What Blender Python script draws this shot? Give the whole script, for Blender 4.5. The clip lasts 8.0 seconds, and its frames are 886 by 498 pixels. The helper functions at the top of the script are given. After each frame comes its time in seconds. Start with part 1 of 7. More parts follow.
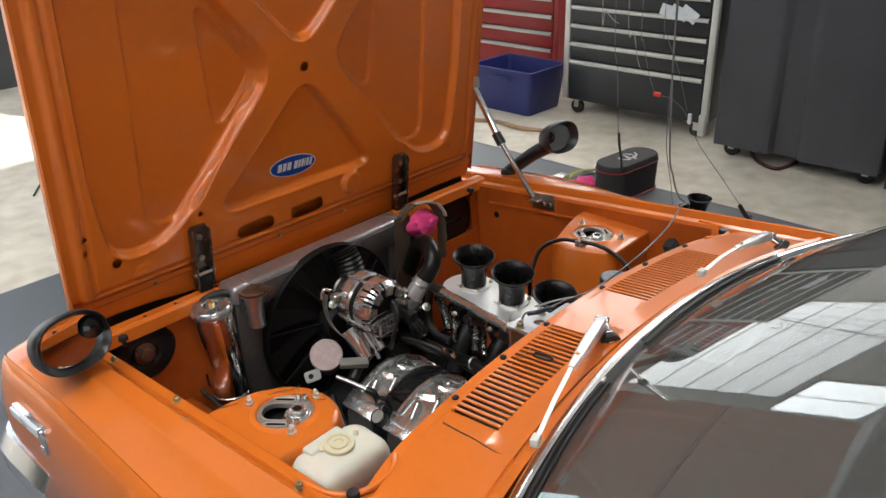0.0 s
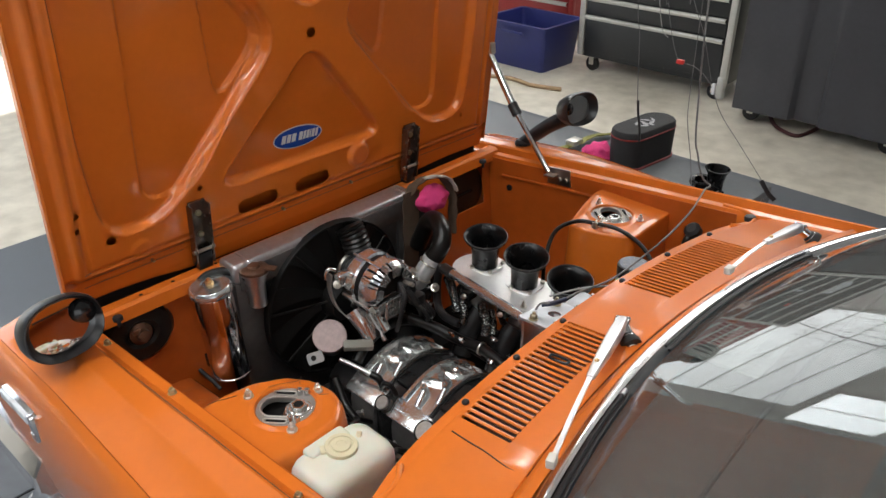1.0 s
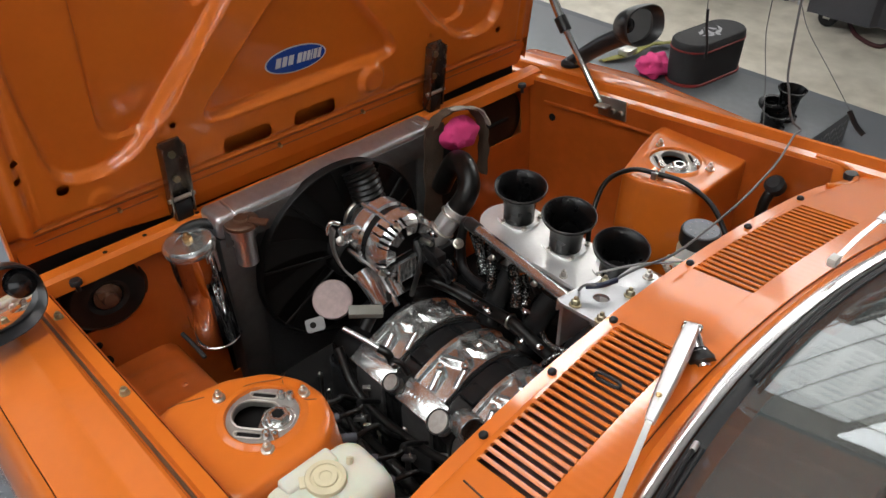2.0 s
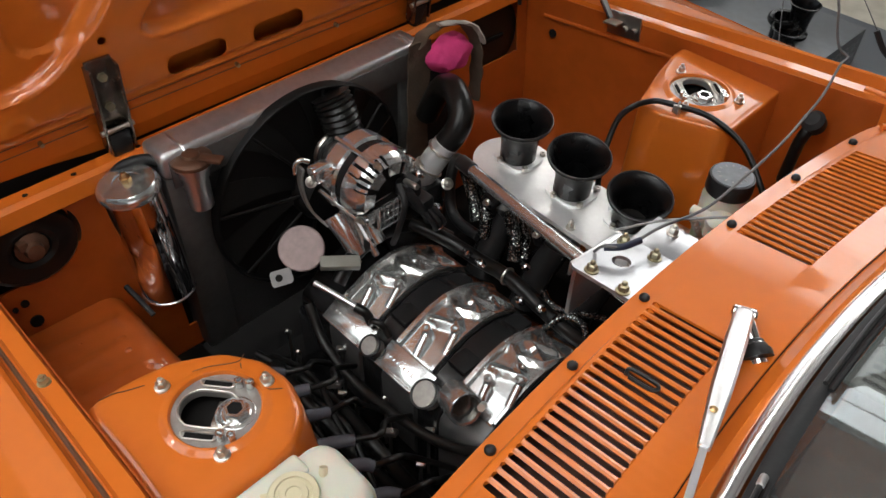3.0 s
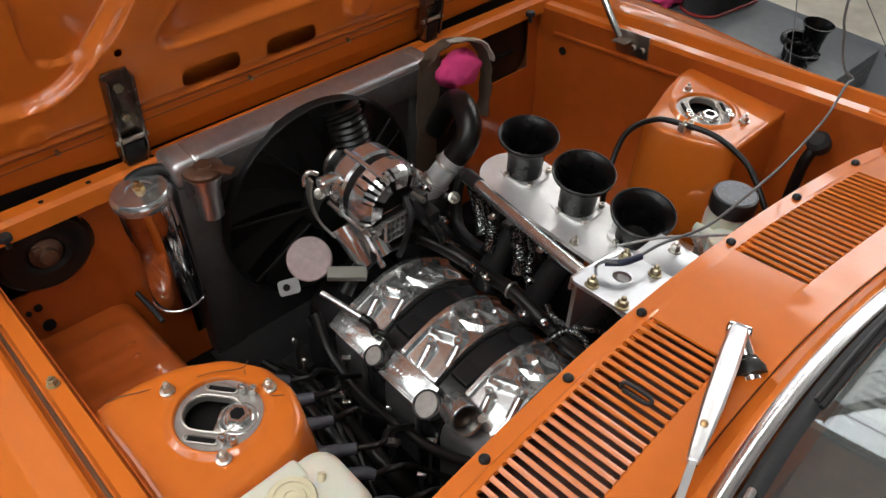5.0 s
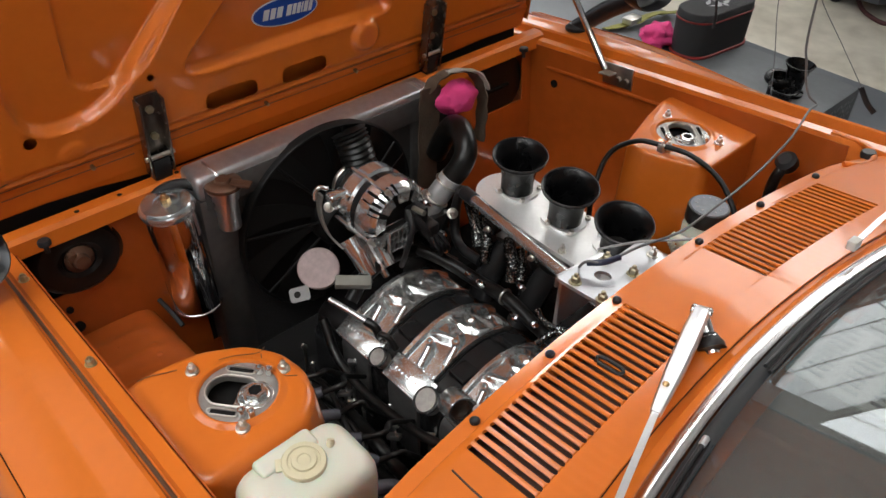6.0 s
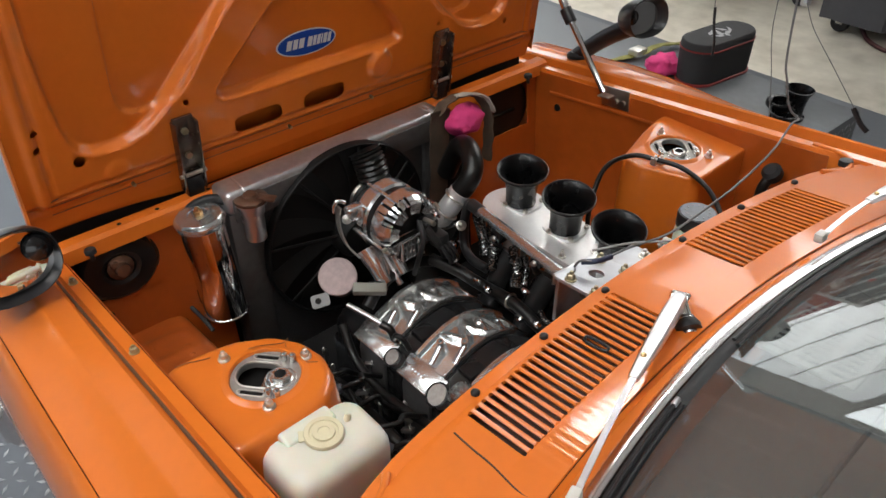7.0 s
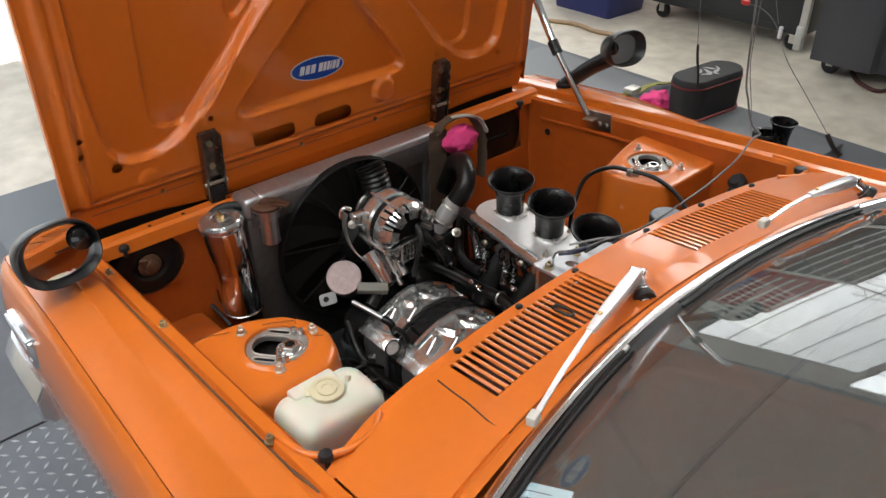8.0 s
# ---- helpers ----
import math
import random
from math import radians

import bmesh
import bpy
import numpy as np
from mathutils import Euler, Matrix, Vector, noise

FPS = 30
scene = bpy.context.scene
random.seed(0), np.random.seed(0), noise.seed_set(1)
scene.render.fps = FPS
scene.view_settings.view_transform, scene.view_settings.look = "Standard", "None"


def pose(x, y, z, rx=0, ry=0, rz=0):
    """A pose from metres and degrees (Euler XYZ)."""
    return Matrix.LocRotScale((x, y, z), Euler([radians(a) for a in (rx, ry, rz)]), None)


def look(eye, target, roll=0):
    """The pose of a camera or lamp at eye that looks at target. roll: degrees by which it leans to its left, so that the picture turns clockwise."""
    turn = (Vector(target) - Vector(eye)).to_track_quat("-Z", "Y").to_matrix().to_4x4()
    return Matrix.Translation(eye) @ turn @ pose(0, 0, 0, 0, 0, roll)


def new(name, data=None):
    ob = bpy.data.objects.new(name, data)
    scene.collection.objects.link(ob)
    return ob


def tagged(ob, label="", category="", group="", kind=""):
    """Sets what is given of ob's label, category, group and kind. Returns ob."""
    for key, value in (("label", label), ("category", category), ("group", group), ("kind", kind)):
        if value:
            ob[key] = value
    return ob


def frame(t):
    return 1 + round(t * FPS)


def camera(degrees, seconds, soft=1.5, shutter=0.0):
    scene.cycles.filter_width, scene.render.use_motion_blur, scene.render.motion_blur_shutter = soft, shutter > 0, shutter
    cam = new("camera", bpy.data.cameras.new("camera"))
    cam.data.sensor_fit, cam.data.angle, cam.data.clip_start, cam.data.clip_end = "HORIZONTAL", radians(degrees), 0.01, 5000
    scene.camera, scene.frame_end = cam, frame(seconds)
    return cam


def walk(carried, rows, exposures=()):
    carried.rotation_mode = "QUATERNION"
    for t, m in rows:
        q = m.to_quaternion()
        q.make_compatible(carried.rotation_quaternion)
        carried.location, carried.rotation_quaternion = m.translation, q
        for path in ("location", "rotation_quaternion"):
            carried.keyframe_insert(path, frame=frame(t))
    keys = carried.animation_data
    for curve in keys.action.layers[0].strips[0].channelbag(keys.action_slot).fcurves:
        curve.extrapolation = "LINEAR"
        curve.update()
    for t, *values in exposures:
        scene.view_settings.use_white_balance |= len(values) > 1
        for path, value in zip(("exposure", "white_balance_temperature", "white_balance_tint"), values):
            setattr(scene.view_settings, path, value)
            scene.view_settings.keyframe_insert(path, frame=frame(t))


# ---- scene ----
cam = camera(58.5, 8.0)
PATH = [
    (0, (1.485, -1.07, 1.656), (0.238, 0.231, 0.789), -1.7),
    (0.5, (1.469, -1.072, 1.671), (0.228, 0.242, 0.816), -1.9),
    (1, (1.404, -1.001, 1.68), (0.187, 0.247, 0.699), -0.5),
    (1.5, (1.339, -0.876, 1.657), (0.102, 0.266, 0.578), -0.1),
    (1.7, (1.283, -0.828, 1.647), (0.057, 0.278, 0.519), -0.6),
    (2.8, (1.064, -0.663, 1.561), (0.038, 0.392, 0.206), 1.9),
    (3, (1.042, -0.652, 1.548), (0.023, 0.378, 0.169), 1.9),
    (3.5, (1.01, -0.63, 1.521), (0.027, 0.361, 0.088), 1.7),
    (4, (1.005, -0.631, 1.521), (0.058, 0.374, 0.075), 3.4),
    (4.5, (1.042, -0.639, 1.545), (0.038, 0.385, 0.151), 3.0),
    (5, (1.062, -0.651, 1.559), (0.0, 0.368, 0.205), 1.9),
    (5.2, (1.075, -0.661, 1.558), (0.002, 0.372, 0.224), 1.8),
    (6.3, (1.19, -0.752, 1.596), (0.035, 0.303, 0.35), 0.9),
    (6.5, (1.208, -0.765, 1.601), (0.033, 0.281, 0.365), 0.3),
    (7, (1.263, -0.792, 1.61), (0.054, 0.268, 0.421), -0.3),
    (7.5, (1.35, -0.839, 1.62), (0.112, 0.253, 0.49), -0.6),
    (8, (1.427, -0.885, 1.619), (0.138, 0.197, 0.537), -1.1),
]
walk(cam, [(t, look(eye, target, roll)) for t, eye, target, roll in PATH], [(0.0, 0.05), (1.5, 0.03), (3.0, -0.15), (5.0, -0.13), (6.5, 0.0), (8.0, 0.10)])


# ---- world, light ----
world = bpy.data.worlds.new("world")
scene.world = world
world.use_nodes = True
wn = world.node_tree.nodes
sky = wn.new("ShaderNodeTexSky")
sky.sky_type, sky.sun_disc, sky.sun_elevation, sky.sun_rotation = "NISHITA", False, radians(50), radians(252)
wn["Background"].inputs["Strength"].default_value = 0.12
world.node_tree.links.new(sky.outputs["Color"], wn["Background"].inputs["Color"])


def area_lamp(name, m, sx, sy, watts, colour):
    data = bpy.data.lights.new(name, "AREA")
    data.shape, data.size, data.size_y, data.energy, data.color = "RECTANGLE", sx, sy, watts, colour
    ob = new(name, data)
    ob.matrix_world = m
    return ob


# low sun that comes in under the open door ahead of the car
sun_data = bpy.data.lights.new("sun", "SUN")
sun_data.energy, sun_data.angle, sun_data.color = 5.0, radians(0.5), (1.0, 0.96, 0.90)
new("sun", sun_data).matrix_world = look((-6.0, -2.0, 7.7), (0, 0, 0))
# daylight through the big door ahead of the car, and an added fill lamp behind the camera
area_lamp("door_daylight", look((-5.8, -1.2, 1.7), (0, -0.2, 0.9)), 2.8, 2.6, 36, (0.93, 0.97, 1.0))
area_lamp("rear_fill", look((5.6, -2.6, 1.9), (0.6, 0, 0.9)), 3.2, 2.6, 46, (0.95, 0.98, 1.0))

# ---- materials ----


def material(name, colour, rough=0.5, metal=0.0, coat=0.0, vary=0.12, grain=40.0, bump=0.05, bump_scale=200.0, stain=3.0, spec=0.5, two=None, coat_rough=0.09):
    """A procedural surface: base colour varied at a coarse and a fine scale, with roughness wear and fine relief."""
    m = bpy.data.materials.new(name)
    m.use_nodes = True
    n, l = m.node_tree.nodes, m.node_tree.links
    b = n["Principled BSDF"]
    co = n.new("ShaderNodeTexCoord")
    big = n.new("ShaderNodeTexNoise")
    big.inputs["Scale"].default_value, big.inputs["Detail"].default_value = stain, 5
    small = n.new("ShaderNodeTexNoise")
    small.inputs["Scale"].default_value, small.inputs["Detail"].default_value = grain, 4
    mix = n.new("ShaderNodeMath")
    mix.operation = "MULTIPLY_ADD"
    mix.inputs[1].default_value = 0.6
    l.new(co.outputs["Object"], big.inputs["Vector"]), l.new(co.outputs["Object"], small.inputs["Vector"])
    half = n.new("ShaderNodeMath")
    half.operation = "MULTIPLY"
    half.inputs[1].default_value = 0.4
    l.new(small.outputs["Fac"], half.inputs[0])
    l.new(big.outputs["Fac"], mix.inputs[0]), l.new(half.outputs[0], mix.inputs[2])
    ramp = n.new("ShaderNodeValToRGB")
    second = two or colour
    lo = [max(0, c * (1 - vary)) for c in colour]
    hi = [min(1, c * (1 + vary)) for c in second]
    ramp.color_ramp.elements[0].position, ramp.color_ramp.elements[1].position = 0.35, 0.65
    ramp.color_ramp.elements[0].color, ramp.color_ramp.elements[1].color = (*lo, 1), (*hi, 1)
    l.new(mix.outputs[0], ramp.inputs["Fac"]), l.new(ramp.outputs["Color"], b.inputs["Base Color"])
    rr = n.new("ShaderNodeMapRange")
    rr.inputs["To Min"].default_value, rr.inputs["To Max"].default_value = max(0.0, rough - 0.08 - rough * 0.2), min(1, rough + 0.06 + rough * 0.15)
    if metal > 0.5:
        rr.inputs["To Min"].default_value, rr.inputs["To Max"].default_value = rough * 0.8, rough * 1.25
    if rough < 0.1:
        rr.inputs["To Min"].default_value, rr.inputs["To Max"].default_value = rough * 0.6, rough * 1.6
    l.new(mix.outputs[0], rr.inputs["Value"]), l.new(rr.outputs[0], b.inputs["Roughness"])
    b.inputs["Metallic"].default_value, b.inputs["Coat Weight"].default_value, b.inputs["Coat Roughness"].default_value = metal, coat, coat_rough
    b.inputs["Specular IOR Level"].default_value = spec
    if bump:
        relief = n.new("ShaderNodeTexNoise")
        relief.inputs["Scale"].default_value, relief.inputs["Detail"].default_value = bump_scale, 3
        l.new(co.outputs["Object"], relief.inputs["Vector"])
        bp = n.new("ShaderNodeBump")
        bp.inputs["Strength"].default_value, bp.inputs["Distance"].default_value = bump, 0.002
        l.new(relief.outputs["Fac"], bp.inputs["Height"]), l.new(bp.outputs["Normal"], b.inputs["Normal"])
    return m


def glow(name, colour, strength):
    m = bpy.data.materials.new(name)
    m.use_nodes = True
    b = m.node_tree.nodes["Principled BSDF"]
    b.inputs["Base Color"].default_value = (*colour, 1)
    b.inputs["Emission Color"].default_value, b.inputs["Emission Strength"].default_value = (*colour, 1), strength
    return m


def glass(name, colour, rough=0.0):
    m = bpy.data.materials.new(name)
    m.use_nodes = True
    b = m.node_tree.nodes["Principled BSDF"]
    b.inputs["Base Color"].default_value = (*colour, 1)
    b.inputs["Transmission Weight"].default_value, b.inputs["Roughness"].default_value, b.inputs["IOR"].default_value = 1, rough, 1.5
    return m


ORANGE = material("orange_paint", (0.60, 0.142, 0.013), 0.5, 0, 0.85, 0.045, 60, 0.010, 260, 2.0, spec=0.2, coat_rough=0.075)
# body orange darkened for the deep bay panels: their shade is in the colour
ORANGE_SHADED = material("orange_shaded_paint", (0.40, 0.080, 0.010), 0.5, 0, 1.0, 0.14, 30, 0.06, 60, 5.0, spec=0.2, coat_rough=0.08)
BLACK_RUBBER = material("black_rubber", (0.016, 0.016, 0.017), 0.5, bump=0.1, spec=0.3)
BLACK_PLASTIC = material("black_plastic", (0.013, 0.013, 0.014), 0.38, bump=0.05)
BLACK_PAINT = material("black_engine_paint", (0.016, 0.016, 0.0165), 0.22, bump=0.12, bump_scale=90, spec=0.3)
LEAD_BLACK = material("black_lead_sleeve", (0.008, 0.0078, 0.0075), 0.34, bump=0.1, spec=0.3)
# near-black for dark parts, and as painted shade in holes, gaps and recesses
DARK = material("dark_shade_and_parts", (0.011, 0.010, 0.0095), 0.85, bump=0.2, spec=0.1)
CHROME = material("chrome", (0.83, 0.83, 0.84), 0.06, 1.0, vary=0.03, bump=0.0)
POLISHED = material("polished_aluminium", (0.62, 0.625, 0.615), 0.18, 0.86, vary=0.14, grain=60, bump=0.05, bump_scale=60)
PLATE_GREY = material("dull_plate_alloy", (0.40, 0.385, 0.36), 0.42, 0.75, vary=0.2, grain=120, bump=0.08)
TRIM = material("worn_bright_trim", (0.93, 0.93, 0.94), 0.20, 1.0, vary=0.05, grain=18, bump=0.10, bump_scale=35)
# brown that paints the shade of the plenum and of the cowl's crease
SHADE_BROWN = material("shade_brown_paint", (0.060, 0.024, 0.012), 0.7, vary=0.4, grain=30, bump=0.2)
SEAL_GREY = material("brown_sealer_and_lines", (0.105, 0.052, 0.026), 0.6, vary=0.4, grain=25, bump=0.4)
BRUSHED = material("brushed_aluminium", (0.72, 0.72, 0.73), 0.34, 1.0, vary=0.06, grain=120, bump=0.05)
CAST = material("cast_aluminium", (0.60, 0.59, 0.58), 0.36, 1.0, vary=0.12, grain=150, bump=0.3)
STEEL = material("zinc_steel", (0.62, 0.60, 0.55), 0.30, 1.0, vary=0.12, bump=0.1)
STEEL_DARK = material("worn_steel", (0.20, 0.17, 0.145), 0.26, 0.95, vary=0.45, grain=70, bump=0.2)
RUST_ZINC = material("yellow_zinc", (0.62, 0.42, 0.20), 0.3, 1.0, vary=0.2, bump=0.1)
DULL_ALLOY = material("dull_alloy", (0.16, 0.158, 0.155), 0.5, 0.7, vary=0.2, grain=60, bump=0.15)
TRUMPET_BLACK = material("satin_black", (0.004, 0.004, 0.0043), 0.30, vary=0.1, bump=0.06, spec=0.25)
BRACKET_ALLOY = material("bracket_alloy", (0.50, 0.515, 0.54), 0.30, 0.75, vary=0.08, grain=90, bump=0.03)
DULL_RAIL = material("dull_rail", (0.60, 0.60, 0.59), 0.22, 0.9, vary=0.08, grain=90, bump=0.05)
RUST_ZINC_DULL = material("olive_zinc", (0.40, 0.36, 0.24), 0.35, 0.9, vary=0.2, bump=0.1)
CAP_GREY = material("dusty_black_plastic", (0.20, 0.22, 0.245), 0.6, vary=0.25, grain=80, bump=0.1)
SLEEVE = material("grey_cable_sleeve", (0.13, 0.13, 0.132), 0.4)
PALE_CABLE = material("pale_cable", (0.30, 0.30, 0.30), 0.4)
TAPE_BLUE = material("blue_tape", (0.020, 0.026, 0.055), 0.4)
BOOT_GREY = material("grey_rubber", (0.060, 0.063, 0.078), 0.6, vary=0.15)
PALE_CLOTH = material("pale_cloth", (0.38, 0.34, 0.29), 0.95, vary=0.2, bump=0.5)
RED_CLIP_DARK = material("dark_red_rubber", (0.055, 0.010, 0.010), 0.6)
WOODISH = material("pale_wood", (0.38, 0.25, 0.14), 0.6, vary=0.2)
DASH_GREY = material("grey_dash_plastic", (0.165, 0.165, 0.152), 0.5)
RUSTY = material("dull_brown_steel", (0.13, 0.062, 0.036), 0.5, 0.5, vary=0.35, bump=0.3)
BROWN_CLOTH = material("brown_cloth", (0.085, 0.055, 0.035), 0.95, vary=0.3, bump=0.5)
PINK = material("pink_rag", (0.66, 0.045, 0.20), 0.9, vary=0.15, bump=0.4)
WHITE_PLASTIC = material("milky_plastic", (0.66, 0.645, 0.55), 0.34, vary=0.07, bump=0.04, grain=12)
CONCRETE = material("pale_concrete", (0.60, 0.55, 0.45), 0.5, vary=0.17, grain=9, bump=0.25, bump_scale=60, stain=1.5, two=(0.70, 0.66, 0.57))
DECK = material("grey_deck_paint", (0.105, 0.115, 0.13), 0.5, vary=0.15, grain=25, bump=0.2, stain=2.0)
TREAD_TOP = material("worn_tread_tops", (0.42, 0.43, 0.44), 0.36, 0.55, vary=0.3, bump=0.1)
TREAD = material("tread_plate", (0.135, 0.145, 0.155), 0.45, 0.2, vary=0.2, bump=0.1)
WALL = material("grey_wall", (0.20, 0.20, 0.205), 0.7, vary=0.08)
WHITE_WALL = material("white_wall", (0.78, 0.78, 0.77), 0.6, vary=0.05)
DARKWALL = material("dark_shutter", (0.055, 0.057, 0.062), 0.55, vary=0.1)
CEILING = material("ceiling_sheet", (0.56, 0.565, 0.57), 0.7, vary=0.06)
BEAM = material("dark_red_beam", (0.07, 0.028, 0.026), 0.6)
TUBE = glow("tube_light", (1.0, 0.98, 0.94), 38.0)
SKYLIGHT = glow("skylight", (0.94, 0.98, 1.0), 3.4)
OLD_SKYLIGHT = glow("yellowed_skylight", (1.0, 0.98, 0.94), 4.3)
HIGH_PANE = glow("daylit_pane", (0.92, 0.97, 1.0), 5.0)
DOOR_SHEET = glow("daylit_sheet", (0.93, 0.98, 1.0), 1.7)
# glow of the added upper panes that brighten the bay's far side
FILL_PANE = glow("fill_pane", (0.96, 0.97, 0.98), 5.2)
GLASS = glass("windscreen_glass", (0.80, 0.84, 0.83))
GLASS.node_tree.nodes["Principled BSDF"].inputs["Transmission Weight"].default_value = 0.972
MIRROR = material("mirror_silver", (0.86, 0.86, 0.87), 0.02, 1.0, vary=0.0, bump=0.0)
DASH = material("dashboard_vinyl", (0.052, 0.045, 0.040), 0.75, bump=0.3, bump_scale=400, spec=0.15)
CHEST_BLACK = material("black_chest_paint", (0.022, 0.024, 0.027), 0.42, vary=0.12)
CHEST_RED = material("red_chest_paint", (0.28, 0.018, 0.018), 0.4, vary=0.1)
BLUE = material("blue_plastic", (0.020, 0.028, 0.15), 0.45, vary=0.1)
GREYBOX = material("grey_cabinet", (0.050, 0.051, 0.060), 0.5, vary=0.1)
LIGHT_TRIM = material("pale_alloy_trim", (0.60, 0.60, 0.58), 0.4, 0.6, vary=0.08)

b = WHITE_PLASTIC.node_tree.nodes["Principled BSDF"]
b.inputs["Subsurface Weight"].default_value, b.inputs["Subsurface Scale"].default_value = 0.35, 0.02

# ---- shape helpers ----
ORIGIN = {}
BODY = Matrix.Translation((0, 0, 0.833)) @ pose(0, 0, 0, 0, -5.35, 0) @ Matrix.Translation((0, 0, -0.87))
PLAIN = Matrix.Identity(4)


def thing(name, label, category, at=(0, 0, 0), system=PLAIN, group="", kind=""):
    ob = new(name)
    ob.empty_display_size = 0.05
    ob.matrix_world = system @ Matrix.Translation(at)
    ORIGIN[ob.name] = Vector(at)
    return tagged(ob, label, category, group, kind)


def finish(bm, smooth=40):
    bmesh.ops.recalc_face_normals(bm, faces=bm.faces)
    for f in bm.faces:
        f.smooth = True
    for e in bm.edges:
        if len(e.link_faces) == 2 and e.calc_face_angle(0) > radians(smooth):
            e.smooth = False


def part(name, bm, mat, parent, label="", smooth=40):
    """One mesh under a thing or under a part; coordinates as the thing's."""
    at = ORIGIN.get(parent.name, Vector())
    bm.transform(Matrix.Translation(-at))
    finish(bm, smooth)
    me = bpy.data.meshes.new(name)
    bm.to_mesh(me)
    bm.free()
    me.materials.append(mat)
    ob = new(name, me)
    ob.parent = parent
    ORIGIN[ob.name] = at
    return tagged(ob, label)


def solid(name, bm, mat, label, category, at=(0, 0, 0), system=PLAIN, group="", kind="", smooth=40):
    """A thing that is one mesh."""
    bm.transform(Matrix.Translation(-Vector(at)))
    finish(bm, smooth)
    me = bpy.data.meshes.new(name)
    bm.to_mesh(me)
    bm.free()
    me.materials.append(mat)
    ob = new(name, me)
    ob.matrix_world = system @ Matrix.Translation(at)
    ORIGIN[ob.name] = Vector(at)
    return tagged(ob, label, category, group, kind)


def box(bm, x0, x1, y0, y1, z0, z1, bevel=0.0, m=None, seg=2):
    r = bmesh.ops.create_cube(bm, size=1)
    vs = r["verts"]
    for v in vs:
        v.co = Vector(((x0 + x1) / 2 + v.co.x * (x1 - x0), (y0 + y1) / 2 + v.co.y * (y1 - y0), (z0 + z1) / 2 + v.co.z * (z1 - z0)))
    if bevel:
        es = list({e for v in vs for e in v.link_edges})
        r2 = bmesh.ops.bevel(bm, geom=es, offset=bevel, segments=seg, affect="EDGES", profile=0.5)
        vs = list({v for f in r2["faces"] for v in f.verts} | {v for v in vs if v.is_valid})
    if m is not None:
        bmesh.ops.transform(bm, matrix=m, verts=vs)
    return bm


def along(p, d):
    """The frame at p whose z runs along d."""
    return Matrix.Translation(p) @ Vector(d).to_track_quat("Z", "Y").to_matrix().to_4x4()


def lathe(bm, profile, m=PLAIN, seg=32, cap=True):
    """Turns a profile of (radius, height) round the frame m's z."""
    rings = []
    for r, h in profile:
        rings.append([bm.verts.new(m @ Vector((r * math.cos(a), r * math.sin(a), h))) for a in (2 * math.pi * k / seg for k in range(seg))])
    for a, b in zip(rings, rings[1:]):
        for k in range(seg):
            bm.faces.new((a[k], a[(k + 1) % seg], b[(k + 1) % seg], b[k]))
    if cap:
        for ring in (rings[0], rings[-1]):
            try:
                bm.faces.new(ring)
            except ValueError:
                pass
    return bm


def cyl(bm, p, q, r, r2=None, seg=20, bevel=0.0):
    d = Vector(q) - Vector(p)
    L, r2 = d.length, r if r2 is None else r2
    prof = [(r, 0), (r2, L)] if not bevel else [(r - bevel, 0), (r, bevel), (r2, L - bevel), (r2 - bevel, L)]
    return lathe(bm, prof, along(p, d), seg)


def glide(points, steps=8):
    """Points on a smooth line through the given ones."""
    P = [Vector(p) for p in points]
    P = [2 * P[0] - P[1]] + P + [2 * P[-1] - P[-2]]
    out = []
    for i in range(1, len(P) - 2):
        a, b, c, d = P[i - 1:i + 3]
        for k in range(steps):
            t = k / steps
            out.append(0.5 * ((2 * b) + (c - a) * t + (2 * a - 5 * b + 4 * c - d) * t * t + (3 * b - a - 3 * c + d) * t ** 3))
    out.append(P[-2])
    return out


def hose(bm, points, r, seg=12, steps=8, ribs=0.0, smooth_line=True, radii=None):
    """A round tube along a smooth line; ribs: the depth of a bellows' folds."""
    line = glide(points, steps) if smooth_line else [Vector(p) for p in points]
    rings, side = [], None
    for i, p in enumerate(line):
        d = (line[min(i + 1, len(line) - 1)] - line[max(i - 1, 0)]).normalized()
        side = d.orthogonal() if side is None else (side - d * side.dot(d))
        side.normalize()
        up = d.cross(side)
        rr = (radii[0] + (radii[1] - radii[0]) * i / (len(line) - 1)) if radii else r
        rr -= ribs * (i % 2)
        rings.append([bm.verts.new(p + rr * (math.cos(a) * side + math.sin(a) * up)) for a in (2 * math.pi * k / seg for k in range(seg))])
    for a, b in zip(rings, rings[1:]):
        for k in range(seg):
            bm.faces.new((a[k], a[(k + 1) % seg], b[(k + 1) % seg], b[k]))
    bm.faces.new(rings[0]), bm.faces.new(rings[-1])
    return bm


def prism(bm, outline, h, m=PLAIN, bevel=0.0):
    """An outline in the frame m's x, y pushed out along z by h."""
    a = [bm.verts.new(m @ Vector((x, y, 0))) for x, y in outline]
    b = [bm.verts.new(m @ Vector((x, y, h))) for x, y in outline]
    k = len(a)
    faces = [bm.faces.new(a), bm.faces.new(b)]
    faces += [bm.faces.new((a[i], a[(i + 1) % k], b[(i + 1) % k], b[i])) for i in range(k)]
    if bevel:
        bmesh.ops.bevel(bm, geom=list(faces[1].edges), offset=bevel, segments=2, affect="EDGES", profile=0.5)
    return bm


def rounded(x0, x1, y0, y1, r, seg=5):
    out = []
    for cx, cy, a0 in ((x1 - r, y1 - r, 0), (x0 + r, y1 - r, 90), (x0 + r, y0 + r, 180), (x1 - r, y0 + r, 270)):
        out += [(cx + r * math.cos(radians(a0 + 90 * k / seg)), cy + r * math.sin(radians(a0 + 90 * k / seg))) for k in range(seg + 1)]
    return out


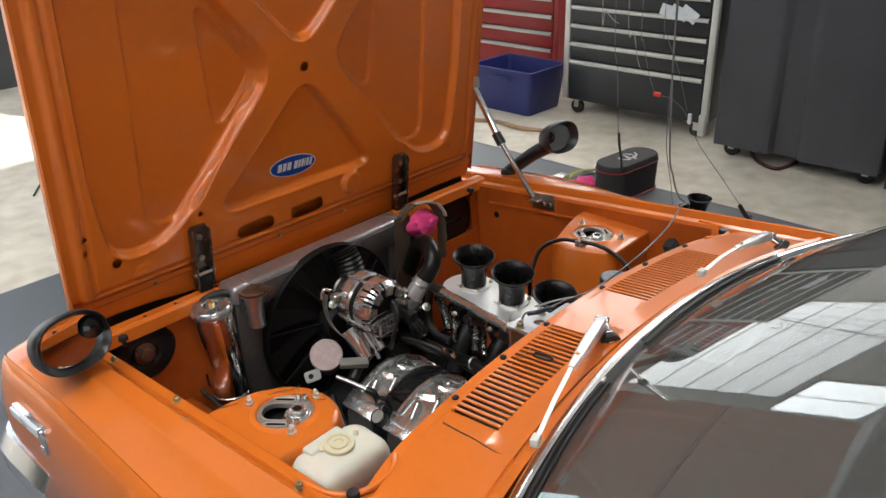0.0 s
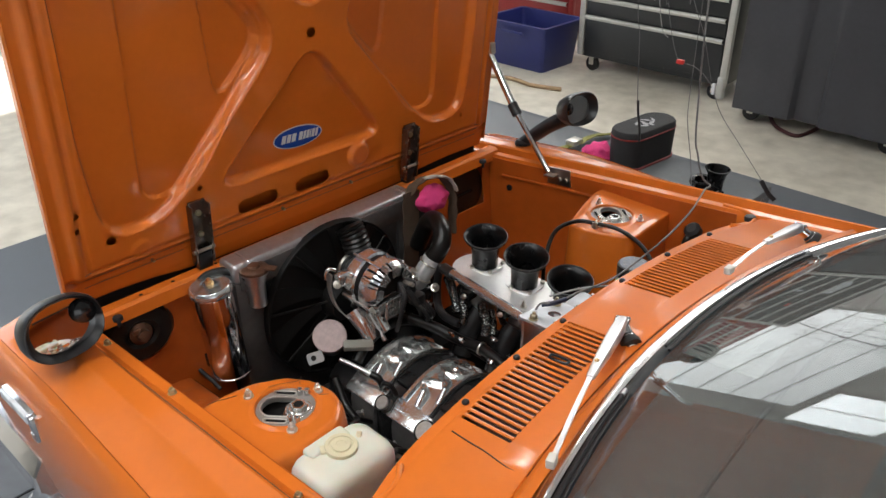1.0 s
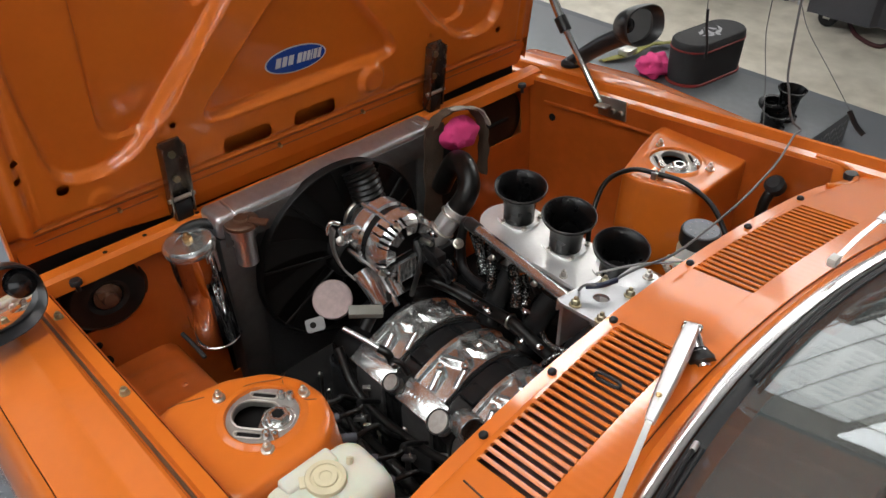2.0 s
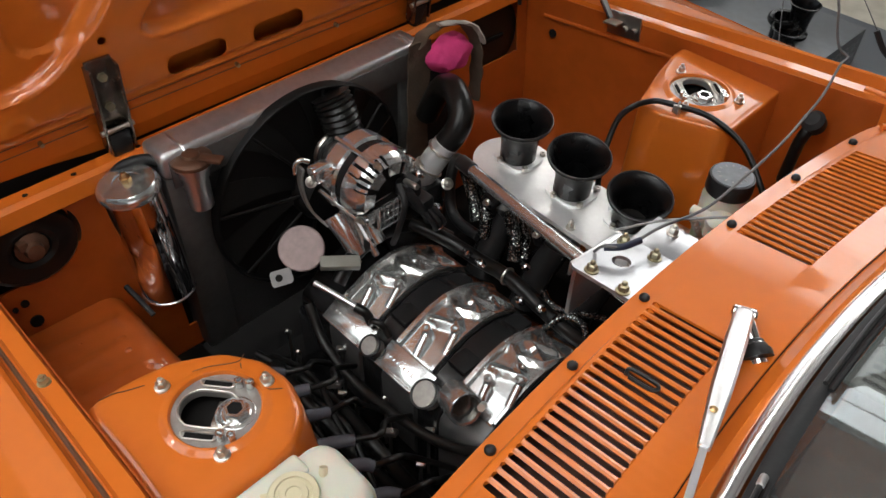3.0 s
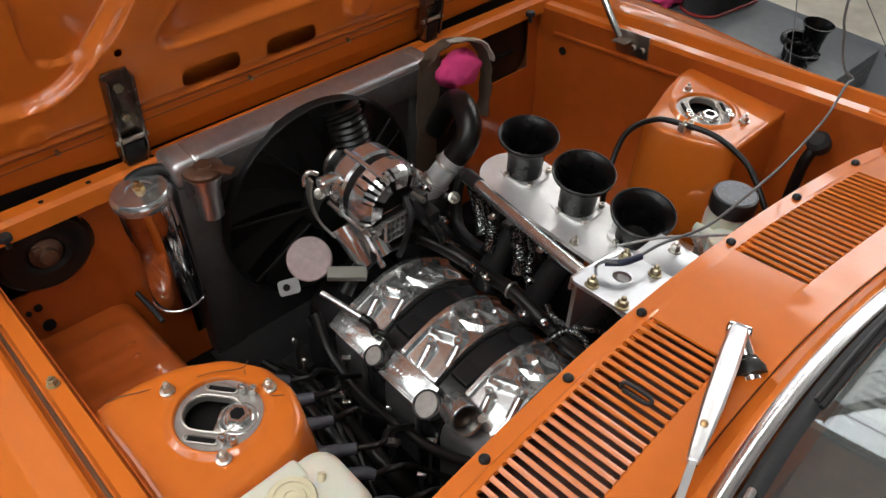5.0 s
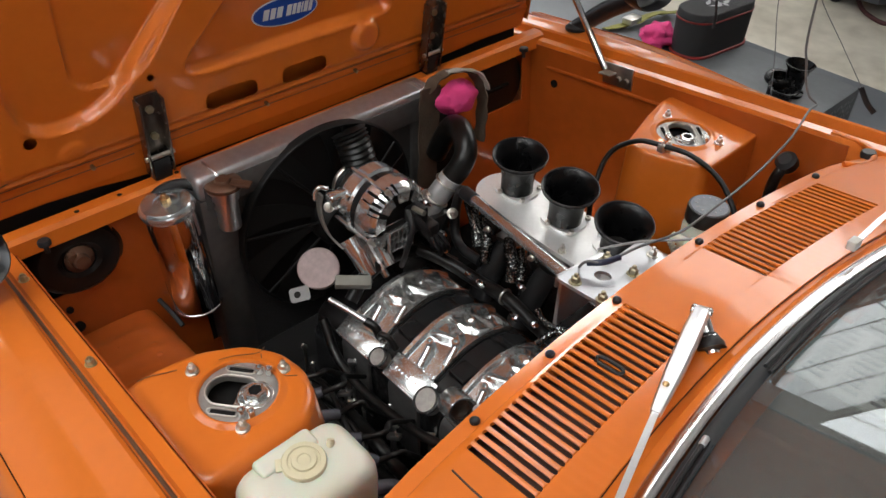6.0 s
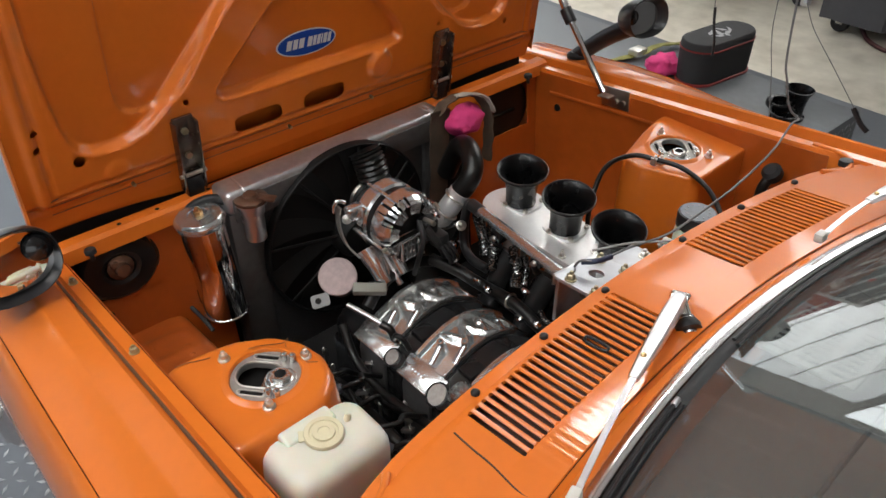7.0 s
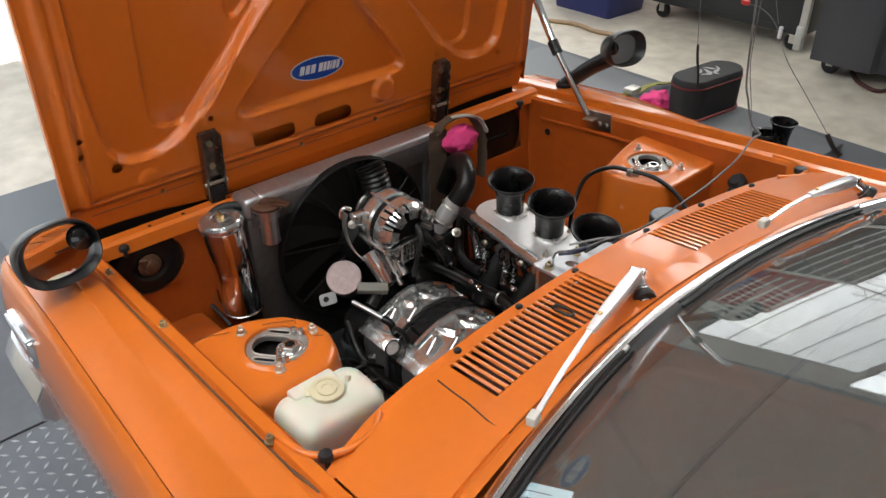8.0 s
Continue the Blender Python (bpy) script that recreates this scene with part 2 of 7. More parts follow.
def sweep(bm, sections, close=False):
    """A skin over rows of points, row by row."""
    rows = [[bm.verts.new(p) for p in row] for row in sections]
    for a, b in zip(rows, rows[1:]):
        for k in range(len(a) - (0 if close else 1)):
            j = (k + 1) % len(a)
            bm.faces.new((a[k], a[j], b[j], b[k]))
    return rows


def thicken(bm, t):
    bmesh.ops.recalc_face_normals(bm, faces=bm.faces)
    bmesh.ops.solidify(bm, geom=bm.faces[:], thickness=t)
    return bm


def torus(bm, p, d, R, r, seg=32, rseg=10):
    m = along(p, d)
    rings = []
    for i in range(seg):
        a = 2 * math.pi * i / seg
        rings.append([bm.verts.new(m @ Vector(((R + r * math.cos(b)) * math.cos(a), (R + r * math.cos(b)) * math.sin(a), r * math.sin(b)))) for b in (2 * math.pi * k / rseg for k in range(rseg))])
    for i in range(seg):
        a, b = rings[i], rings[(i + 1) % seg]
        for k in range(rseg):
            bm.faces.new((a[k], a[(k + 1) % rseg], b[(k + 1) % rseg], b[k]))
    return bm


def new_bm():
    return bmesh.new()


def ease(t):
    t = max(0.0, min(1.0, t))
    return t * t * (3 - 2 * t)


# ---- the workshop ----
solid("floor", box(new_bm(), -8, 8, -7, 7, -0.2, 0.0), CONCRETE, "pale worn concrete workshop floor with oil stains", "floor", kind="structure")
solid("deck", box(new_bm(), -1.78, 6.0, -2.6, 2.43, 0.0, 0.15, 0.006), DECK, "low dark grey steel deck that the car stands on", "floor", kind="structure")
for nm, dims, mt, lab in (
        ("wall_north", (-8, 8, 5.4, 5.6, 0, 4.2), WHITE_WALL, "plain white workshop wall behind the tool chests"),
        ("wall_south", (-8, 8, -7.2, -7, 0, 4.2), WALL, "plain grey workshop wall"),
        ("wall_east", (8, 8.2, -7, 5.4, 0, 4.2), WALL, "plain grey workshop wall")):
    solid(nm, box(new_bm(), *dims), mt, lab, "wall", kind="structure")
bm = new_bm()
for dims in ((-6.3, -6.1, 0.7, 5.4, 0, 4.2), (-6.3, -6.1, -7, -4.2, 0, 4.2), (-6.3, -6.1, -4.2, 0.7, 3.1, 4.2)):
    box(bm, *dims)
solid("wall_west", bm, DARKWALL, "dark grey front wall with a wide open doorway", "wall", kind="structure")
bm = new_bm()
box(bm, -6.3, 8, -7, 5.4, 4.2, 4.3)
solid("ceiling", bm, CEILING, "pale sheet ceiling with dark beams", "ceiling", kind="structure")
for i, x in enumerate((-4.6, -2.6, -0.4, 1.8)):
    solid("ceiling_beam", box(new_bm(), x - 0.11, x + 0.11, -7, 5.4, 3.85, 4.19, 0.01), BEAM, "dark red steel ceiling beam", "beam", kind="structure")
for x, y in ((-3.6, 2.2), (-1.5, 2.2), (0.7, -0.9), (0.7, -3.0), (2.7, -1.6), (-1.5, -2.6)):
    lamp = thing("ceiling_light", "long twin-tube fluorescent ceiling light, lit", "ceiling light", (x, y, 3.9), group="ceiling lights")
    part("housing", box(new_bm(), x - 0.12, x + 0.12, y - 0.75, y + 0.75, 3.92, 4.0, 0.008), LIGHT_TRIM, lamp)
    for dx in (-0.06, 0.06):
        part("tube", cyl(new_bm(), (x + dx, y - 0.72, 3.89), (x + dx, y + 0.72, 3.89), 0.019), TUBE, lamp, "lit white tube")
    part("bracket", box(new_bm(), x - 0.03, x + 0.03, y - 0.03, y + 0.03, 3.99, 4.2), LIGHT_TRIM, lamp)
for x0, x1, y0, y1 in ((-2.35, -0.55, -4.6, -0.6), (-0.25, 1.65, -4.6, -0.6), (-2.35, -0.55, 4.2, 5.35), (-0.25, 1.65, 4.2, 5.35)):
    solid("skylight", box(new_bm(), x0, x1, y0, y1, 4.180, 4.198), SKYLIGHT if y0 < 0 else OLD_SKYLIGHT, "translucent roof light panel letting in daylight", "skylight", kind="structure")

# high windows in the north wall, unseen; window_3 is added to brighten cowl and intake
for name, x0, x1, z0, z1, count in (("window_1", -5.90, -4.70, 2.85, 4.12, 2), ("window_2", -3.95, -2.45, 3.50, 4.15, 3), ("window_3", -1.75, 1.05, 2.95, 4.15, 4)):
    hw = thing(name, "high glowing window, out of view, in the white workshop wall", "window", ((x0 + x1) / 2, 5.39, z0), kind="structure")
    part("window_frame", box(new_bm(), x0, x1, 5.376, 5.399, z0, z1, 0.004), LIGHT_TRIM, hw)
    w = (x1 - x0 - 0.05) / count
    for k in range(count):
        part("pane", box(new_bm(), x0 + 0.05 + w * k, x0 + w * (k + 1), 5.366, 5.3755, z0 + 0.05, z1 - 0.05), HIGH_PANE if count == 2 else FILL_PANE, hw)

# translucent sheet door in the same wall, with its rails
hw = thing("door_1", "wide closed sheet door of translucent panels glowing with daylight", "door", (-3.95, 5.39, 0.0), kind="structure")
part("door_frame", box(new_bm(), -5.46, -2.44, 5.380, 5.399, 0.0, 2.80, 0.004), LIGHT_TRIM, hw)
for k in range(5):
    part("panel", box(new_bm(), -5.40, -2.50, 5.370, 5.3795, 0.56 + 0.44 * k, 0.97 + 0.44 * k), DOOR_SHEET, hw)

# ---- the car's body ----
car = thing("car", "orange classic saloon with its bonnet open, parked in a workshop", "car", (0.4, 0, 0.3), BODY)


def wing_fall(x, y):
    """How far the wing's outer shoulder falls away from the bonnet line towards the door."""
    return 0.125 * max(0.0, min(x, 1.0) - 0.27) * max(0.0, min(1.0, (y - 0.618) / 0.080))


def fender(side):
    """The wing's section, swept from the nose to the door."""
    sec = [(0.577, 0.60), (0.577, 0.842), (0.581, 0.851), (0.597, 0.852), (0.600, 0.845), (0.611, 0.844), (0.614, 0.852), (0.6165, 0.864), (0.620, 0.867),
           (0.636, 0.8682), (0.648, 0.8695), (0.6535, 0.8706), (0.6560, 0.8707), (0.6590, 0.8696), (0.672, 0.8655), (0.692, 0.8612), (0.710, 0.8568), (0.7165, 0.854), (0.7175, 0.848), (0.7195, 0.848), (0.7205, 0.853), (0.728, 0.845), (0.738, 0.82),
           (0.748, 0.77), (0.7515, 0.725), (0.749, 0.66), (0.738, 0.55), (0.716, 0.42), (0.67, 0.30)]
    rows = []
    xs = [-0.150, -0.147, -0.138, -0.122, -0.10, -0.075, -0.05] + [0.0 + 0.08 * k for k in range(24)]
    for x in xs:
        k = max(0.0, (-0.05 - x) / 0.10)
        fall = 1 - math.sqrt(max(0.0, 1 - k * k))
        taper = 0.012 * max(0.0, 0.35 - x)
        rows.append([(x, side * (y - (taper if y > 0.615 else 0) - fall * max(0, y - 0.58) * 0.75), z - fall * 0.10 * (z - 0.3) / 0.57 - wing_fall(x, y) * max(0.0, (z - 0.45) / 0.40)) for y, z in sec])
    bm = new_bm()
    sweep(bm, rows)
    return thicken(bm, -0.0015)


part("fender", fender(-1), ORANGE, car, "glossy orange front wing", 30)
part("fender", fender(1), ORANGE, car, "glossy orange front wing", 30)
for s in (-1, 1):
    part("panel_gap", hose(new_bm(), [(x, s * (0.7185 - 0.012 * max(0.0, 0.35 - x)), 0.8512 - wing_fall(x, 0.7185)) for x in (-0.03, 0.1, 0.2, 0.27, 0.34, 0.6, 0.9, 1.0, 1.2)], 0.0014, 6, 2), DARK, car)


def cowl_front(y):
    return 0.776 + 0.10 * y * y + 0.35 * max(0, abs(y) - 0.42) ** 2 * 3


def cowl_rear(y):
    return 0.950 + 0.21 * y * y


def cowl_z(y):
    return 0.894 - 0.12 * y * y


# cowl panel with its two banks of slots
def cowl_panel():
    pitch, slots, wide = 0.0121, 24, 0.0063
    marks = []
    for start in (-0.366, 0.082):
        for k in range(slots):
            a = start + k * pitch
            marks += [(a, 1, a + wide / 2), (a + wide, 2, a + wide / 2)]
            if k < slots - 1:
                marks.append((a + (wide + pitch) / 2, 3, 0))
    for y in [-0.577, -0.54, -0.50, -0.46, -0.42, -0.4105, -0.408, -0.39] + [-0.05 + 0.02 * k for k in range(6)] + [0.39, 0.408, 0.4105, 0.42, 0.46, 0.50, 0.54, 0.577]:
        marks.append((y, 0, 0))
    marks.sort()
    rows = []
    for y, kind, mid in marks:
        f, r, z = cowl_front(y), cowl_rear(y), cowl_z(y)
        ss = 0.026 + 0.02 * max(0, abs(y) - 0.1)
        low = 0.0
        a, b = f + ss, f + ss + 0.092
        up = 0.0016 if kind == 3 else (0.0006 if kind in (1, 2) else 0.0)
        pinch = mid + (y - mid) * 0.25 if kind in (1, 2) else y
        rim = mid + (y - mid) * 0.8 if kind in (1, 2) else y
        row = [(f, y, z - 0.035), (f, y, z - 0.0085), (f + 0.0008, y, z - 0.0074), (f + 0.019, y, z - 0.0078), (f + 0.0235, y, z - 0.001), (a - 0.004, y, z - low * 0.4),
               (a, pinch, z - low), (a + 0.0012, rim, z + up - low), (a + 0.003, y, z + up - low), (b - 0.003, y, z + 0.001 + up - low), (b - 0.0012, rim, z + 0.001 + up - low), (b, pinch, z + 0.001 - low),
               (r - 0.0165, y, z + 0.003 - low), (r - 0.0150, y, z + 0.0010 - low), (r - 0.0135, y, z + 0.003), (r - 0.006, y, z + 0.011), (r, y, z + 0.017), (r + 0.012, y, z + 0.012)]
        rows.append(row)
    bm = new_bm()
    vs = [[bm.verts.new(p) for p in row] for row in rows]
    for i in range(len(vs) - 1):
        for j in range(len(rows[0]) - 1):
            if marks[i][1] == 1 and 6 <= j <= 10:
                continue
            bm.faces.new((vs[i][j], vs[i + 1][j], vs[i + 1][j + 1], vs[i][j + 1]))
    return thicken(bm, 0.0038)


cowl = part("cowl", cowl_panel(), ORANGE, car, "orange cowl panel with two banks of ventilation slots", 30)
bm = new_bm()
sweep(bm, [[(cowl_front(y) + 0.004, y, 0.60), (cowl_front(y) + 0.004, y, 0.86 - 0.12 * y * y), (0.99, y, 0.80), (0.99, y, 0.60)] for y in (-0.575, -0.3, 0, 0.3, 0.575)])
part("bulkhead", thicken(bm, 0.002), ORANGE_SHADED, car, "orange bulkhead under the cowl")
# brown line painting the shaded edge of the pressed step
part("cowl_crease_shade", hose(new_bm(), [(0.831, -0.394, 0.8766), (0.863, -0.396, 0.8764), (0.895, -0.397, 0.8763), (0.938, -0.402, 0.8758), (0.953, -0.399, 0.8761), (0.961, -0.393, 0.8767)], 0.0012, 6, 5), SHADE_BROWN, cowl)
part("cowl_seam", hose(new_bm(), [(cowl_rear(y) - 0.0150, y, cowl_z(y) + 0.0012) for y in (-0.40, -0.3, -0.2, -0.1, 0, 0.1, 0.2, 0.3, 0.40)], 0.0011, 6, 4), DARK, cowl)
for s in (-1, 1):
    lip = [(0.812, 0.478, 0.862), (0.828, 0.495, 0.860), (0.836, 0.516, 0.858), (0.834, 0.540, 0.856), (0.820, 0.566, 0.854), (0.792, 0.584, 0.853), (0.742, 0.590, 0.853)]
    part("corner_lip", hose(new_bm(), [(x, s * y, z) for x, y, z in lip], 0.0052, 10, 5), ORANGE, car, "raised orange flange round the bay's corner")
    part("seam_sealer", hose(new_bm(), [(x, s * y, 0.8455) for x, y in ((0.06, 0.6055), (0.3, 0.6055), (0.6, 0.6055), (0.78, 0.606), (0.86, 0.600))], 0.0027, 8, 6), SEAL_GREY, car, "grimy brown sealer in the gutter")
# plenum floor, coloured dark brown for the shade below the slots
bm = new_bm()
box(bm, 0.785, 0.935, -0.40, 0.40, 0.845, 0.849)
part("plenum", bm, SHADE_BROWN, car, "plenum floor under the slots, its shade painted brown")

# front panel behind the hinged bonnet edge
bm = new_bm()
ys = [-0.60, -0.58, -0.5, -0.36, -0.2, 0, 0.2, 0.36, 0.5, 0.58, 0.60]
sweep(bm, [[(-0.14, y, 0.76), (-0.12, y, 0.80), (-0.09, y, 0.82), (-0.03, y, 0.832), (0.004, y, 0.832), (0.018, y, 0.846), (0.024, y, 0.862), (0.032, y, 0.868), (0.054, y, 0.866), (0.062, y, 0.860), (0.064, y, 0.835)] for y in ys])
part("front_panel", thicken(bm, 0.002), ORANGE, car, "orange front panel with small bolt holes", 30)
# radiator support wall with its openings
bm = new_bm()
YC, ZC = (-0.60, -0.585, -0.430, -0.315, 0.235, 0.405, 0.545, 0.60), (0.45, 0.50, 0.715, 0.735, 0.83, 0.845, 0.860)
vs = [[bm.verts.new((0.048, y, z)) for z in ZC] for y in YC]
for i in range(len(YC) - 1):
    for j in range(len(ZC) - 1):
        if not ((i == 1 and 3 <= j <= 4) or (i == 3 and j >= 1) or (i == 5 and 2 <= j <= 3)):
            bm.faces.new((vs[i][j], vs[i + 1][j], vs[i + 1][j + 1], vs[i][j + 1]))
thicken(bm, 0.004)
part("radiator_support", bm, ORANGE_SHADED, car, "orange radiator support panel")
for s in (-1, 1):
    bm = new_bm()
    if s > 0:
        sec = [(0.576, 0.845), (0.573, 0.65), (0.565, 0.57), (0.545, 0.53), (0.48, 0.50), (0.405, 0.49), (0.392, 0.47), (0.388, 0.33)]
    if s < 0:
        sec = [(0.576, 0.845), (0.574, 0.69), (0.569, 0.664), (0.558, 0.650), (0.545, 0.646), (0.52, 0.645), (0.49, 0.6445), (0.46, 0.644), (0.435, 0.643), (0.418, 0.638), (0.407, 0.626), (0.401, 0.605), (0.396, 0.55), (0.392, 0.33)]
        stations = [0.050 + 0.008 * k for k in range(46)] + [0.6, 0.78]
        rib = lambda x, y: 0.0045 * sum(math.exp(-((x - c) / 0.009) ** 2) for c in (0.105, 0.165, 0.225)) * ease((y - 0.43) / 0.02) * ease((0.555 - y) / 0.015)
        sweep(bm, [[(x, s * y, z + rib(x, y)) for y, z in sec] for x in stations])
    else:
        sweep(bm, [[(x, s * y, z) for y, z in sec] for x in (0.050, 0.2, 0.4, 0.6, 0.78)])
    part("inner_wing", thicken(bm, 0.002), ORANGE_SHADED, car, "orange inner wing panel")

# windscreen: chrome strip, rubber and curved glass
SEAT = material("pale_seat_cloth", (0.36, 0.36, 0.37), 0.8, vary=0.1)
DOOR_CARD = material("pale_door_vinyl", (0.62, 0.62, 0.63), 0.5, vary=0.05)
NY = [-0.64 + 1.28 * k / 40 for k in range(41)]


def screen(y, u, d=0.0):
    """A point of the glass: u up along it, d out of it."""
    lean = radians(30)
    x = 0.972 + 0.30 * y * y + u * math.cos(lean) - d * math.sin(lean) + 0.10 * u * y * y
    return (x, y * (1 - 0.10 * u), 0.908 - 0.10 * y * y + u * math.sin(lean) + d * math.cos(lean))


bm = new_bm()
rows = []
for y in NY:
    c = Vector(screen(y, -0.008, 0.004))
    rows.append([c + Vector((dx, 0, dz)) for dx, dz in ((-0.0120, -0.014), (-0.0110, -0.002), (-0.0085, 0.0040), (-0.002, 0.0078), (0.0060, 0.0094), (0.0100, 0.0074), (0.0090, -0.004))])
sweep(bm, rows, True)
part("chrome_strip", bm, TRIM, car, "bright chrome windscreen strip")
bm = new_bm()
rows = []
for y in NY:
    rows.append([Vector(screen(y, u, d)) for u, d in ((0.006, 0.0), (0.008, 0.006), (0.014, 0.007), (0.021, 0.004), (0.025, 0.0))])
sweep(bm, rows)
part("screen_rubber", thicken(bm, 0.003), BLACK_RUBBER, car, "black windscreen rubber seal")
bm = new_bm()
us = [0.02 + 0.62 * k / 12 for k in range(13)]
sweep(bm, [[screen(y, u) for u in us] for y in NY])
thicken(bm, 0.005)
pane = part("windscreen", bm, GLASS, car, "curved laminated windscreen reflecting the workshop")
pane.visible_shadow = False
# dashboard under the glass
bm = new_bm()
sweep(bm, [[(1.00 + 0.3 * y * y, y, 0.87), (1.02 + 0.28 * y * y, y, 0.885), (1.08 + 0.2 * y * y, y, 0.894), (1.125 + 0.15 * y * y, y, 0.898), (1.140 + 0.14 * y * y, y, 0.894), (1.146 + 0.13 * y * y, y, 0.889), (1.153 + 0.12 * y * y, y, 0.889), (1.165 + 0.12 * y * y, y, 0.893), (1.30 + 0.08 * y * y, y, 0.893), (1.42, y, 0.880), (1.47, y, 0.83), (1.48, y, 0.60)] for y in NY])
dash = part("dashboard", thicken(bm, 0.003), DASH, car, "grey-brown vinyl dashboard top")
part("dash_edge", hose(new_bm(), [(1.1495 + 0.125 * y * y, y, 0.8895) for y in NY[::4]], 0.0028, 8, 3), BLACK_RUBBER, dash, "black joint in the dashboard top")
for s in (-1, 1):
    bm = new_bm()
    box(bm, 1.52, 1.88, s * 0.32 - 0.24, s * 0.32 + 0.24, 0.34, 0.62, 0.05)
    box(bm, 1.80, 1.95, s * 0.32 - 0.24, s * 0.32 + 0.24, 0.50, 0.98, 0.05)
    part("seat", bm, SEAT, car, "pale grey seat")
    part("door_card", box(new_bm(), 1.10, 2.30, s * 0.665 - 0.006, s * 0.665 + 0.006, 0.35, 0.84, 0.004), DOOR_CARD, car, "pale door card")
bm = new_bm()
box(bm, 1.0, 2.6, -0.66, 0.66, 0.30, 0.34)
box(bm, 2.6, 2.64, -0.66, 0.66, 0.30, 1.30)
part("cabin_floor", bm, DARK, car)
# roof and pillars over the cabin
bm = new_bm()
sweep(bm, [[(1.44 + 1.2 * k / 8, y, 1.345 - 0.12 * y * y + 0.05 * math.sin(math.pi * k / 8)) for k in range(9)] for y in (-0.56, -0.4, -0.2, 0, 0.2, 0.4, 0.56)])
part("roof", thicken(bm, 0.02), ORANGE, car)
for s in (-1, 1):
    bm = new_bm()
    hose(bm, [screen(s * 0.648, u, -0.034) for u in (-0.07, 0.2, 0.4, 0.64)], 0.024)
    part("screen_pillar", bm, ORANGE, car)
    part("pillar_rubber", hose(new_bm(), [screen(s * 0.642, u, 0.0) for u in (-0.004, 0.2, 0.4, 0.64)], 0.010), BLACK_RUBBER, car, "black rubber edge of the windscreen")
    bm = new_bm()
    box(bm, 1.05, 2.64, s * 0.70 - 0.02, s * 0.70 + 0.02, 0.30, 0.770, 0.01)
    part("door_skin", bm, ORANGE, car)

# tail of the car behind the doors
bm = new_bm()
rows = []
for x, w, top in ((2.56, 0.742, 0.885), (2.75, 0.742, 0.885), (3.05, 0.73, 0.875), (3.25, 0.70, 0.855), (3.36, 0.64, 0.82), (3.40, 0.56, 0.77)):
    rows.append([(x, -w * 0.94, 0.36), (x, -w, 0.50), (x, -w, top - 0.14), (x, -w * 0.965, top - 0.03), (x, -w * 0.88, top), (x, 0, top + 0.012), (x, w * 0.88, top), (x, w * 0.965, top - 0.03), (x, w, top - 0.14), (x, w, 0.50), (x, w * 0.94, 0.36)])
r = sweep(bm, rows)
bm.faces.new(r[0]), bm.faces.new(r[-1])
part("tail", bm, ORANGE, car, "orange tail with a plain boot")

# ---- the bonnet, standing open ----
LEAN = radians(11.5)


def on_bonnet(u, v, d=0.0):
    """A point of the open bonnet: u across, v up from its hinge, d towards the cabin."""
    return (0.03 + v * math.sin(LEAN) + d * math.cos(LEAN), u, 0.88 + v * math.cos(LEAN) - d * math.sin(LEAN))


def inside(poly, x, y):
    """Signed distance to a polygon's outline, positive inside."""
    best, odd = 9.0, False
    for (ax, ay), (bx, by) in zip(poly, poly[1:] + poly[:1]):
        dx, dy = bx - ax, by - ay
        t = max(0, min(1, ((x - ax) * dx + (y - ay) * dy) / (dx * dx + dy * dy)))
        best = min(best, math.hypot(x - ax - t * dx, y - ay - t * dy))
        if (ay > y) != (by > y) and x < ax + (y - ay) / (by - ay) * dx:
            odd = not odd
    return best if odd else -best


def shrink(poly, r):
    """A polygon with its corners rounded."""
    out = []
    n = len(poly)
    for i in range(n):
        p, a, b = Vector(poly[i]), Vector(poly[i - 1]), Vector(poly[(i + 1) % n])
        da, db = (a - p).normalized(), (b - p).normalized()
        k = min(r, (a - p).length * 0.48, (b - p).length * 0.48)
        for t in (0, 0.25, 0.5, 0.75, 1):
            q = (p + da * k) * (1 - t) ** 2 + p * 2 * t * (1 - t) + (p + db * k) * t * t
            out.append((q.x, q.y))
    return out


BH = 0.86
LOW = shrink([(-0.265, 0.150), (0.185, 0.150), (-0.018, 0.405)], 0.05)
TOP = shrink([(-0.265, 0.730), (0.225, 0.730), (-0.020, 0.470)], 0.06)
LEFT = shrink([(-0.525, 0.74), (-0.525, 0.30), (-0.505, 0.125), (-0.385, 0.125), (-0.098, 0.440), (-0.34, 0.74)], 0.07)
RIGHT = shrink([(0.485, 0.74), (0.485, 0.30), (0.465, 0.125), (0.345, 0.125), (0.058, 0.440), (0.30, 0.74)], 0.07)
STEPS = [shrink([(-0.410, 0.70), (-0.418, 0.16), (-0.32, 0.17), (-0.120, 0.440), (-0.30, 0.70)], 0.05), shrink([(0.370, 0.70), (0.378, 0.16), (0.28, 0.17), (0.080, 0.440), (0.26, 0.70)], 0.05)]
PANELS = [shrink([(-0.260, 0.60), (-0.235, 0.32), (-0.125, 0.44)], 0.05), shrink([(0.220, 0.60), (0.195, 0.32), (0.085, 0.44)], 0.05)]
OVALS = [shrink([(-0.222, 0.070), (-0.222, 0.104), (-0.122, 0.104), (-0.122, 0.070)], 0.030), shrink([(-0.073, 0.070), (-0.073, 0.104), (0.022, 0.104), (0.022, 0.070)], 0.030)]


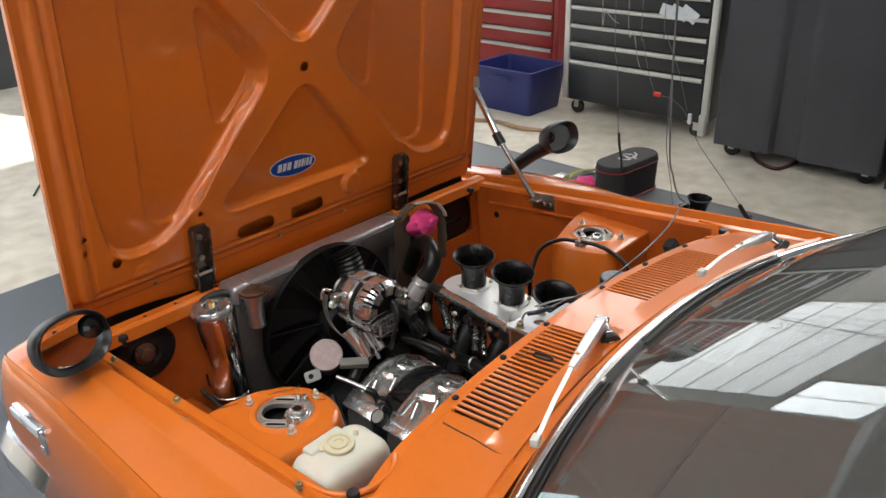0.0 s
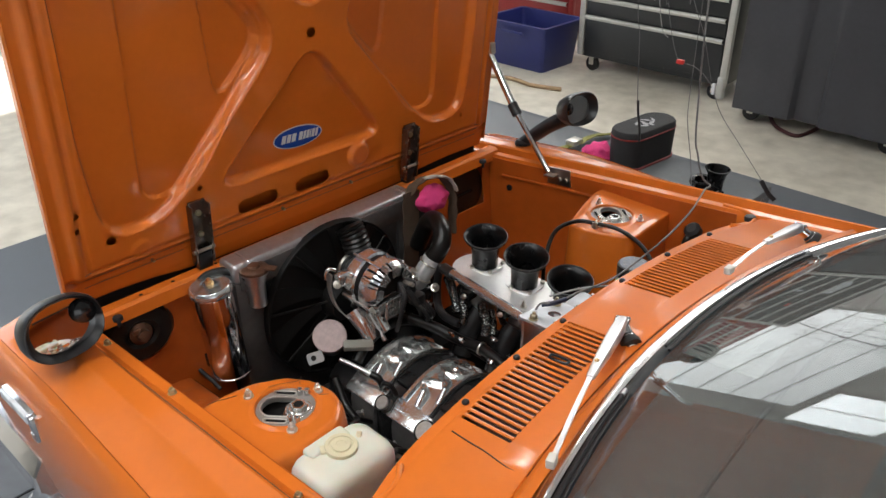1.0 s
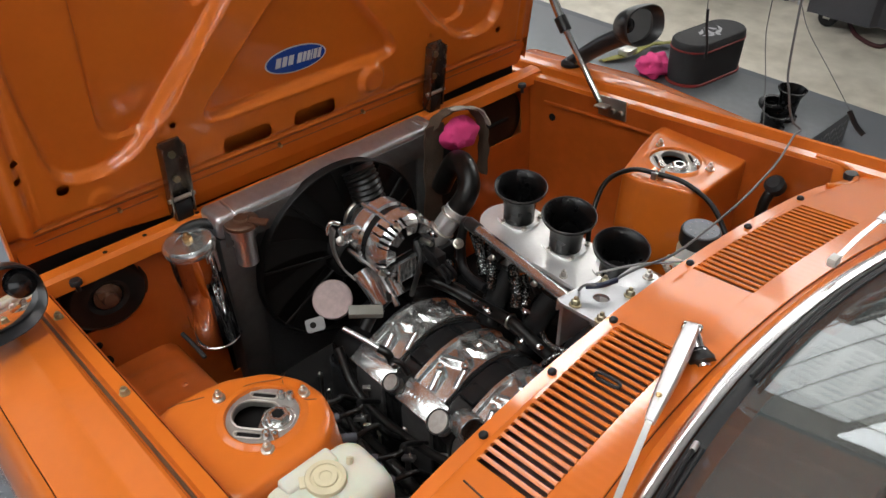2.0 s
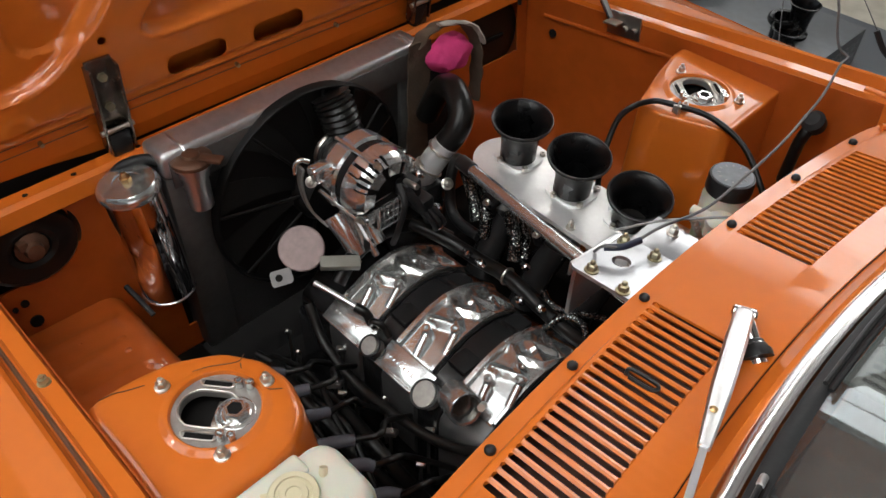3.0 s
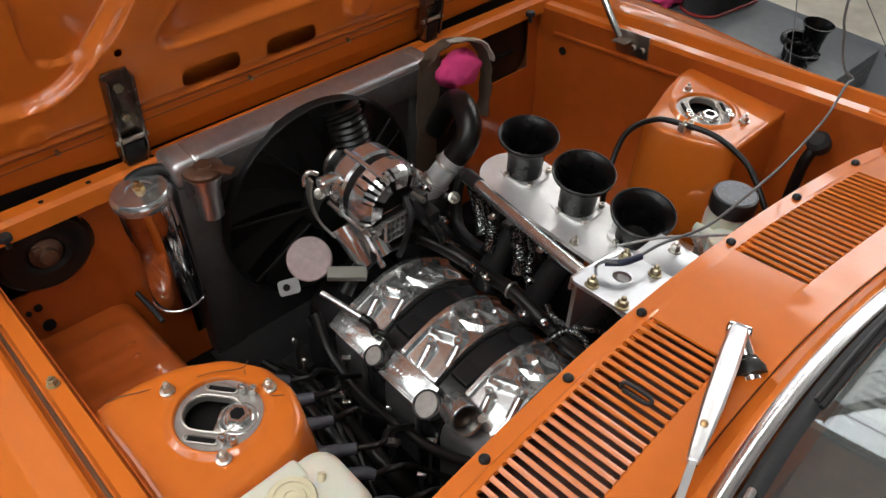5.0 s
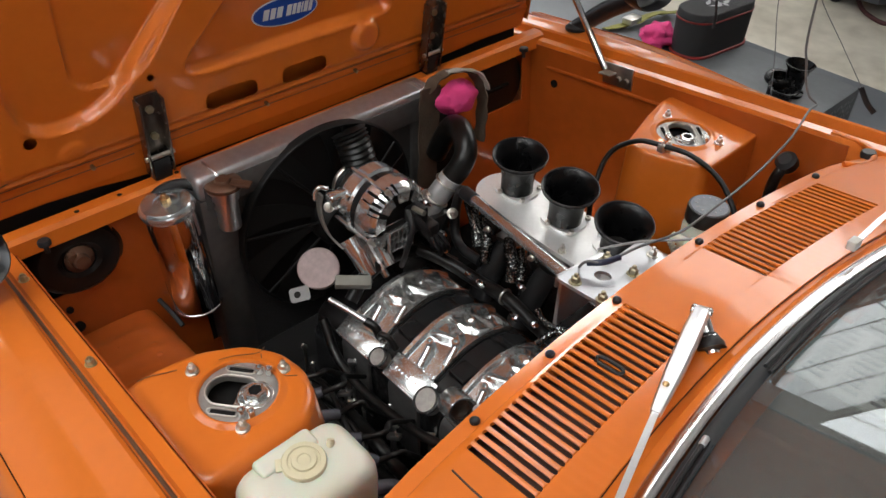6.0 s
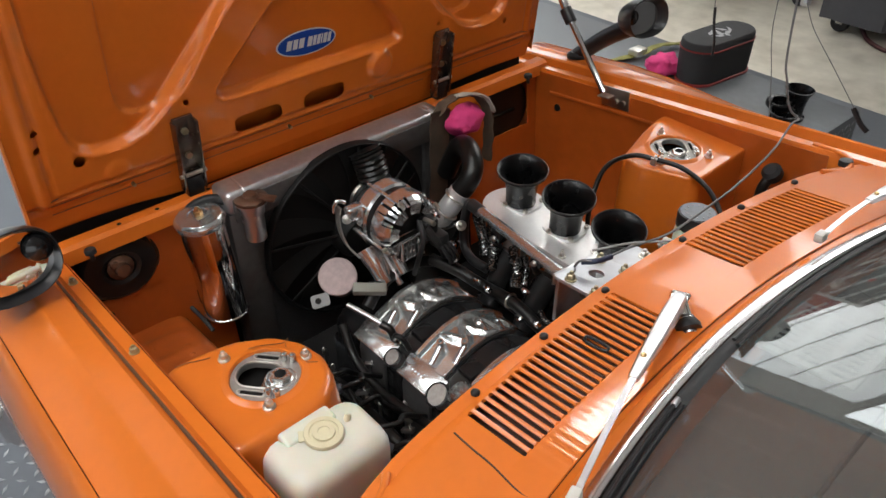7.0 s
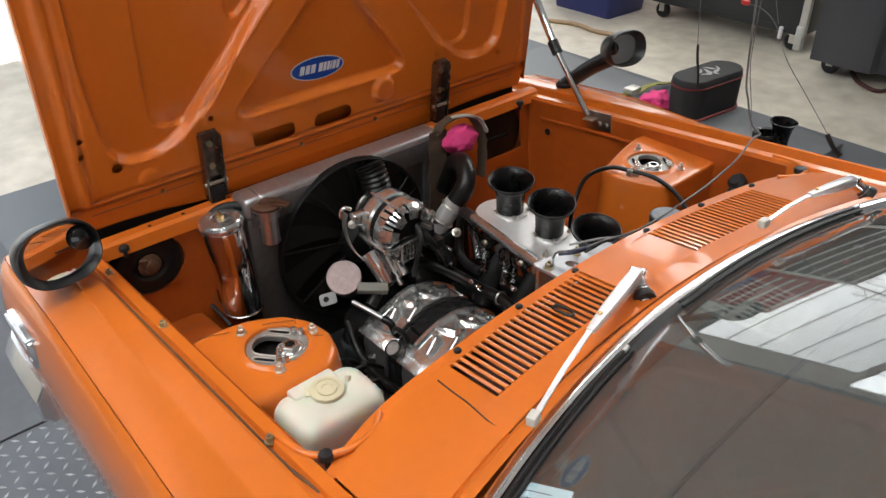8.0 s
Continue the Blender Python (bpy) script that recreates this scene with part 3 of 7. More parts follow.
def press(u, v):
    """The depth of the pressing at (u, v)."""
    d = 0.0
    for poly in (LOW, TOP, LEFT, RIGHT):
        s = inside(poly, u, v)
        if s > -0.009:
            d -= 0.020 * ease((s + 0.006) / 0.0115)
            d += 0.0025 * math.exp(-((s + 0.013) / 0.006) ** 2)
    for poly in STEPS:
        d -= 0.009 * ease((inside(poly, u, v) + 0.002) / 0.0045)
    for poly in PANELS:
        d -= 0.009 * ease((inside(poly, u, v) + 0.002) / 0.0045)
    edge = min(u + 0.597, 0.587 - u, v - 0.020)
    d -= 0.010 * (1 - ease((edge - 0.018) / 0.012))
    d -= 0.008 * ease((0.062 - v) / 0.012)
    d -= 0.0065 * math.exp(-((edge - 0.046) / 0.0045) ** 2) + 0.005 * math.exp(-((v - 0.046) / 0.0045) ** 2)
    d += 0.003 * math.exp(-((v - 0.034) / 0.005) ** 2)
    for cu, cv, r, h in ((-0.445, 0.078, 0.020, 0.003), (0.110, 0.115, 0.028, 0.012)):
        d += h * ease((r - math.hypot(u - cu, v - cv)) / 0.012 + 0.5)
    return d


bm = new_bm()
NU, NV = 320, 228
grid = []
for i in range(NU + 1):
    u = -0.597 + 1.184 * i / NU
    col = []
    for j in range(NV + 1):
        v = 0.020 + (BH - 0.02) * j / NV
        col.append(bm.verts.new(on_bonnet(u, v, press(u, v))))
    grid.append(col)
HOLES = [(-0.020, 0.431, 0.011), (-0.553, 0.192, 0.006), (-0.556, 0.163, 0.006), (-0.500, 0.122, 0.010), (0.469, 0.115, 0.007), (-0.307, 0.166, 0.006), (0.265, 0.160, 0.005)]
for i in range(NU):
    for j in range(NV):
        u, v = -0.597 + 1.184 * (i + 0.5) / NU, 0.020 + (BH - 0.02) * (j + 0.5) / NV
        if any(inside(o, u, v) > 0 for o in OVALS) or any(math.hypot(u - a, v - b) < r for a, b, r in HOLES):
            continue
        bm.faces.new((grid[i][j], grid[i + 1][j], grid[i + 1][j + 1], grid[i][j + 1]))
def onto(poly, x, y):
    """The nearest point of a polygon's outline."""
    best = None
    for (ax, ay), (bx, by) in zip(poly, poly[1:] + poly[:1]):
        dx, dy = bx - ax, by - ay
        t = max(0, min(1, ((x - ax) * dx + (y - ay) * dy) / (dx * dx + dy * dy + 1e-12)))
        q = (ax + t * dx, ay + t * dy)
        e = math.hypot(x - q[0], y - q[1])
        if best is None or e < best[0]:
            best = (e, q)
    return best[1]


# round off the edges of the holes
for i in range(NU + 1):
    for j in range(NV + 1):
        u, v = -0.597 + 1.184 * i / NU, 0.020 + (BH - 0.02) * j / NV
        if 0 < len(grid[i][j].link_faces) < 4 and 0.05 < v < 0.13:
            for o in OVALS:
                if inside(o, u, v) > -0.0048:
                    uu, vv = onto(o, u, v)
                    grid[i][j].co = on_bonnet(uu, vv, press(uu, vv))
        for a, b, r in HOLES:
            dist = math.hypot(u - a, v - b)
            if 0.3 * r < dist < r + 0.0042 and 0 < len(grid[i][j].link_faces) < 4:
                uu, vv = a + (u - a) * r / dist, b + (v - b) * r / dist
                grid[i][j].co = on_bonnet(uu, vv, press(uu, vv))
bonnet = part("bonnet", bm, ORANGE, car, "orange bonnet standing open, its braced underside showing", 60)
bm = new_bm()
sweep(bm, [[on_bonnet(u, v, -0.045 + 0.020 * (u / 0.6) ** 2) for v in (0.0, 0.02, 0.2, 0.4, 0.6, 0.8, BH + 0.01)] for u in [-0.60 + 0.06 * k for k in range(20)] + [0.592]])
part("outer_skin", thicken(bm, -0.001), ORANGE, bonnet, "orange outer skin of the bonnet")
for u in (-0.601, 0.591):
    bm = new_bm()
    sweep(bm, [[on_bonnet(u + du, v, d) for du, d in ((0.004 if u < 0 else -0.004, -0.008), (0, -0.012), (0, -0.026), (0.003 if u < 0 else -0.003, -0.028))] for v in (0.005, 0.2, 0.4, 0.6, BH)])
    part("bonnet_edge", thicken(bm, 0.001), ORANGE, bonnet)
bm = new_bm()
box(bm, -0.004, 0.004, -0.59, 0.58, 0.0, 0.03, m=Matrix.Translation(on_bonnet(0, 0.0, -0.02)) @ pose(0, 0, 0, 0, 11.5, 0))
part("bonnet_hem", bm, ORANGE, bonnet)
# dark strip that fills the hinge gap with painted shade
part("hinge_gap_shade", box(new_bm(), -0.014, -0.002, -0.582, 0.572, 0.825, 0.885, 0.004), DARK, car, "dark strip standing in for the shaded gap behind the bonnet's hinged edge")
bm = new_bm()
ends = sweep(bm, [[(0.0, u, z), (0.004, u, z - 0.003), (0.009, u, z), (0.010, u, z + 0.004), (0.010, u, 0.900), (0.0, u, 0.902)] for u, z in ((-0.590, 0.880), (-0.50, 0.879), (-0.42, 0.874), (-0.36, 0.866), (-0.30, 0.860), (0.0, 0.858), (0.27, 0.860), (0.33, 0.872), (0.45, 0.876), (0.580, 0.874))], True)
bm.faces.new(ends[0]), bm.faces.new(ends[-1])
part("bonnet_lip", bm, ORANGE, bonnet, "rolled lower lip of the bonnet")


# brown lines along the folds of the bonnet's hinged edge
for v, sway, r in ((0.030, 0.0010, 0.0016), (0.050, 0.0016, 0.0012), (0.066, 0.0022, 0.0010)):
    for u0, u1 in ((-0.56, -0.35), (-0.295, 0.245), (0.30, 0.55)):
        pts = [(u0 + (u1 - u0) * k / 14, v + sway * noise.noise(Vector((k * 0.6 + u0 * 9, v * 90, 0)))) for k in range(15)]
        part("hem_fold", hose(new_bm(), [on_bonnet(u, w, press(u, w) - r * 0.35) for u, w in pts], r, 6, 2), SEAL_GREY, bonnet, "brown fold line")


# bonnet fittings
for u0, u1 in ((-0.341, -0.303), (0.253, 0.291)):
    bm = new_bm()
    m = Matrix.Translation(on_bonnet((u0 + u1) / 2, 0.075, 0.006)) @ pose(0, 0, 0, 0, 11.5, 0)
    w = (u1 - u0) / 2
    box(bm, -0.003, 0.003, -w, w, -0.072, 0.072, 0.002, m)
    for s in (-1, 1):
        box(bm, -0.004, 0.018, s * w - 0.0022, s * w + 0.0022, -0.076, 0.066, 0.0015, m)
    hinge = part("hinge", bm, STEEL_DARK, bonnet, "worn dull steel hinge bracket")
    for dz in (0.045, -0.005):
        part("bolt", cyl(new_bm(), m @ Vector((0.0, 0, dz)), m @ Vector((0.008, 0, dz)), 0.007, seg=6), RUST_ZINC_DULL, hinge)
    part("pin", cyl(new_bm(), m @ Vector((0.012, -w - 0.006, -0.040)), m @ Vector((0.012, w + 0.006, -0.040)), 0.004), STEEL, hinge)
    bm = new_bm()
    box(bm, -0.008, 0.016, -w + 0.003, w - 0.003, -0.10, -0.045, 0.003, m)
    part("knuckle", bm, BLACK_PAINT, hinge)
# oval sticker: blue with a pale rim and plain pale bars
BLUE_STICKER = material("blue_sticker", (0.012, 0.060, 0.32), 0.25, vary=0.05, bump=0)
PALE_STICKER = material("pale_sticker", (0.62, 0.66, 0.70), 0.3, vary=0.03, bump=0)


def on_sticker(a, b, d):
    """a along the sticker's long axis, b up, in metres."""
    return on_bonnet(-0.048 + a * 0.998 + b * 0.03, 0.198 - a * 0.05 + b, -0.0195 + d)


def oval_sheet(bm, ra, rb, d):
    low = [bm.verts.new(on_sticker(ra * math.cos(t), rb * math.sin(t), d - 0.0006)) for t in (2 * math.pi * k / 40 for k in range(40))]
    top = [bm.verts.new(on_sticker(ra * math.cos(t), rb * math.sin(t), d)) for t in (2 * math.pi * k / 40 for k in range(40))]
    bm.faces.new(top)
    for k in range(40):
        bm.faces.new((low[k], low[(k + 1) % 40], top[(k + 1) % 40], top[k]))
    return bm


sticker = part("sticker", oval_sheet(new_bm(), 0.066, 0.0255, 0.0012), PALE_STICKER, bonnet, "oval blue sticker with pale block marks")
part("sticker_field", oval_sheet(new_bm(), 0.063, 0.0232, 0.0018), BLUE_STICKER, sticker)
bm = new_bm()
for a0, a1 in ((-0.046, -0.035), (-0.032, -0.022), (-0.019, -0.008), (0.000, 0.010), (0.012, 0.019), (0.021, 0.028), (0.030, 0.033), (0.035, 0.043), (0.045, 0.052)):
    quad = [(a0, -0.009), (a1, -0.009), (a1 + 0.004, 0.010), (a0 + 0.004, 0.010)]
    bm.faces.new([bm.verts.new(on_sticker(a, b, 0.0023)) for a, b in quad])
    bm.faces.new([bm.verts.new(on_sticker((a0 + a1) / 2 - 0.001 + k * 0.002, b, 0.0026)) for k, b in ((0, -0.003), (1, -0.003), (1.5, 0.004), (0.5, 0.004))])
part("sticker_marks", bm, PALE_STICKER, sticker)
for u, v in ((-0.30, 0.03), (-0.1, 0.035), (0.1, 0.035), (-0.42, 0.035)):
    m = Matrix.Translation(on_bonnet(u, v, -0.004))
    part("bolt", cyl(new_bm(), on_bonnet(u, v, -0.022), on_bonnet(u, v, -0.008), 0.0036, seg=6), RUST_ZINC_DULL, bonnet)

# stay that holds the bonnet
stay = part("bonnet_stay", hose(new_bm(), [(0.276, 0.553, 0.850), (0.160, 0.563, 1.000)], 0.0068, smooth_line=False), CHROME, car, "chromed telescopic bonnet stay")
part("stay_tube", hose(new_bm(), [(0.165, 0.5626, 0.992), (0.072, 0.569, 1.145)], 0.0095, smooth_line=False), CHROME, stay)
part("collar", hose(new_bm(), [(0.170, 0.562, 0.986), (0.150, 0.564, 1.013)], 0.0135, smooth_line=False), BLACK_PLASTIC, stay, "black locking collar")
bm = new_bm()
box(bm, 0.258, 0.332, 0.5705, 0.5745, 0.812, 0.858, 0.001)
box(bm, 0.262, 0.292, 0.548, 0.572, 0.838, 0.842, 0.001)
foot = part("stay_bracket", bm, STEEL, stay, "zinc-plated stay bracket")
for x in (0.30, 0.32):
    part("bolt", cyl(new_bm(), (x, 0.571, 0.83), (x, 0.563, 0.83), 0.006, seg=6), STEEL, foot)
bm = new_bm()
box(bm, 0.060, 0.088, 0.562, 0.582, 1.135, 1.165, 0.003)
part("top_bracket", bm, STEEL, stay)

# small things on the wings and the front panel
for p in ((0.389, -0.590, 0.852), (0.745, -0.600, 0.850), (0.15, -0.59, 0.852)):
    bm = new_bm()
    cyl(bm, (p[0], p[1], p[2] + 0.001), (p[0], p[1], p[2] + 0.0095), 0.0058, seg=6, bevel=0.0012)
    cyl(bm, (p[0], p[1], p[2] + 0.009), (p[0], p[1], p[2] + 0.012), 0.0030, seg=10)
    cyl(bm, (p[0], p[1], p[2] - 0.001), (p[0], p[1], p[2] + 0.002), 0.0075)
    part("wing_bolt", bm, RUST_ZINC_DULL, car, "dull brassy wing bolt", 25)
for y in (-0.332, -0.205, -0.078, 0.10, 0.25, 0.40):
    x, z = cowl_front(y) + 0.012, cowl_z(y) - 0.007
    bm = new_bm()
    lathe(bm, [(0.0058, 0), (0.0058, 0.003), (0.0042, 0.005), (0.002, 0.0058)], Matrix.Translation((x, y, z)), 16)
    part("bump_stop", bm, BLACK_RUBBER, car, "small black rubber bump stop")
for p, k in (((0.822, -0.566, 0.847), 1.0), ((0.822, 0.548, 0.846), 1.25), ((0.075, -0.535, 0.846), 1.0), ((0.080, 0.515, 0.846), 1.0)):
    bm = new_bm()
    lathe(bm, [(0.004, -0.010), (0.004, 0.003), (0.0098, 0.004), (0.0100, 0.010), (0.0085, 0.0125), (0.003, 0.013)], Matrix.Translation(p) @ Matrix.Scale(k, 4), 20)
    part("bump_stop", bm, BLACK_RUBBER, car, "round black rubber bonnet rest")
for y in (-0.47, -0.40, -0.30, 0.0, 0.18):
    part("panel_hole", cyl(new_bm(), (0.046, y, 0.8655), (0.046, y, 0.8672), 0.0042, seg=12), DARK, car)
# clip lying in the slots
bm = new_bm()
hose(bm, [(0.842, -0.186, 0.893), (0.842, -0.178, 0.895), (0.872, -0.178, 0.896), (0.872, -0.186, 0.895), (0.846, -0.187, 0.894)], 0.0022, 8, 5)
solid("wire_clip", bm, BLACK_PLASTIC, "small dark wire clip lying on the cowl slots", "clip", (0.857, -0.182, 0.893), BODY)

# wipers


def wiper(base, head, screw, step, tip, blade):
    """A wiper arm on its leaning spindle: a pressed channel, a flat strip and the blade on the glass."""
    o, p, s, e, t = (Vector(v) for v in (base, head, screw, step, tip))
    axis = (p - o).normalized()
    w = part("wiper", cyl(new_bm(), o - axis * 0.01, p + axis * 0.002, 0.0095, 0.0095), CHROME, car, "chromed windscreen wiper")
    part("grommet", lathe(new_bm(), [(0.0165, -0.004), (0.0165, 0.003), (0.0140, 0.007), (0.0112, 0.014), (0.0098, 0.015)], along(o, axis), 24), BLACK_RUBBER, w, "black rubber wiper grommet")
    part("spindle_cap", lathe(new_bm(), [(0.0128, 0.002), (0.0130, 0.010), (0.0110, 0.0125), (0.004, 0.0130)], along(o, axis), 24), CHROME, w, "bright spindle cap")
    d = (e - p).normalized()
    side = Vector((0, 0, 1)).cross(d).normalized()
    part("knuckle", cyl(new_bm(), p - d * 0.004 - side * 0.0125, p - d * 0.004 + side * 0.0125, 0.0085, bevel=0.002), CHROME, w)
    bm = new_bm()
    sec = []
    for f, hw, up, dn in ((-0.055, 0.0070, 0.0040, 0.006), (-0.035, 0.0092, 0.0085, 0.006), (0.0, 0.0098, 0.0100, 0.005), (0.25, 0.0108, 0.0095, 0.005), (0.60, 0.0098, 0.0075, 0.004), (0.86, 0.0072, 0.0052, 0.003), (0.98, 0.0058, 0.0042, 0.003), (1.0, 0.0050, 0.0040, 0.003)):
        c = p + (e - p) * f
        sec.append([c + side * a * hw + Vector((0, 0, b)) for a, b in ((-1, -dn), (-1, up * 0.55), (-0.75, up * 0.9), (-0.3, up), (0.3, up), (0.75, up * 0.9), (1, up * 0.55), (1, -dn))])
    rows = sweep(bm, sec, True)
    bm.faces.new(rows[0]), bm.faces.new(rows[-1])
    part("arm", bm, BRUSHED, w, "satin alloy wiper arm", 35)
    part("screw", lathe(new_bm(), [(0.0036, 0), (0.0036, 0.0015), (0.002, 0.0028)], Matrix.Translation(s + Vector((0, 0, 0.0045))), 12), RUST_ZINC, w)
    bm = new_bm()
    q = t - e
    sd = Vector((0, 0, 1)).cross(q).normalized() * 0.0034
    rows = sweep(bm, [[c + sd + Vector((0, 0, 0.0012)), c - sd + Vector((0, 0, 0.0012)), c - sd - Vector((0, 0, 0.0012)), c + sd - Vector((0, 0, 0.0012))] for c in (e - q * 0.05, e + q * 0.5 + Vector((0, 0, 0.004)), t)], True)
    bm.faces.new(rows[0]), bm.faces.new(rows[-1])
    part("arm_tip", bm, BRUSHED, w)
    bm = new_bm()
    box(bm, -0.009, 0.009, -0.006, 0.006, -0.005, 0.008, 0.002, Matrix.Translation(t) @ pose(0, 0, 0, 0, 0, math.degrees(math.atan2(q.y, q.x))))
    part("blade_clip", bm, PALE_CLIP, w, "pale blade clip")
    part("blade", hose(new_bm(), blade, 0.0026, 8, 6), BLACK_PLASTIC, w, "dark wiper blade")
    part("blade_end", cyl(new_bm(), Vector(blade[-1]) - (Vector(blade[-1]) - Vector(blade[-2])).normalized() * 0.012, Vector(blade[-1]), 0.0036, bevel=0.001), BRUSHED, w, "bright blade end")
    part("squeegee", hose(new_bm(), [Vector(b) + Vector((0.006, 0, -0.005)) for b in blade], 0.0028, 6, 6), BLACK_RUBBER, w)


PALE_CLIP = material("pale_clip", (0.55, 0.53, 0.48), 0.5)
wiper((0.919, -0.079, 0.895), (0.889, -0.057, 0.912), (0.937, -0.198, 0.929), (0.952, -0.237, 0.932), (1.007, -0.397, 0.920), [screen(y, 0.021, 0.011) for y in (-0.60, -0.50, -0.40, -0.30, -0.22)])
wiper((0.986, 0.464, 0.882), (0.960, 0.452, 0.905), (0.957, 0.330, 0.9275), (0.957, 0.305, 0.930), (0.957, 0.165, 0.932), [screen(y, 0.024, 0.011) for y in (-0.10, 0.02, 0.14, 0.25, 0.34)])

# wing mirrors


BLACK_GLOSS = material("black_gloss", (0.010, 0.010, 0.011), 0.16, bump=0.0)


def wing_mirror(base, head, yaw, pitch, s, label, size=1.0):
    b, h = Vector(base), Vector(head)
    m = Matrix.Translation(h) @ pose(0, 0, 0, 0, pitch, yaw) @ Matrix.Scale(size, 4)
    bm = new_bm()
    rings = []
    for x, r, deep in ((-0.085, 0.1, 0), (-0.082, 0.3, 0), (-0.07, 0.55, 0), (-0.05, 0.78, 0), (-0.025, 0.93, 0), (-0.005, 0.99, 0), (0.01, 1, 0), (0.017, 0.985, 0), (0.018, 0.955, 0), (0.014, 0.925, 0.3), (0.002, 0.86, 0.7), (-0.01, 0.8, 1)):
        rings.append([m @ Vector((x, s * r * 0.069 * math.copysign(abs(math.cos(a)) ** 0.8, math.cos(a)), r * 0.053 * math.copysign(abs(math.sin(a)) ** 0.85, math.sin(a)) - (1 - r) * 0.02)) - m.to_3x3() @ Vector((0, s * deep * 0.0075, 0)) for a in (2 * math.pi * k / 36 for k in range(36))])
    rows = sweep(bm, rings, True)
    bm.faces.new(rows[0])
    mir = part("wing_mirror", bm, BLACK_PLASTIC, car, label)
    bm = new_bm()
    bm.faces.new([bm.verts.new(m @ Vector((-0.007, -s * 0.0075 + 0.0580 * math.copysign(abs(math.cos(a)) ** 0.8, math.cos(a)), 0.0440 * math.copysign(abs(math.sin(a)) ** 0.85, math.sin(a))))) for a in (2 * math.pi * k / 36 for k in range(36))])
    part("mirror_glass", bm, MIRROR, mir, "clear mirror glass")
    bm = new_bm()
    lathe(bm, [(0.004, -0.002), (0.017, 0.002), (0.0215, 0.008), (0.0195, 0.014), (0.012, 0.0185), (0.002, 0.0205)], m @ Matrix.Translation((-0.010, -s * 0.046, 0.008)) @ pose(0, 0, 0, 0, 90, 0), 20)
    part("ball_joint", bm, BLACK_GLOSS, mir, "glossy black ball joint")
    bm = new_bm()
    mid = b * 0.5 + h * 0.5
    hose(bm, [b, mid + Vector((-0.012, 0, -0.004)), m @ Vector((-0.035, -s * 0.02, -0.025))], 0.014, 12, 6, radii=(0.019, 0.022))
    part("stalk", bm, BLACK_PLASTIC, mir)
    bm = new_bm()
    lathe(bm, [(0.026, -0.004), (0.026, 0.003), (0.018, 0.010)], Matrix.Translation(b), 20)
    part("foot", bm, BLACK_RUBBER, mir)


wing_mirror((0.115, 0.652, 0.875), (0.275, 0.690, 0.985), -12, -6, 1, "black wing mirror on a stalk", 0.82)
wing_mirror((0.060, -0.650, 0.875), (0.196, -0.668, 0.944), 8, -8, -1, "black wing mirror on a stalk")

# side marker strip on the wing, and the bumper's end
bm = new_bm()
box(bm, 0.026, 0.172, -0.7510, -0.730, 0.772, 0.797, 0.002)
lamp = part("side_lamp", bm, TRIM, car, "chromed side marker trim")
part("lens", box(new_bm(), 0.030, 0.158, -0.7575, -0.750, 0.777, 0.795, 0.002), PALE_STICKER, lamp, "pale marker lens")
bm = new_bm()
box(bm, 0.158, 0.176, -0.7560, -0.735, 0.744, 0.797, 0.003)
box(bm, 0.162, 0.173, -0.7580, -0.755, 0.751, 0.764, 0.001)
part("end_fitting", bm, CHROME, lamp, "dark-streaked chrome end fitting")
bm = new_bm()
rows = []
sec = [(-0.020, -0.046), (0.010, -0.046), (0.016, -0.040), (0.019, -0.033), (0.026, -0.030), (0.026, 0.012), (0.006, 0.042), (-0.020, 0.044)]
for x, k in ((0.118, 0.86), (0.115, 0.97), (0.110, 1.0), (0.03, 1.0), (-0.05, 1.0)):
    rows.append([Vector((x, -0.745 - dn * k, 0.632 + dz * k)) for dn, dz in sec])
for k in range(1, 9):
    a = radians(90 * k / 8)
    c = Vector((-0.08 - 0.13 * math.sin(a), -0.745 + 0.13 * (1 - math.cos(a)), 0.632))
    nrm = Vector((-math.sin(a), -math.cos(a), 0))
    rows.append([c + nrm * dn + Vector((0, 0, dz)) for dn, dz in sec])
rows.append([p + Vector((0, 1.29, 0)) for p in rows[-1]])
ends = sweep(bm, rows, True)
bm.faces.new(ends[0]), bm.faces.new(ends[-1])
part("bumper", bm, TRIM, car, "chromed front bumper", 20)

# wheels
for x, zc in ((0.45, 0.423), (2.60, 0.222)):
    for s in (-1, 1):
        bm = new_bm()
        lathe(bm, [(0.17, -0.055), (0.25, -0.058), (0.275, -0.045), (0.280, 0.0), (0.275, 0.045), (0.25, 0.058), (0.17, 0.055), (0.17, -0.055)], Matrix.Translation((x, s * 0.648, zc)) @ pose(0, 0, 0, 90, 0, 0), 40, False)
        wheel = part("wheel", bm, BLACK_RUBBER, car, "black tyre")
        bm = new_bm()
        lathe(bm, [(0.172, -0.05), (0.165, -0.04), (0.06, -0.02), (0.02, -0.03)], Matrix.Translation((x, s * 0.648, zc)) @ pose(0, 0, 0, 90 if s < 0 else -90, 0, 0) @ Matrix.Diagonal((1, 1, -1, 1)), 32)
        part("rim", bm, CAST, wheel)
bm = new_bm()
box(bm, -0.12, 0.80, -0.40, 0.40, 0.30, 0.315)
part("undertray", bm, DARK, car)

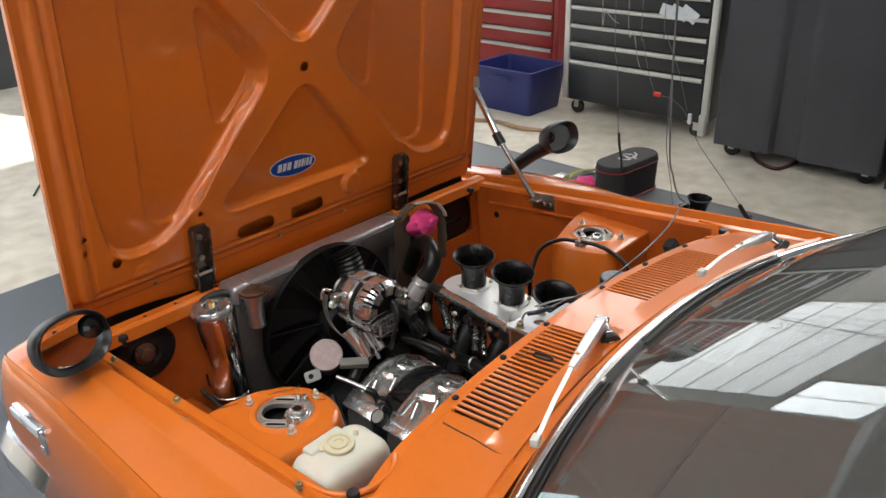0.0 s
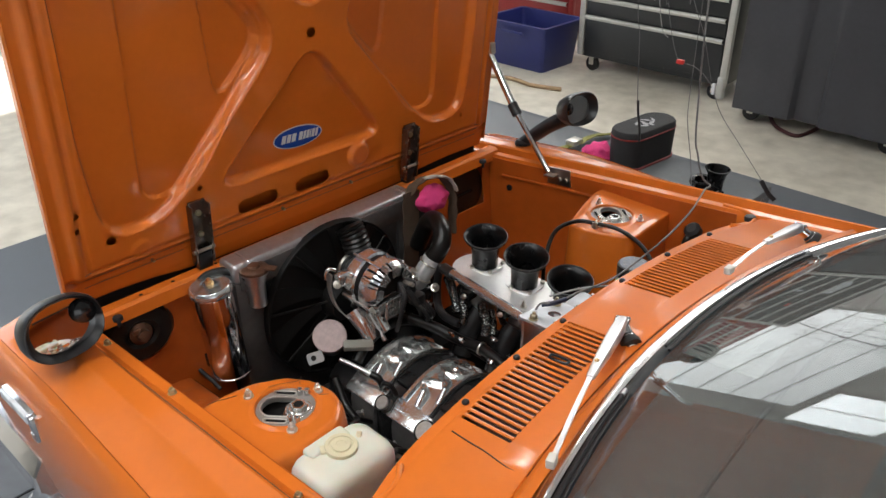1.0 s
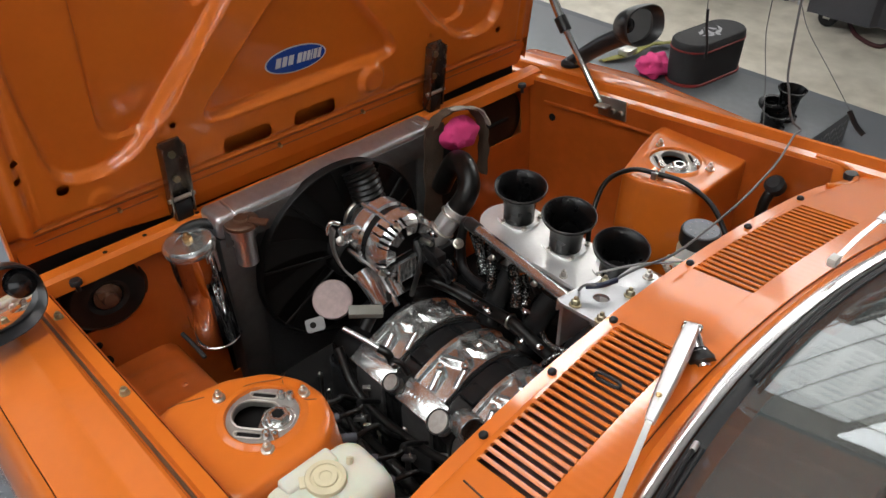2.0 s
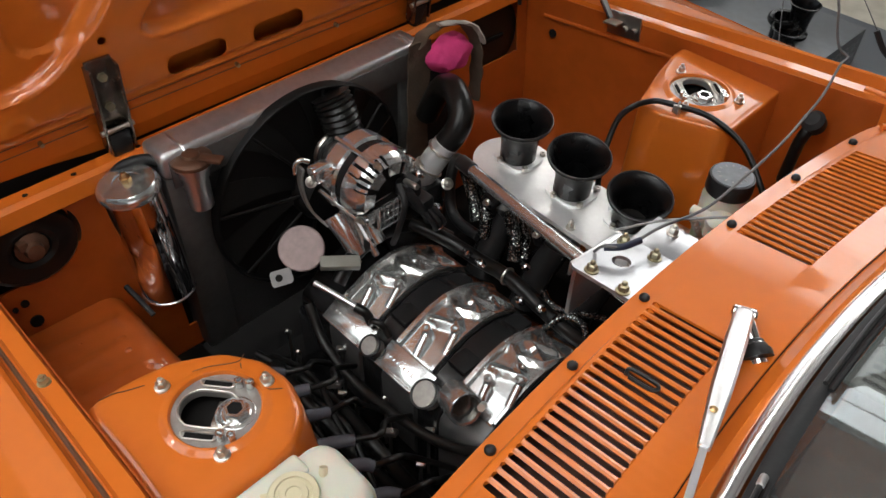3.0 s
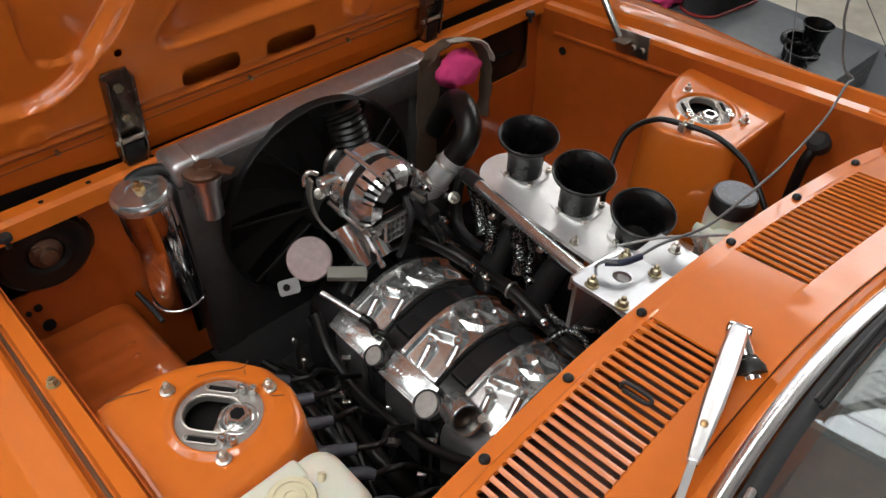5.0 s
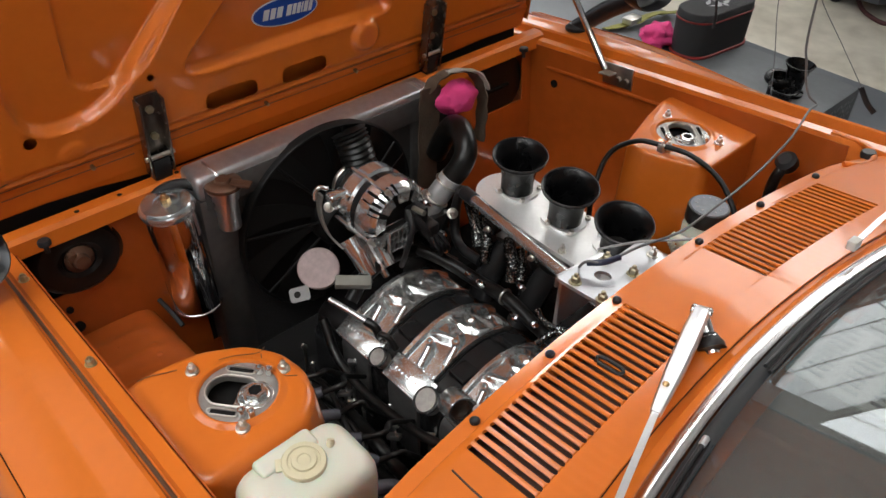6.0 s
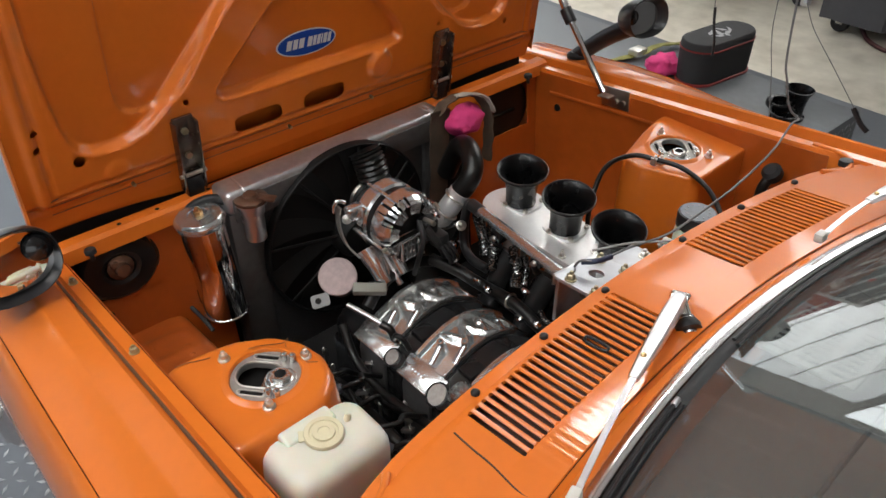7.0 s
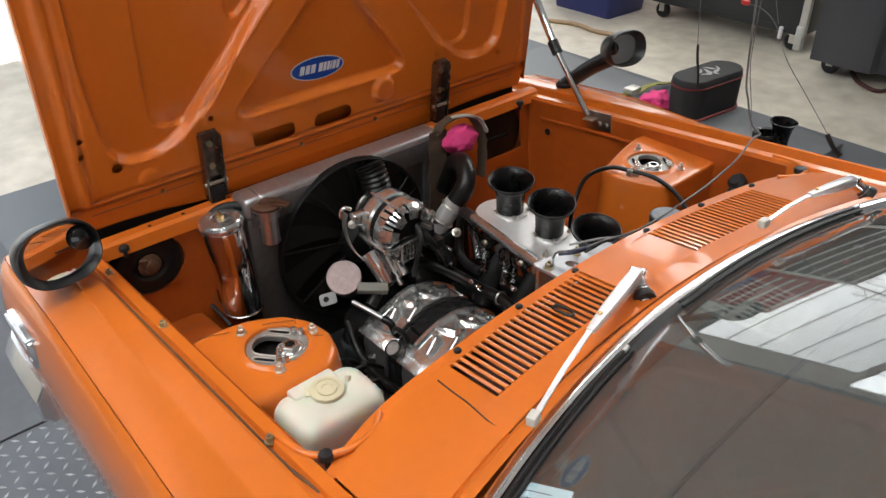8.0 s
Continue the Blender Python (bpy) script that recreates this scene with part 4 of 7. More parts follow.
# rounded corners of the near headlamp opening, and dark sheets as painted shade behind it
for cy, cz, sy, sz, r in ((-0.430, 0.735, -1, 1, 0.046), (-0.430, 0.845, -1, -1, 0.034), (-0.585, 0.735, 1, 1, 0.030)):
    edge = [(cy + sy * r * (1 - math.sin(radians(9 * k))), cz + sz * r * (1 - math.cos(radians(9 * k)))) for k in range(11)]
    bm = new_bm()
    outline = [(cy - sy * 0.002, cz - sz * 0.002)] + edge
    prism(bm, [(y, z) for y, z in outline], 0.004, Matrix(((0, 0, 1, 0.0485), (1, 0, 0, 0), (0, 1, 0, 0), (0, 0, 0, 1))))
    part("opening_corner", bm, ORANGE_SHADED, car)
# dark sheets added either side of the radiator, in place of shaded space
part("side_shade", box(new_bm(), 0.020, 0.024, -0.425, -0.232, 0.42, 0.815, 0.001), DARK, car, "dark sheet added for the shade beside the radiator")
part("gap_shade", box(new_bm(), 0.056, 0.060, 0.214, 0.325, 0.42, 0.822, 0.001), DARK, car, "black sheet added for the shade at the radiator's far end")
part("recess_shade", box(new_bm(), 0.000, 0.006, -0.600, -0.415, 0.70, 0.842, 0.002), DARK, car, "dark sheet standing in for the shade inside the headlamp recess")
# headlamp recesses behind the support panel: a rubber boot, and an open dark one
for y, z, open_one in ((-0.492, 0.79, False), (0.475, 0.772, True)):
    m = along((0.040, y, z), (-1, 0, 0))
    bm = new_bm()
    if open_one:
        lathe(bm, [(0.072, -0.002), (0.075, 0.0), (0.070, 0.02), (0.050, 0.07), (0.02, 0.09)], m, 28)
    else:
        lathe(bm, [(0.022, 0.01), (0.028, -0.014), (0.036, -0.018), (0.050, -0.014), (0.064, -0.016), (0.073, -0.008), (0.075, 0.004), (0.070, 0.02), (0.050, 0.07), (0.02, 0.09)], m, 32)
        for v in bm.verts:
            v.co.z = z + (v.co.z - z) * 0.86
    bucket = part("headlamp_bucket", bm, LEAD_BLACK, car, "black rubber headlamp boot")
    holder = new_bm()
    if open_one:
        box(holder, 0.020, 0.046, y - 0.052, y + 0.030, z - 0.012, z - 0.002, 0.003)
        box(holder, 0.016, 0.040, y - 0.03, y + 0.01, z + 0.012, z + 0.030, 0.004)
    else:
        lathe(holder, [(0.022, -0.006), (0.024, -0.014), (0.014, -0.020), (0.012, -0.030), (0.006, -0.031)], m, 14)
        box(holder, 0.050, 0.064, y - 0.018, y - 0.004, z + 0.004, z + 0.018, 0.002)
    part("bulb_holder", holder, DARK if open_one else RUSTY, bucket, "brown corroded bulb holder")
    # dark sheet added at the recess's back in place of its shade
    part("bucket_shade", box(new_bm(), -0.10, -0.095, y - 0.09, y + 0.09, z - 0.09, z + 0.07), DARK, bucket)
part("wing_hole", cyl(new_bm(), (0.123, 0.5735, 0.767), (0.123, 0.570, 0.767), 0.009, seg=16), DARK, car)
for x, y, z in ((0.150, -0.5695, 0.745), (0.30, -0.569, 0.690)):
    part("wing_hole", cyl(new_bm(), (x, y - 0.004, z), (x, y + 0.0045, z), 0.0045, seg=12), DARK, car)
for y, z, r in ((-0.529, 0.668, 0.010), (-0.533, 0.706, 0.006), (-0.548, 0.703, 0.004)):
    part("panel_hole", cyl(new_bm(), (0.049, y, z), (0.0525, y, z), r, seg=16), DARK, car)
part("wing_ridge", hose(new_bm(), [(0.10, 0.572, 0.800), (0.25, 0.572, 0.802), (0.42, 0.572, 0.803), (0.56, 0.572, 0.803)], 0.0045, 8, 4), ORANGE_SHADED, car, "pressed ridge in the inner wing")

for x, y, r in ((0.155, -0.452, 0.010), (0.182, -0.455, 0.007), (0.235, -0.448, 0.008), (0.120, -0.500, 0.005)):
    part("paint_blister", lathe(new_bm(), [(r, -0.002), (r * 0.9, 0.0006), (r * 0.5, 0.0022), (r * 0.15, 0.0026)], Matrix.Translation((x, y, 0.645)), 16), ORANGE_SHADED, car)
part("wing_hook", hose(new_bm(), [(0.052, -0.392, 0.648), (0.085, -0.388, 0.636), (0.115, -0.385, 0.622)], 0.0045, 8, 4), BLACK_RUBBER, car, "black rubber edging on the ledge")

# ---- suspension towers ----


def tower(side, poly, name_label):
    c = Vector((0.527, side * 0.470))
    top, n = 0.832, 64 if side < 0 else 96
    rim = []
    for k in range(n):
        a = 2 * math.pi * k / n
        d = Vector((math.cos(a), math.sin(a)))
        best = 9.0
        for i in range(len(poly)):
            p, q = Vector(poly[i - 1]) - c, Vector(poly[i]) - c
            e = q - p
            den = d.x * e.y - d.y * e.x
            if abs(den) > 1e-9:
                t = (p.x * e.y - p.y * e.x) / den
                u = (p.x * d.y - p.y * d.x) / den
                if t > 0 and -1e-6 <= u <= 1 + 1e-6:
                    best = min(best, t)
        rim.append((d, best))
    smooth_r = [sum(rim[(k + j) % n][1] for j in (-1, 0, 1)) / 3 for k in range(n)] if side < 0 else [r for _, r in rim]
    if side < 0:
        edge = ((1, -0.014, -0.0014), (1, -0.006, -0.0034), (1, -0.001, -0.0085), (1, 0.001, -0.016), (1, 0.012, -0.10), (1, 0.03, -0.40))
    else:
        edge = ((1, -0.0055, -0.0014), (1, -0.0028, -0.0022), (1, -0.0006, -0.0046), (1, 0.0, -0.0090), (1, 0.003, -0.10), (1, 0.012, -0.40))
    rings = []
    for f, off, z in ((0, 0.0480, -0.010), (0, 0.0480, 0.0), (0, 0.0500, 0.0025), (0, 0.054, 0.0025), (0, 0.059, -0.001), (0, 0.061, -0.001), (1, -0.021, -0.0012), *edge):
        rings.append([(c.x + rim[k][0].x * (smooth_r[k] * f + off), c.y + rim[k][0].y * (smooth_r[k] * f + off), top + z) for k in range(n)])
    bm = new_bm()
    sweep(bm, rings, True)
    t = part("strut_tower", bm, ORANGE, car_bay, name_label, 45)
    m = Matrix.Translation((c.x, c.y, top - 0.007)) @ pose(0, 0, 0, 0, 0, -40 * side)
    # slotted camber plate with its nut and clamp screws
    bm = new_bm()
    o, i = [], []
    for k in range(40):
        a = 2 * math.pi * k / 40
        o.append((0.0495 * math.cos(a), 0.0495 * math.sin(a)))
        sx = -0.012 + (0.014 if math.cos(a) > 0 else -0.006)
        i.append((sx + 0.0215 * math.cos(a), 0.0225 * math.sin(a)))
    rows = sweep(bm, [[m @ Vector((x, y, 0)) for x, y in o], [m @ Vector((x, y, 0.0045)) for x, y in o], [m @ Vector((x, y, 0.0045)) for x, y in i], [m @ Vector((x, y, -0.004)) for x, y in i]], True)
    part("camber_plate", bm, PLATE_GREY, t, "slotted alloy camber plate")
    bm = new_bm()
    hose(bm, [m @ Vector((-0.012 + (0.014 if math.cos(a) > 0 else -0.006) + 0.023 * math.cos(a), 0.024 * math.sin(a), 0.006)) for a in [radians(d) for d in range(0, 361, 20)]], 0.0013, 8, 2)
    part("slot_rim", bm, STEEL, t)
    bm = new_bm()
    box(bm, -0.004, 0.030, -0.018, 0.018, -0.012, -0.002, 0.003, m)
    part("slider", bm, STEEL_DARK, t)
    for dy in (-0.034, 0.034):
        part("slot", box(new_bm(), -0.024, 0.007, dy - 0.0034, dy + 0.0034, 0.0044, 0.0050, 0.0002, m), DARK, t)
    bm = new_bm()
    mm = m @ Matrix.Translation((0.022, 0.001 * side, 0.0))
    lathe(bm, [(0.021, -0.004), (0.0225, 0.004), (0.0205, 0.005), (0.017, 0.001), (0.0165, 0.005), (0.0150, 0.006)], mm, 28)
    lathe(bm, [(0.0140, 0.003), (0.0140, 0.0125), (0.0125, 0.0140), (0.0088, 0.0140), (0.0082, 0.010)], mm, 6)
    part("strut_nut", bm, POLISHED, t, "steel strut nut on a cup washer", 25)
    part("nut_bore", cyl(new_bm(), mm @ Vector((0, 0, 0.008)), mm @ Vector((0, 0, 0.0135)), 0.0078, seg=16), DARK, t)
    for dy in (-0.034, 0.034):
        bm = new_bm()
        hose(bm, [m @ Vector(p) for p in ((-0.024, dy - 0.0045, 0.006), (0.006, dy - 0.0045, 0.006), (0.010, dy, 0.006), (0.006, dy + 0.0045, 0.006), (-0.024, dy + 0.0045, 0.006), (-0.028, dy, 0.006), (-0.024, dy - 0.0045, 0.006))], 0.0010, 8, 3)
        part("slot_rim", bm, STEEL, t)
        for dx in (0.016, 0.028):
            bm = new_bm()
            lathe(bm, [(0.0048, 0), (0.0048, 0.011), (0.0028, 0.011), (0.0026, 0.006)], m @ Matrix.Translation((dx, dy, 0.005)), 12)
            part("cap_screw", bm, POLISHED, t)
    # dark disc below the plate: the tower's inner shade, painted on
    part("tower_shade", cyl(new_bm(), (c.x, c.y, top - 0.030), (c.x, c.y, top - 0.026), 0.06), DARK, t)
    return t


def hex_bolt(parent, p, r=0.0075, d=(0, 0, 1), mat=None, stud=True):
    bm = new_bm()
    m = along(p, d)
    lathe(bm, [(r * 1.40, -0.001), (r * 1.40, 0.0012), (r * 1.1, 0.0018)], m, 20)
    lathe(bm, [(r, 0.0015), (r, 0.0085), (r * 0.75, 0.0100)], m, 6)
    if stud:
        lathe(bm, [(r * 0.5, 0.009), (r * 0.5, 0.014), (r * 0.3, 0.015)], m, 10)
    return part("bolt", bm, mat or STEEL, parent, "zinc-plated bolt", 30)


car_bay = thing("suspension_mounts", "orange strut towers of the engine bay with slotted camber plates", "strut tower", (0.527, 0, 0.45))
t1 = tower(-1, [(0.425, -0.580), (0.425, -0.515), (0.432, -0.470), (0.460, -0.420), (0.50, -0.393), (0.545, -0.386), (0.588, -0.398), (0.616, -0.430), (0.622, -0.47), (0.622, -0.580)], "orange strut tower with a rounded top")
t2 = tower(1, [(0.425, 0.580), (0.425, 0.545), (0.440, 0.48), (0.474, 0.372), (0.484, 0.364), (0.520, 0.364), (0.612, 0.398), (0.626, 0.412), (0.622, 0.55), (0.620, 0.580)], "orange strut tower with a squared top")
for x, y in ((0.462, -0.497), (0.533, -0.409), (0.580, -0.496)):
    hex_bolt(t1, (x, y, 0.8320), 0.0062)
for x, y in ((0.471, 0.500), (0.590, 0.492), (0.540, 0.405)):
    hex_bolt(t2, (x, y, 0.8320), 0.0062)
for pts in (((0.432, -0.556), (0.434, -0.541), (0.440, -0.528), (0.447, -0.510)), ((0.466, -0.462), (0.472, -0.445), (0.488, -0.418), (0.484, -0.406)), ((0.492, -0.416), (0.502, -0.420), (0.516, -0.418), (0.531, -0.420), (0.543, -0.414), (0.553, -0.402))):
    part("paint_crack", hose(new_bm(), [(x, y, 0.8317) for x, y in pts], 0.0006, 6, 4), SEAL_GREY, t1)

# ---- radiator, fan, expansion can ----
TANK = material("welded_tank_alloy", (0.62, 0.63, 0.65), 0.30, 0.85, vary=0.14, grain=80, bump=0.06)
rad = thing("radiator", "alloy radiator with a polished top tank and side tanks", "radiator", (0.09, -0.04, 0.45))
part("top_tank", box(new_bm(), 0.055, 0.118, -0.300, 0.216, 0.805, 0.851, 0.010, seg=3), TANK, rad, "welded alloy top tank")
CORE = material("radiator_core", (0.15, 0.15, 0.15), 0.38, 0.8, vary=0.3, grain=300, bump=0.5, bump_scale=500)
part("core", box(new_bm(), 0.066, 0.106, -0.240, 0.165, 0.42, 0.805), CORE, rad, "dark finned core")
part("side_tank", box(new_bm(), 0.060, 0.114, -0.300, -0.238, 0.42, 0.806, 0.006), DULL_ALLOY, rad)
part("side_tank", box(new_bm(), 0.060, 0.114, 0.163, 0.216, 0.42, 0.806, 0.006), DULL_ALLOY, rad)
part("tank_face", box(new_bm(), 0.1175, 0.1200, -0.290, 0.206, 0.790, 0.838, 0.001), DULL_ALLOY, rad, "dull grey face of the top tank")
part("weld", hose(new_bm(), [(0.070, -0.262, 0.8515), (0.095, -0.263, 0.852), (0.114, -0.262, 0.848), (0.1195, -0.262, 0.835)], 0.0028, 8, 5), BRUSHED, rad, "bright weld bead")
for y in (0.185, 0.196):
    part("weld", hose(new_bm(), [(0.075, y, 0.8515), (0.100, y + 0.002, 0.852), (0.117, y, 0.846)], 0.0026, 8, 4), BRUSHED, rad)
bm = new_bm()
lathe(bm, [(0.019, 0), (0.019, 0.055), (0.0225, 0.058), (0.0225, 0.075), (0.029, 0.077), (0.029, 0.083), (0.024, 0.085)], Matrix.Translation((0.128, -0.259, 0.749)), 28)
part("filler_neck", bm, BRUSHED, rad, "alloy filler neck")
bm = new_bm()
lathe(bm, [(0.031, 0), (0.031, 0.006), (0.027, 0.009), (0.014, 0.010), (0.012, 0.014), (0.004, 0.015)], Matrix.Translation((0.128, -0.259, 0.832)), 28)
box(bm, 0.015, 0.050, -0.009, 0.009, 0.006, 0.012, 0.002, Matrix.Translation((0.128, -0.259, 0.832)) @ pose(0, 0, 0, 0, 0, 35))
part("pressure_cap", bm, RUSTY, rad, "brown pressure cap with a lever")
part("neck_pipe", hose(new_bm(), [(0.128, -0.259, 0.782), (0.105, -0.262, 0.79), (0.09, -0.264, 0.79)], 0.016), BRUSHED, rad)

FAN_BLACK = material("dusty_fan_plastic", (0.010, 0.0098, 0.0095), 0.5, vary=0.2, bump=0.05, spec=0.15)
fan = thing("radiator_fan", "black plastic electric radiator fan", "fan", (0.14, -0.05, 0.67))
FC = Vector((0.125, -0.052, 0.668))
mf = along(FC, (1, 0, 0))
part("shroud", lathe(new_bm(), [(0.187, -0.012), (0.194, -0.012), (0.194, 0.004), (0.192, 0.007), (0.188, 0.006), (0.186, -0.008)], mf, 56, False), FAN_BLACK, fan)
part("motor", lathe(new_bm(), [(0.048, 0.0), (0.048, 0.030), (0.040, 0.040), (0.015, 0.043)], mf, 28), FAN_BLACK, fan)
for k in range(10):
    bm = new_bm()
    a0 = 2 * math.pi * k / 10
    rows = []
    for j in range(6):
        r = 0.045 + 0.143 * j / 5
        rows.append([mf @ Vector((r * math.cos(a0 + w + 0.25 * j / 5), r * math.sin(a0 + w + 0.25 * j / 5), h)) for w, h in ((-0.14, -0.002), (0.0, 0.004), (0.14, 0.008))])
    sweep(bm, rows)
    part("blade", thicken(bm, 0.002), FAN_BLACK, fan)
for k in range(8):
    a = 2 * math.pi * (k + 0.5) / 8
    part("strut", cyl(new_bm(), mf @ Vector((0.045 * math.cos(a), 0.045 * math.sin(a), 0.024)), mf @ Vector((0.188 * math.cos(a + 0.2), 0.188 * math.sin(a + 0.2), 0.004)), 0.0028, seg=8), FAN_BLACK, fan)
part("backing", lathe(new_bm(), [(0.001, -0.006), (0.191, -0.006), (0.191, -0.003), (0.001, -0.003)], mf, 40), DARK, fan)

can = thing("expansion_can", "tall chromed overflow can with a domed lid", "canister", (0.112, -0.339, 0.60))
mc = Matrix.Translation((0.112, -0.339, 0.604)) @ pose(0, 0, 0, 3, -2, 0)
part("body", lathe(new_bm(), [(0.036, 0.0), (0.041, 0.003), (0.041, 0.205), (0.039, 0.208)], mc, 48), CHROME, can, "polished can body")
part("lid", lathe(new_bm(), [(0.041, 0.206), (0.0445, 0.208), (0.0460, 0.213), (0.0450, 0.220), (0.040, 0.2255), (0.020, 0.2275), (0.019, 0.2260), (0.010, 0.2265)], mc, 48), POLISHED, can, "domed polished lid")
part("nut", lathe(new_bm(), [(0.0085, 0.226), (0.0085, 0.233), (0.006, 0.234), (0.0045, 0.240), (0.003, 0.241)], mc, 6), RUST_ZINC, can)
part("base_ring", torus(new_bm(), mc @ Vector((0, 0, 0.006)), (0, 0, 1), 0.041, 0.0025), CHROME, can)
part("hose", hose(new_bm(), [(0.072, -0.372, 0.795), (0.066, -0.358, 0.815), (0.068, -0.335, 0.828), (0.082, -0.305, 0.832), (0.108, -0.285, 0.825), (0.122, -0.270, 0.815)], 0.009), BLACK_RUBBER, can)
part("bracket", box(new_bm(), 0.052, 0.10, -0.372, -0.328, 0.615, 0.645, 0.002), BLACK_PAINT, can)

# ---- the engine ----
engine = thing("engine", "three-rotor engine with polished housings, black plates and three intake trumpets", "engine", (0.45, 0, 0.315))
SEC = [(-0.170, 0.40), (-0.176, 0.545), (-0.172, 0.562), (-0.160, 0.574), (-0.130, 0.592), (-0.100, 0.606), (-0.068, 0.617), (-0.035, 0.620), (0.000, 0.614), (0.032, 0.600), (0.060, 0.582), (0.085, 0.560), (0.105, 0.525), (0.115, 0.40)]


def slab(x0, x1, grow=0.0, bevel=0.004):
    """A plate of the engine's section between two stations."""
    bm = new_bm()
    rows = []
    for x, g in ((x0, grow - bevel), (x0 + bevel, grow), (x1 - bevel, grow), (x1, grow - bevel)):
        rows.append([(x, y * (1 + g * 4) if z < 0.5 else y * (1 + g * 5) - g * 0.2, z + g if z > 0.45 else z) for y, z in SEC])
    r = sweep(bm, rows)
    bm.faces.new(r[0]), bm.faces.new(r[-1])
    return bm


def crest(y):
    """The height of the housings' top at y."""
    for (a, za), (b, zb) in zip(SEC[1:-1], SEC[2:-1]):
        if a <= y <= b:
            return za + (zb - za) * (y - a) / (b - a)
    return 0.5


def crown(x0, seed):
    """The cast top of a housing: raised rims, zigzag ridges and hollow pockets between them."""
    zig = [(0.014, -0.080), (0.060, -0.062), (0.030, -0.040), (0.066, -0.018), (0.024, 0.002), (0.062, 0.022), (0.030, 0.042), (0.064, 0.058)]
    spurs = [((0.030, -0.040), (0.012, -0.030)), ((0.066, -0.018), (0.072, 0.0)), ((0.024, 0.002), (0.010, 0.016)), ((0.030, 0.042), (0.012, 0.052))]
    segs = list(zip(zig, zig[1:])) + spurs
    pockets = [((0.040, -0.012), 0.0075), ((0.044, 0.030), 0.007), ((0.048, -0.050), 0.006)]
    NX, NR = 54, 110
    rows = []
    for i in range(NR + 1):
        y = -0.138 + 0.223 * i / NR
        row = []
        for j in range(NX + 1):
            x = 0.081 * j / NX
            h = 0.0
            for e, w in ((x, 0.0065), (0.081 - x, 0.005)):
                h = max(h, 0.0085 * min(1.0, max(0.0, (w - abs(e - w * 0.5)) / (w * 0.35))) if e < w * 1.5 else 0.0)
            inner = 0.0
            for (ax, ay), (bx, by) in segs:
                dx, dy = bx - ax, by - ay
                t = max(0, min(1, ((x - ax) * dx + (y - ay) * dy) / (dx * dx + dy * dy)))
                dist = math.hypot(x - ax - t * dx, y - ay - t * dy)
                inner = max(inner, 0.0075 - 0.62 * dist)
            for (cx, cy), r in pockets:
                inner -= 0.005 * max(0.0, 1 - math.hypot(x - cx, y - cy) / r)
            inner += 0.0012 * noise.noise(Vector((x * 70, y * 70, seed * 3.1)))
            edge = min(1.0, max(0.0, (y + 0.090) / 0.012))
            z = crest(y) - 0.003 + max(h, inner * edge)
            row.append((x0 + x, y, z))
        rows.append([(x0, y, crest(y) - 0.012)] + row + [(x0 + 0.081, y, crest(y) - 0.012)])
    bm = new_bm()
    r = sweep(bm, rows)
    for v in r[0] + r[-1]:
        v.co.z = min(v.co.z, crest(v.co.y) - 0.004)
    return bm


part("front_cover", slab(0.215, 0.300, -0.012), BLACK_PAINT, engine, "black front cover")
for x0, x1 in ((0.386, 0.436), (0.517, 0.567), (0.648, 0.74)):
    iron = part("side_plate", slab(x0, x1, -0.006), BLACK_PAINT, engine, "gloss black side plate")
    for y in (-0.09, 0.02):
        bm = new_bm()
        box(bm, x0 + 0.008, x1 - 0.006, y - 0.022, y + 0.022, crest(y) - 0.016, crest(y) - 0.002, 0.003, None)
        part("boss", bm, BLACK_PAINT, iron)
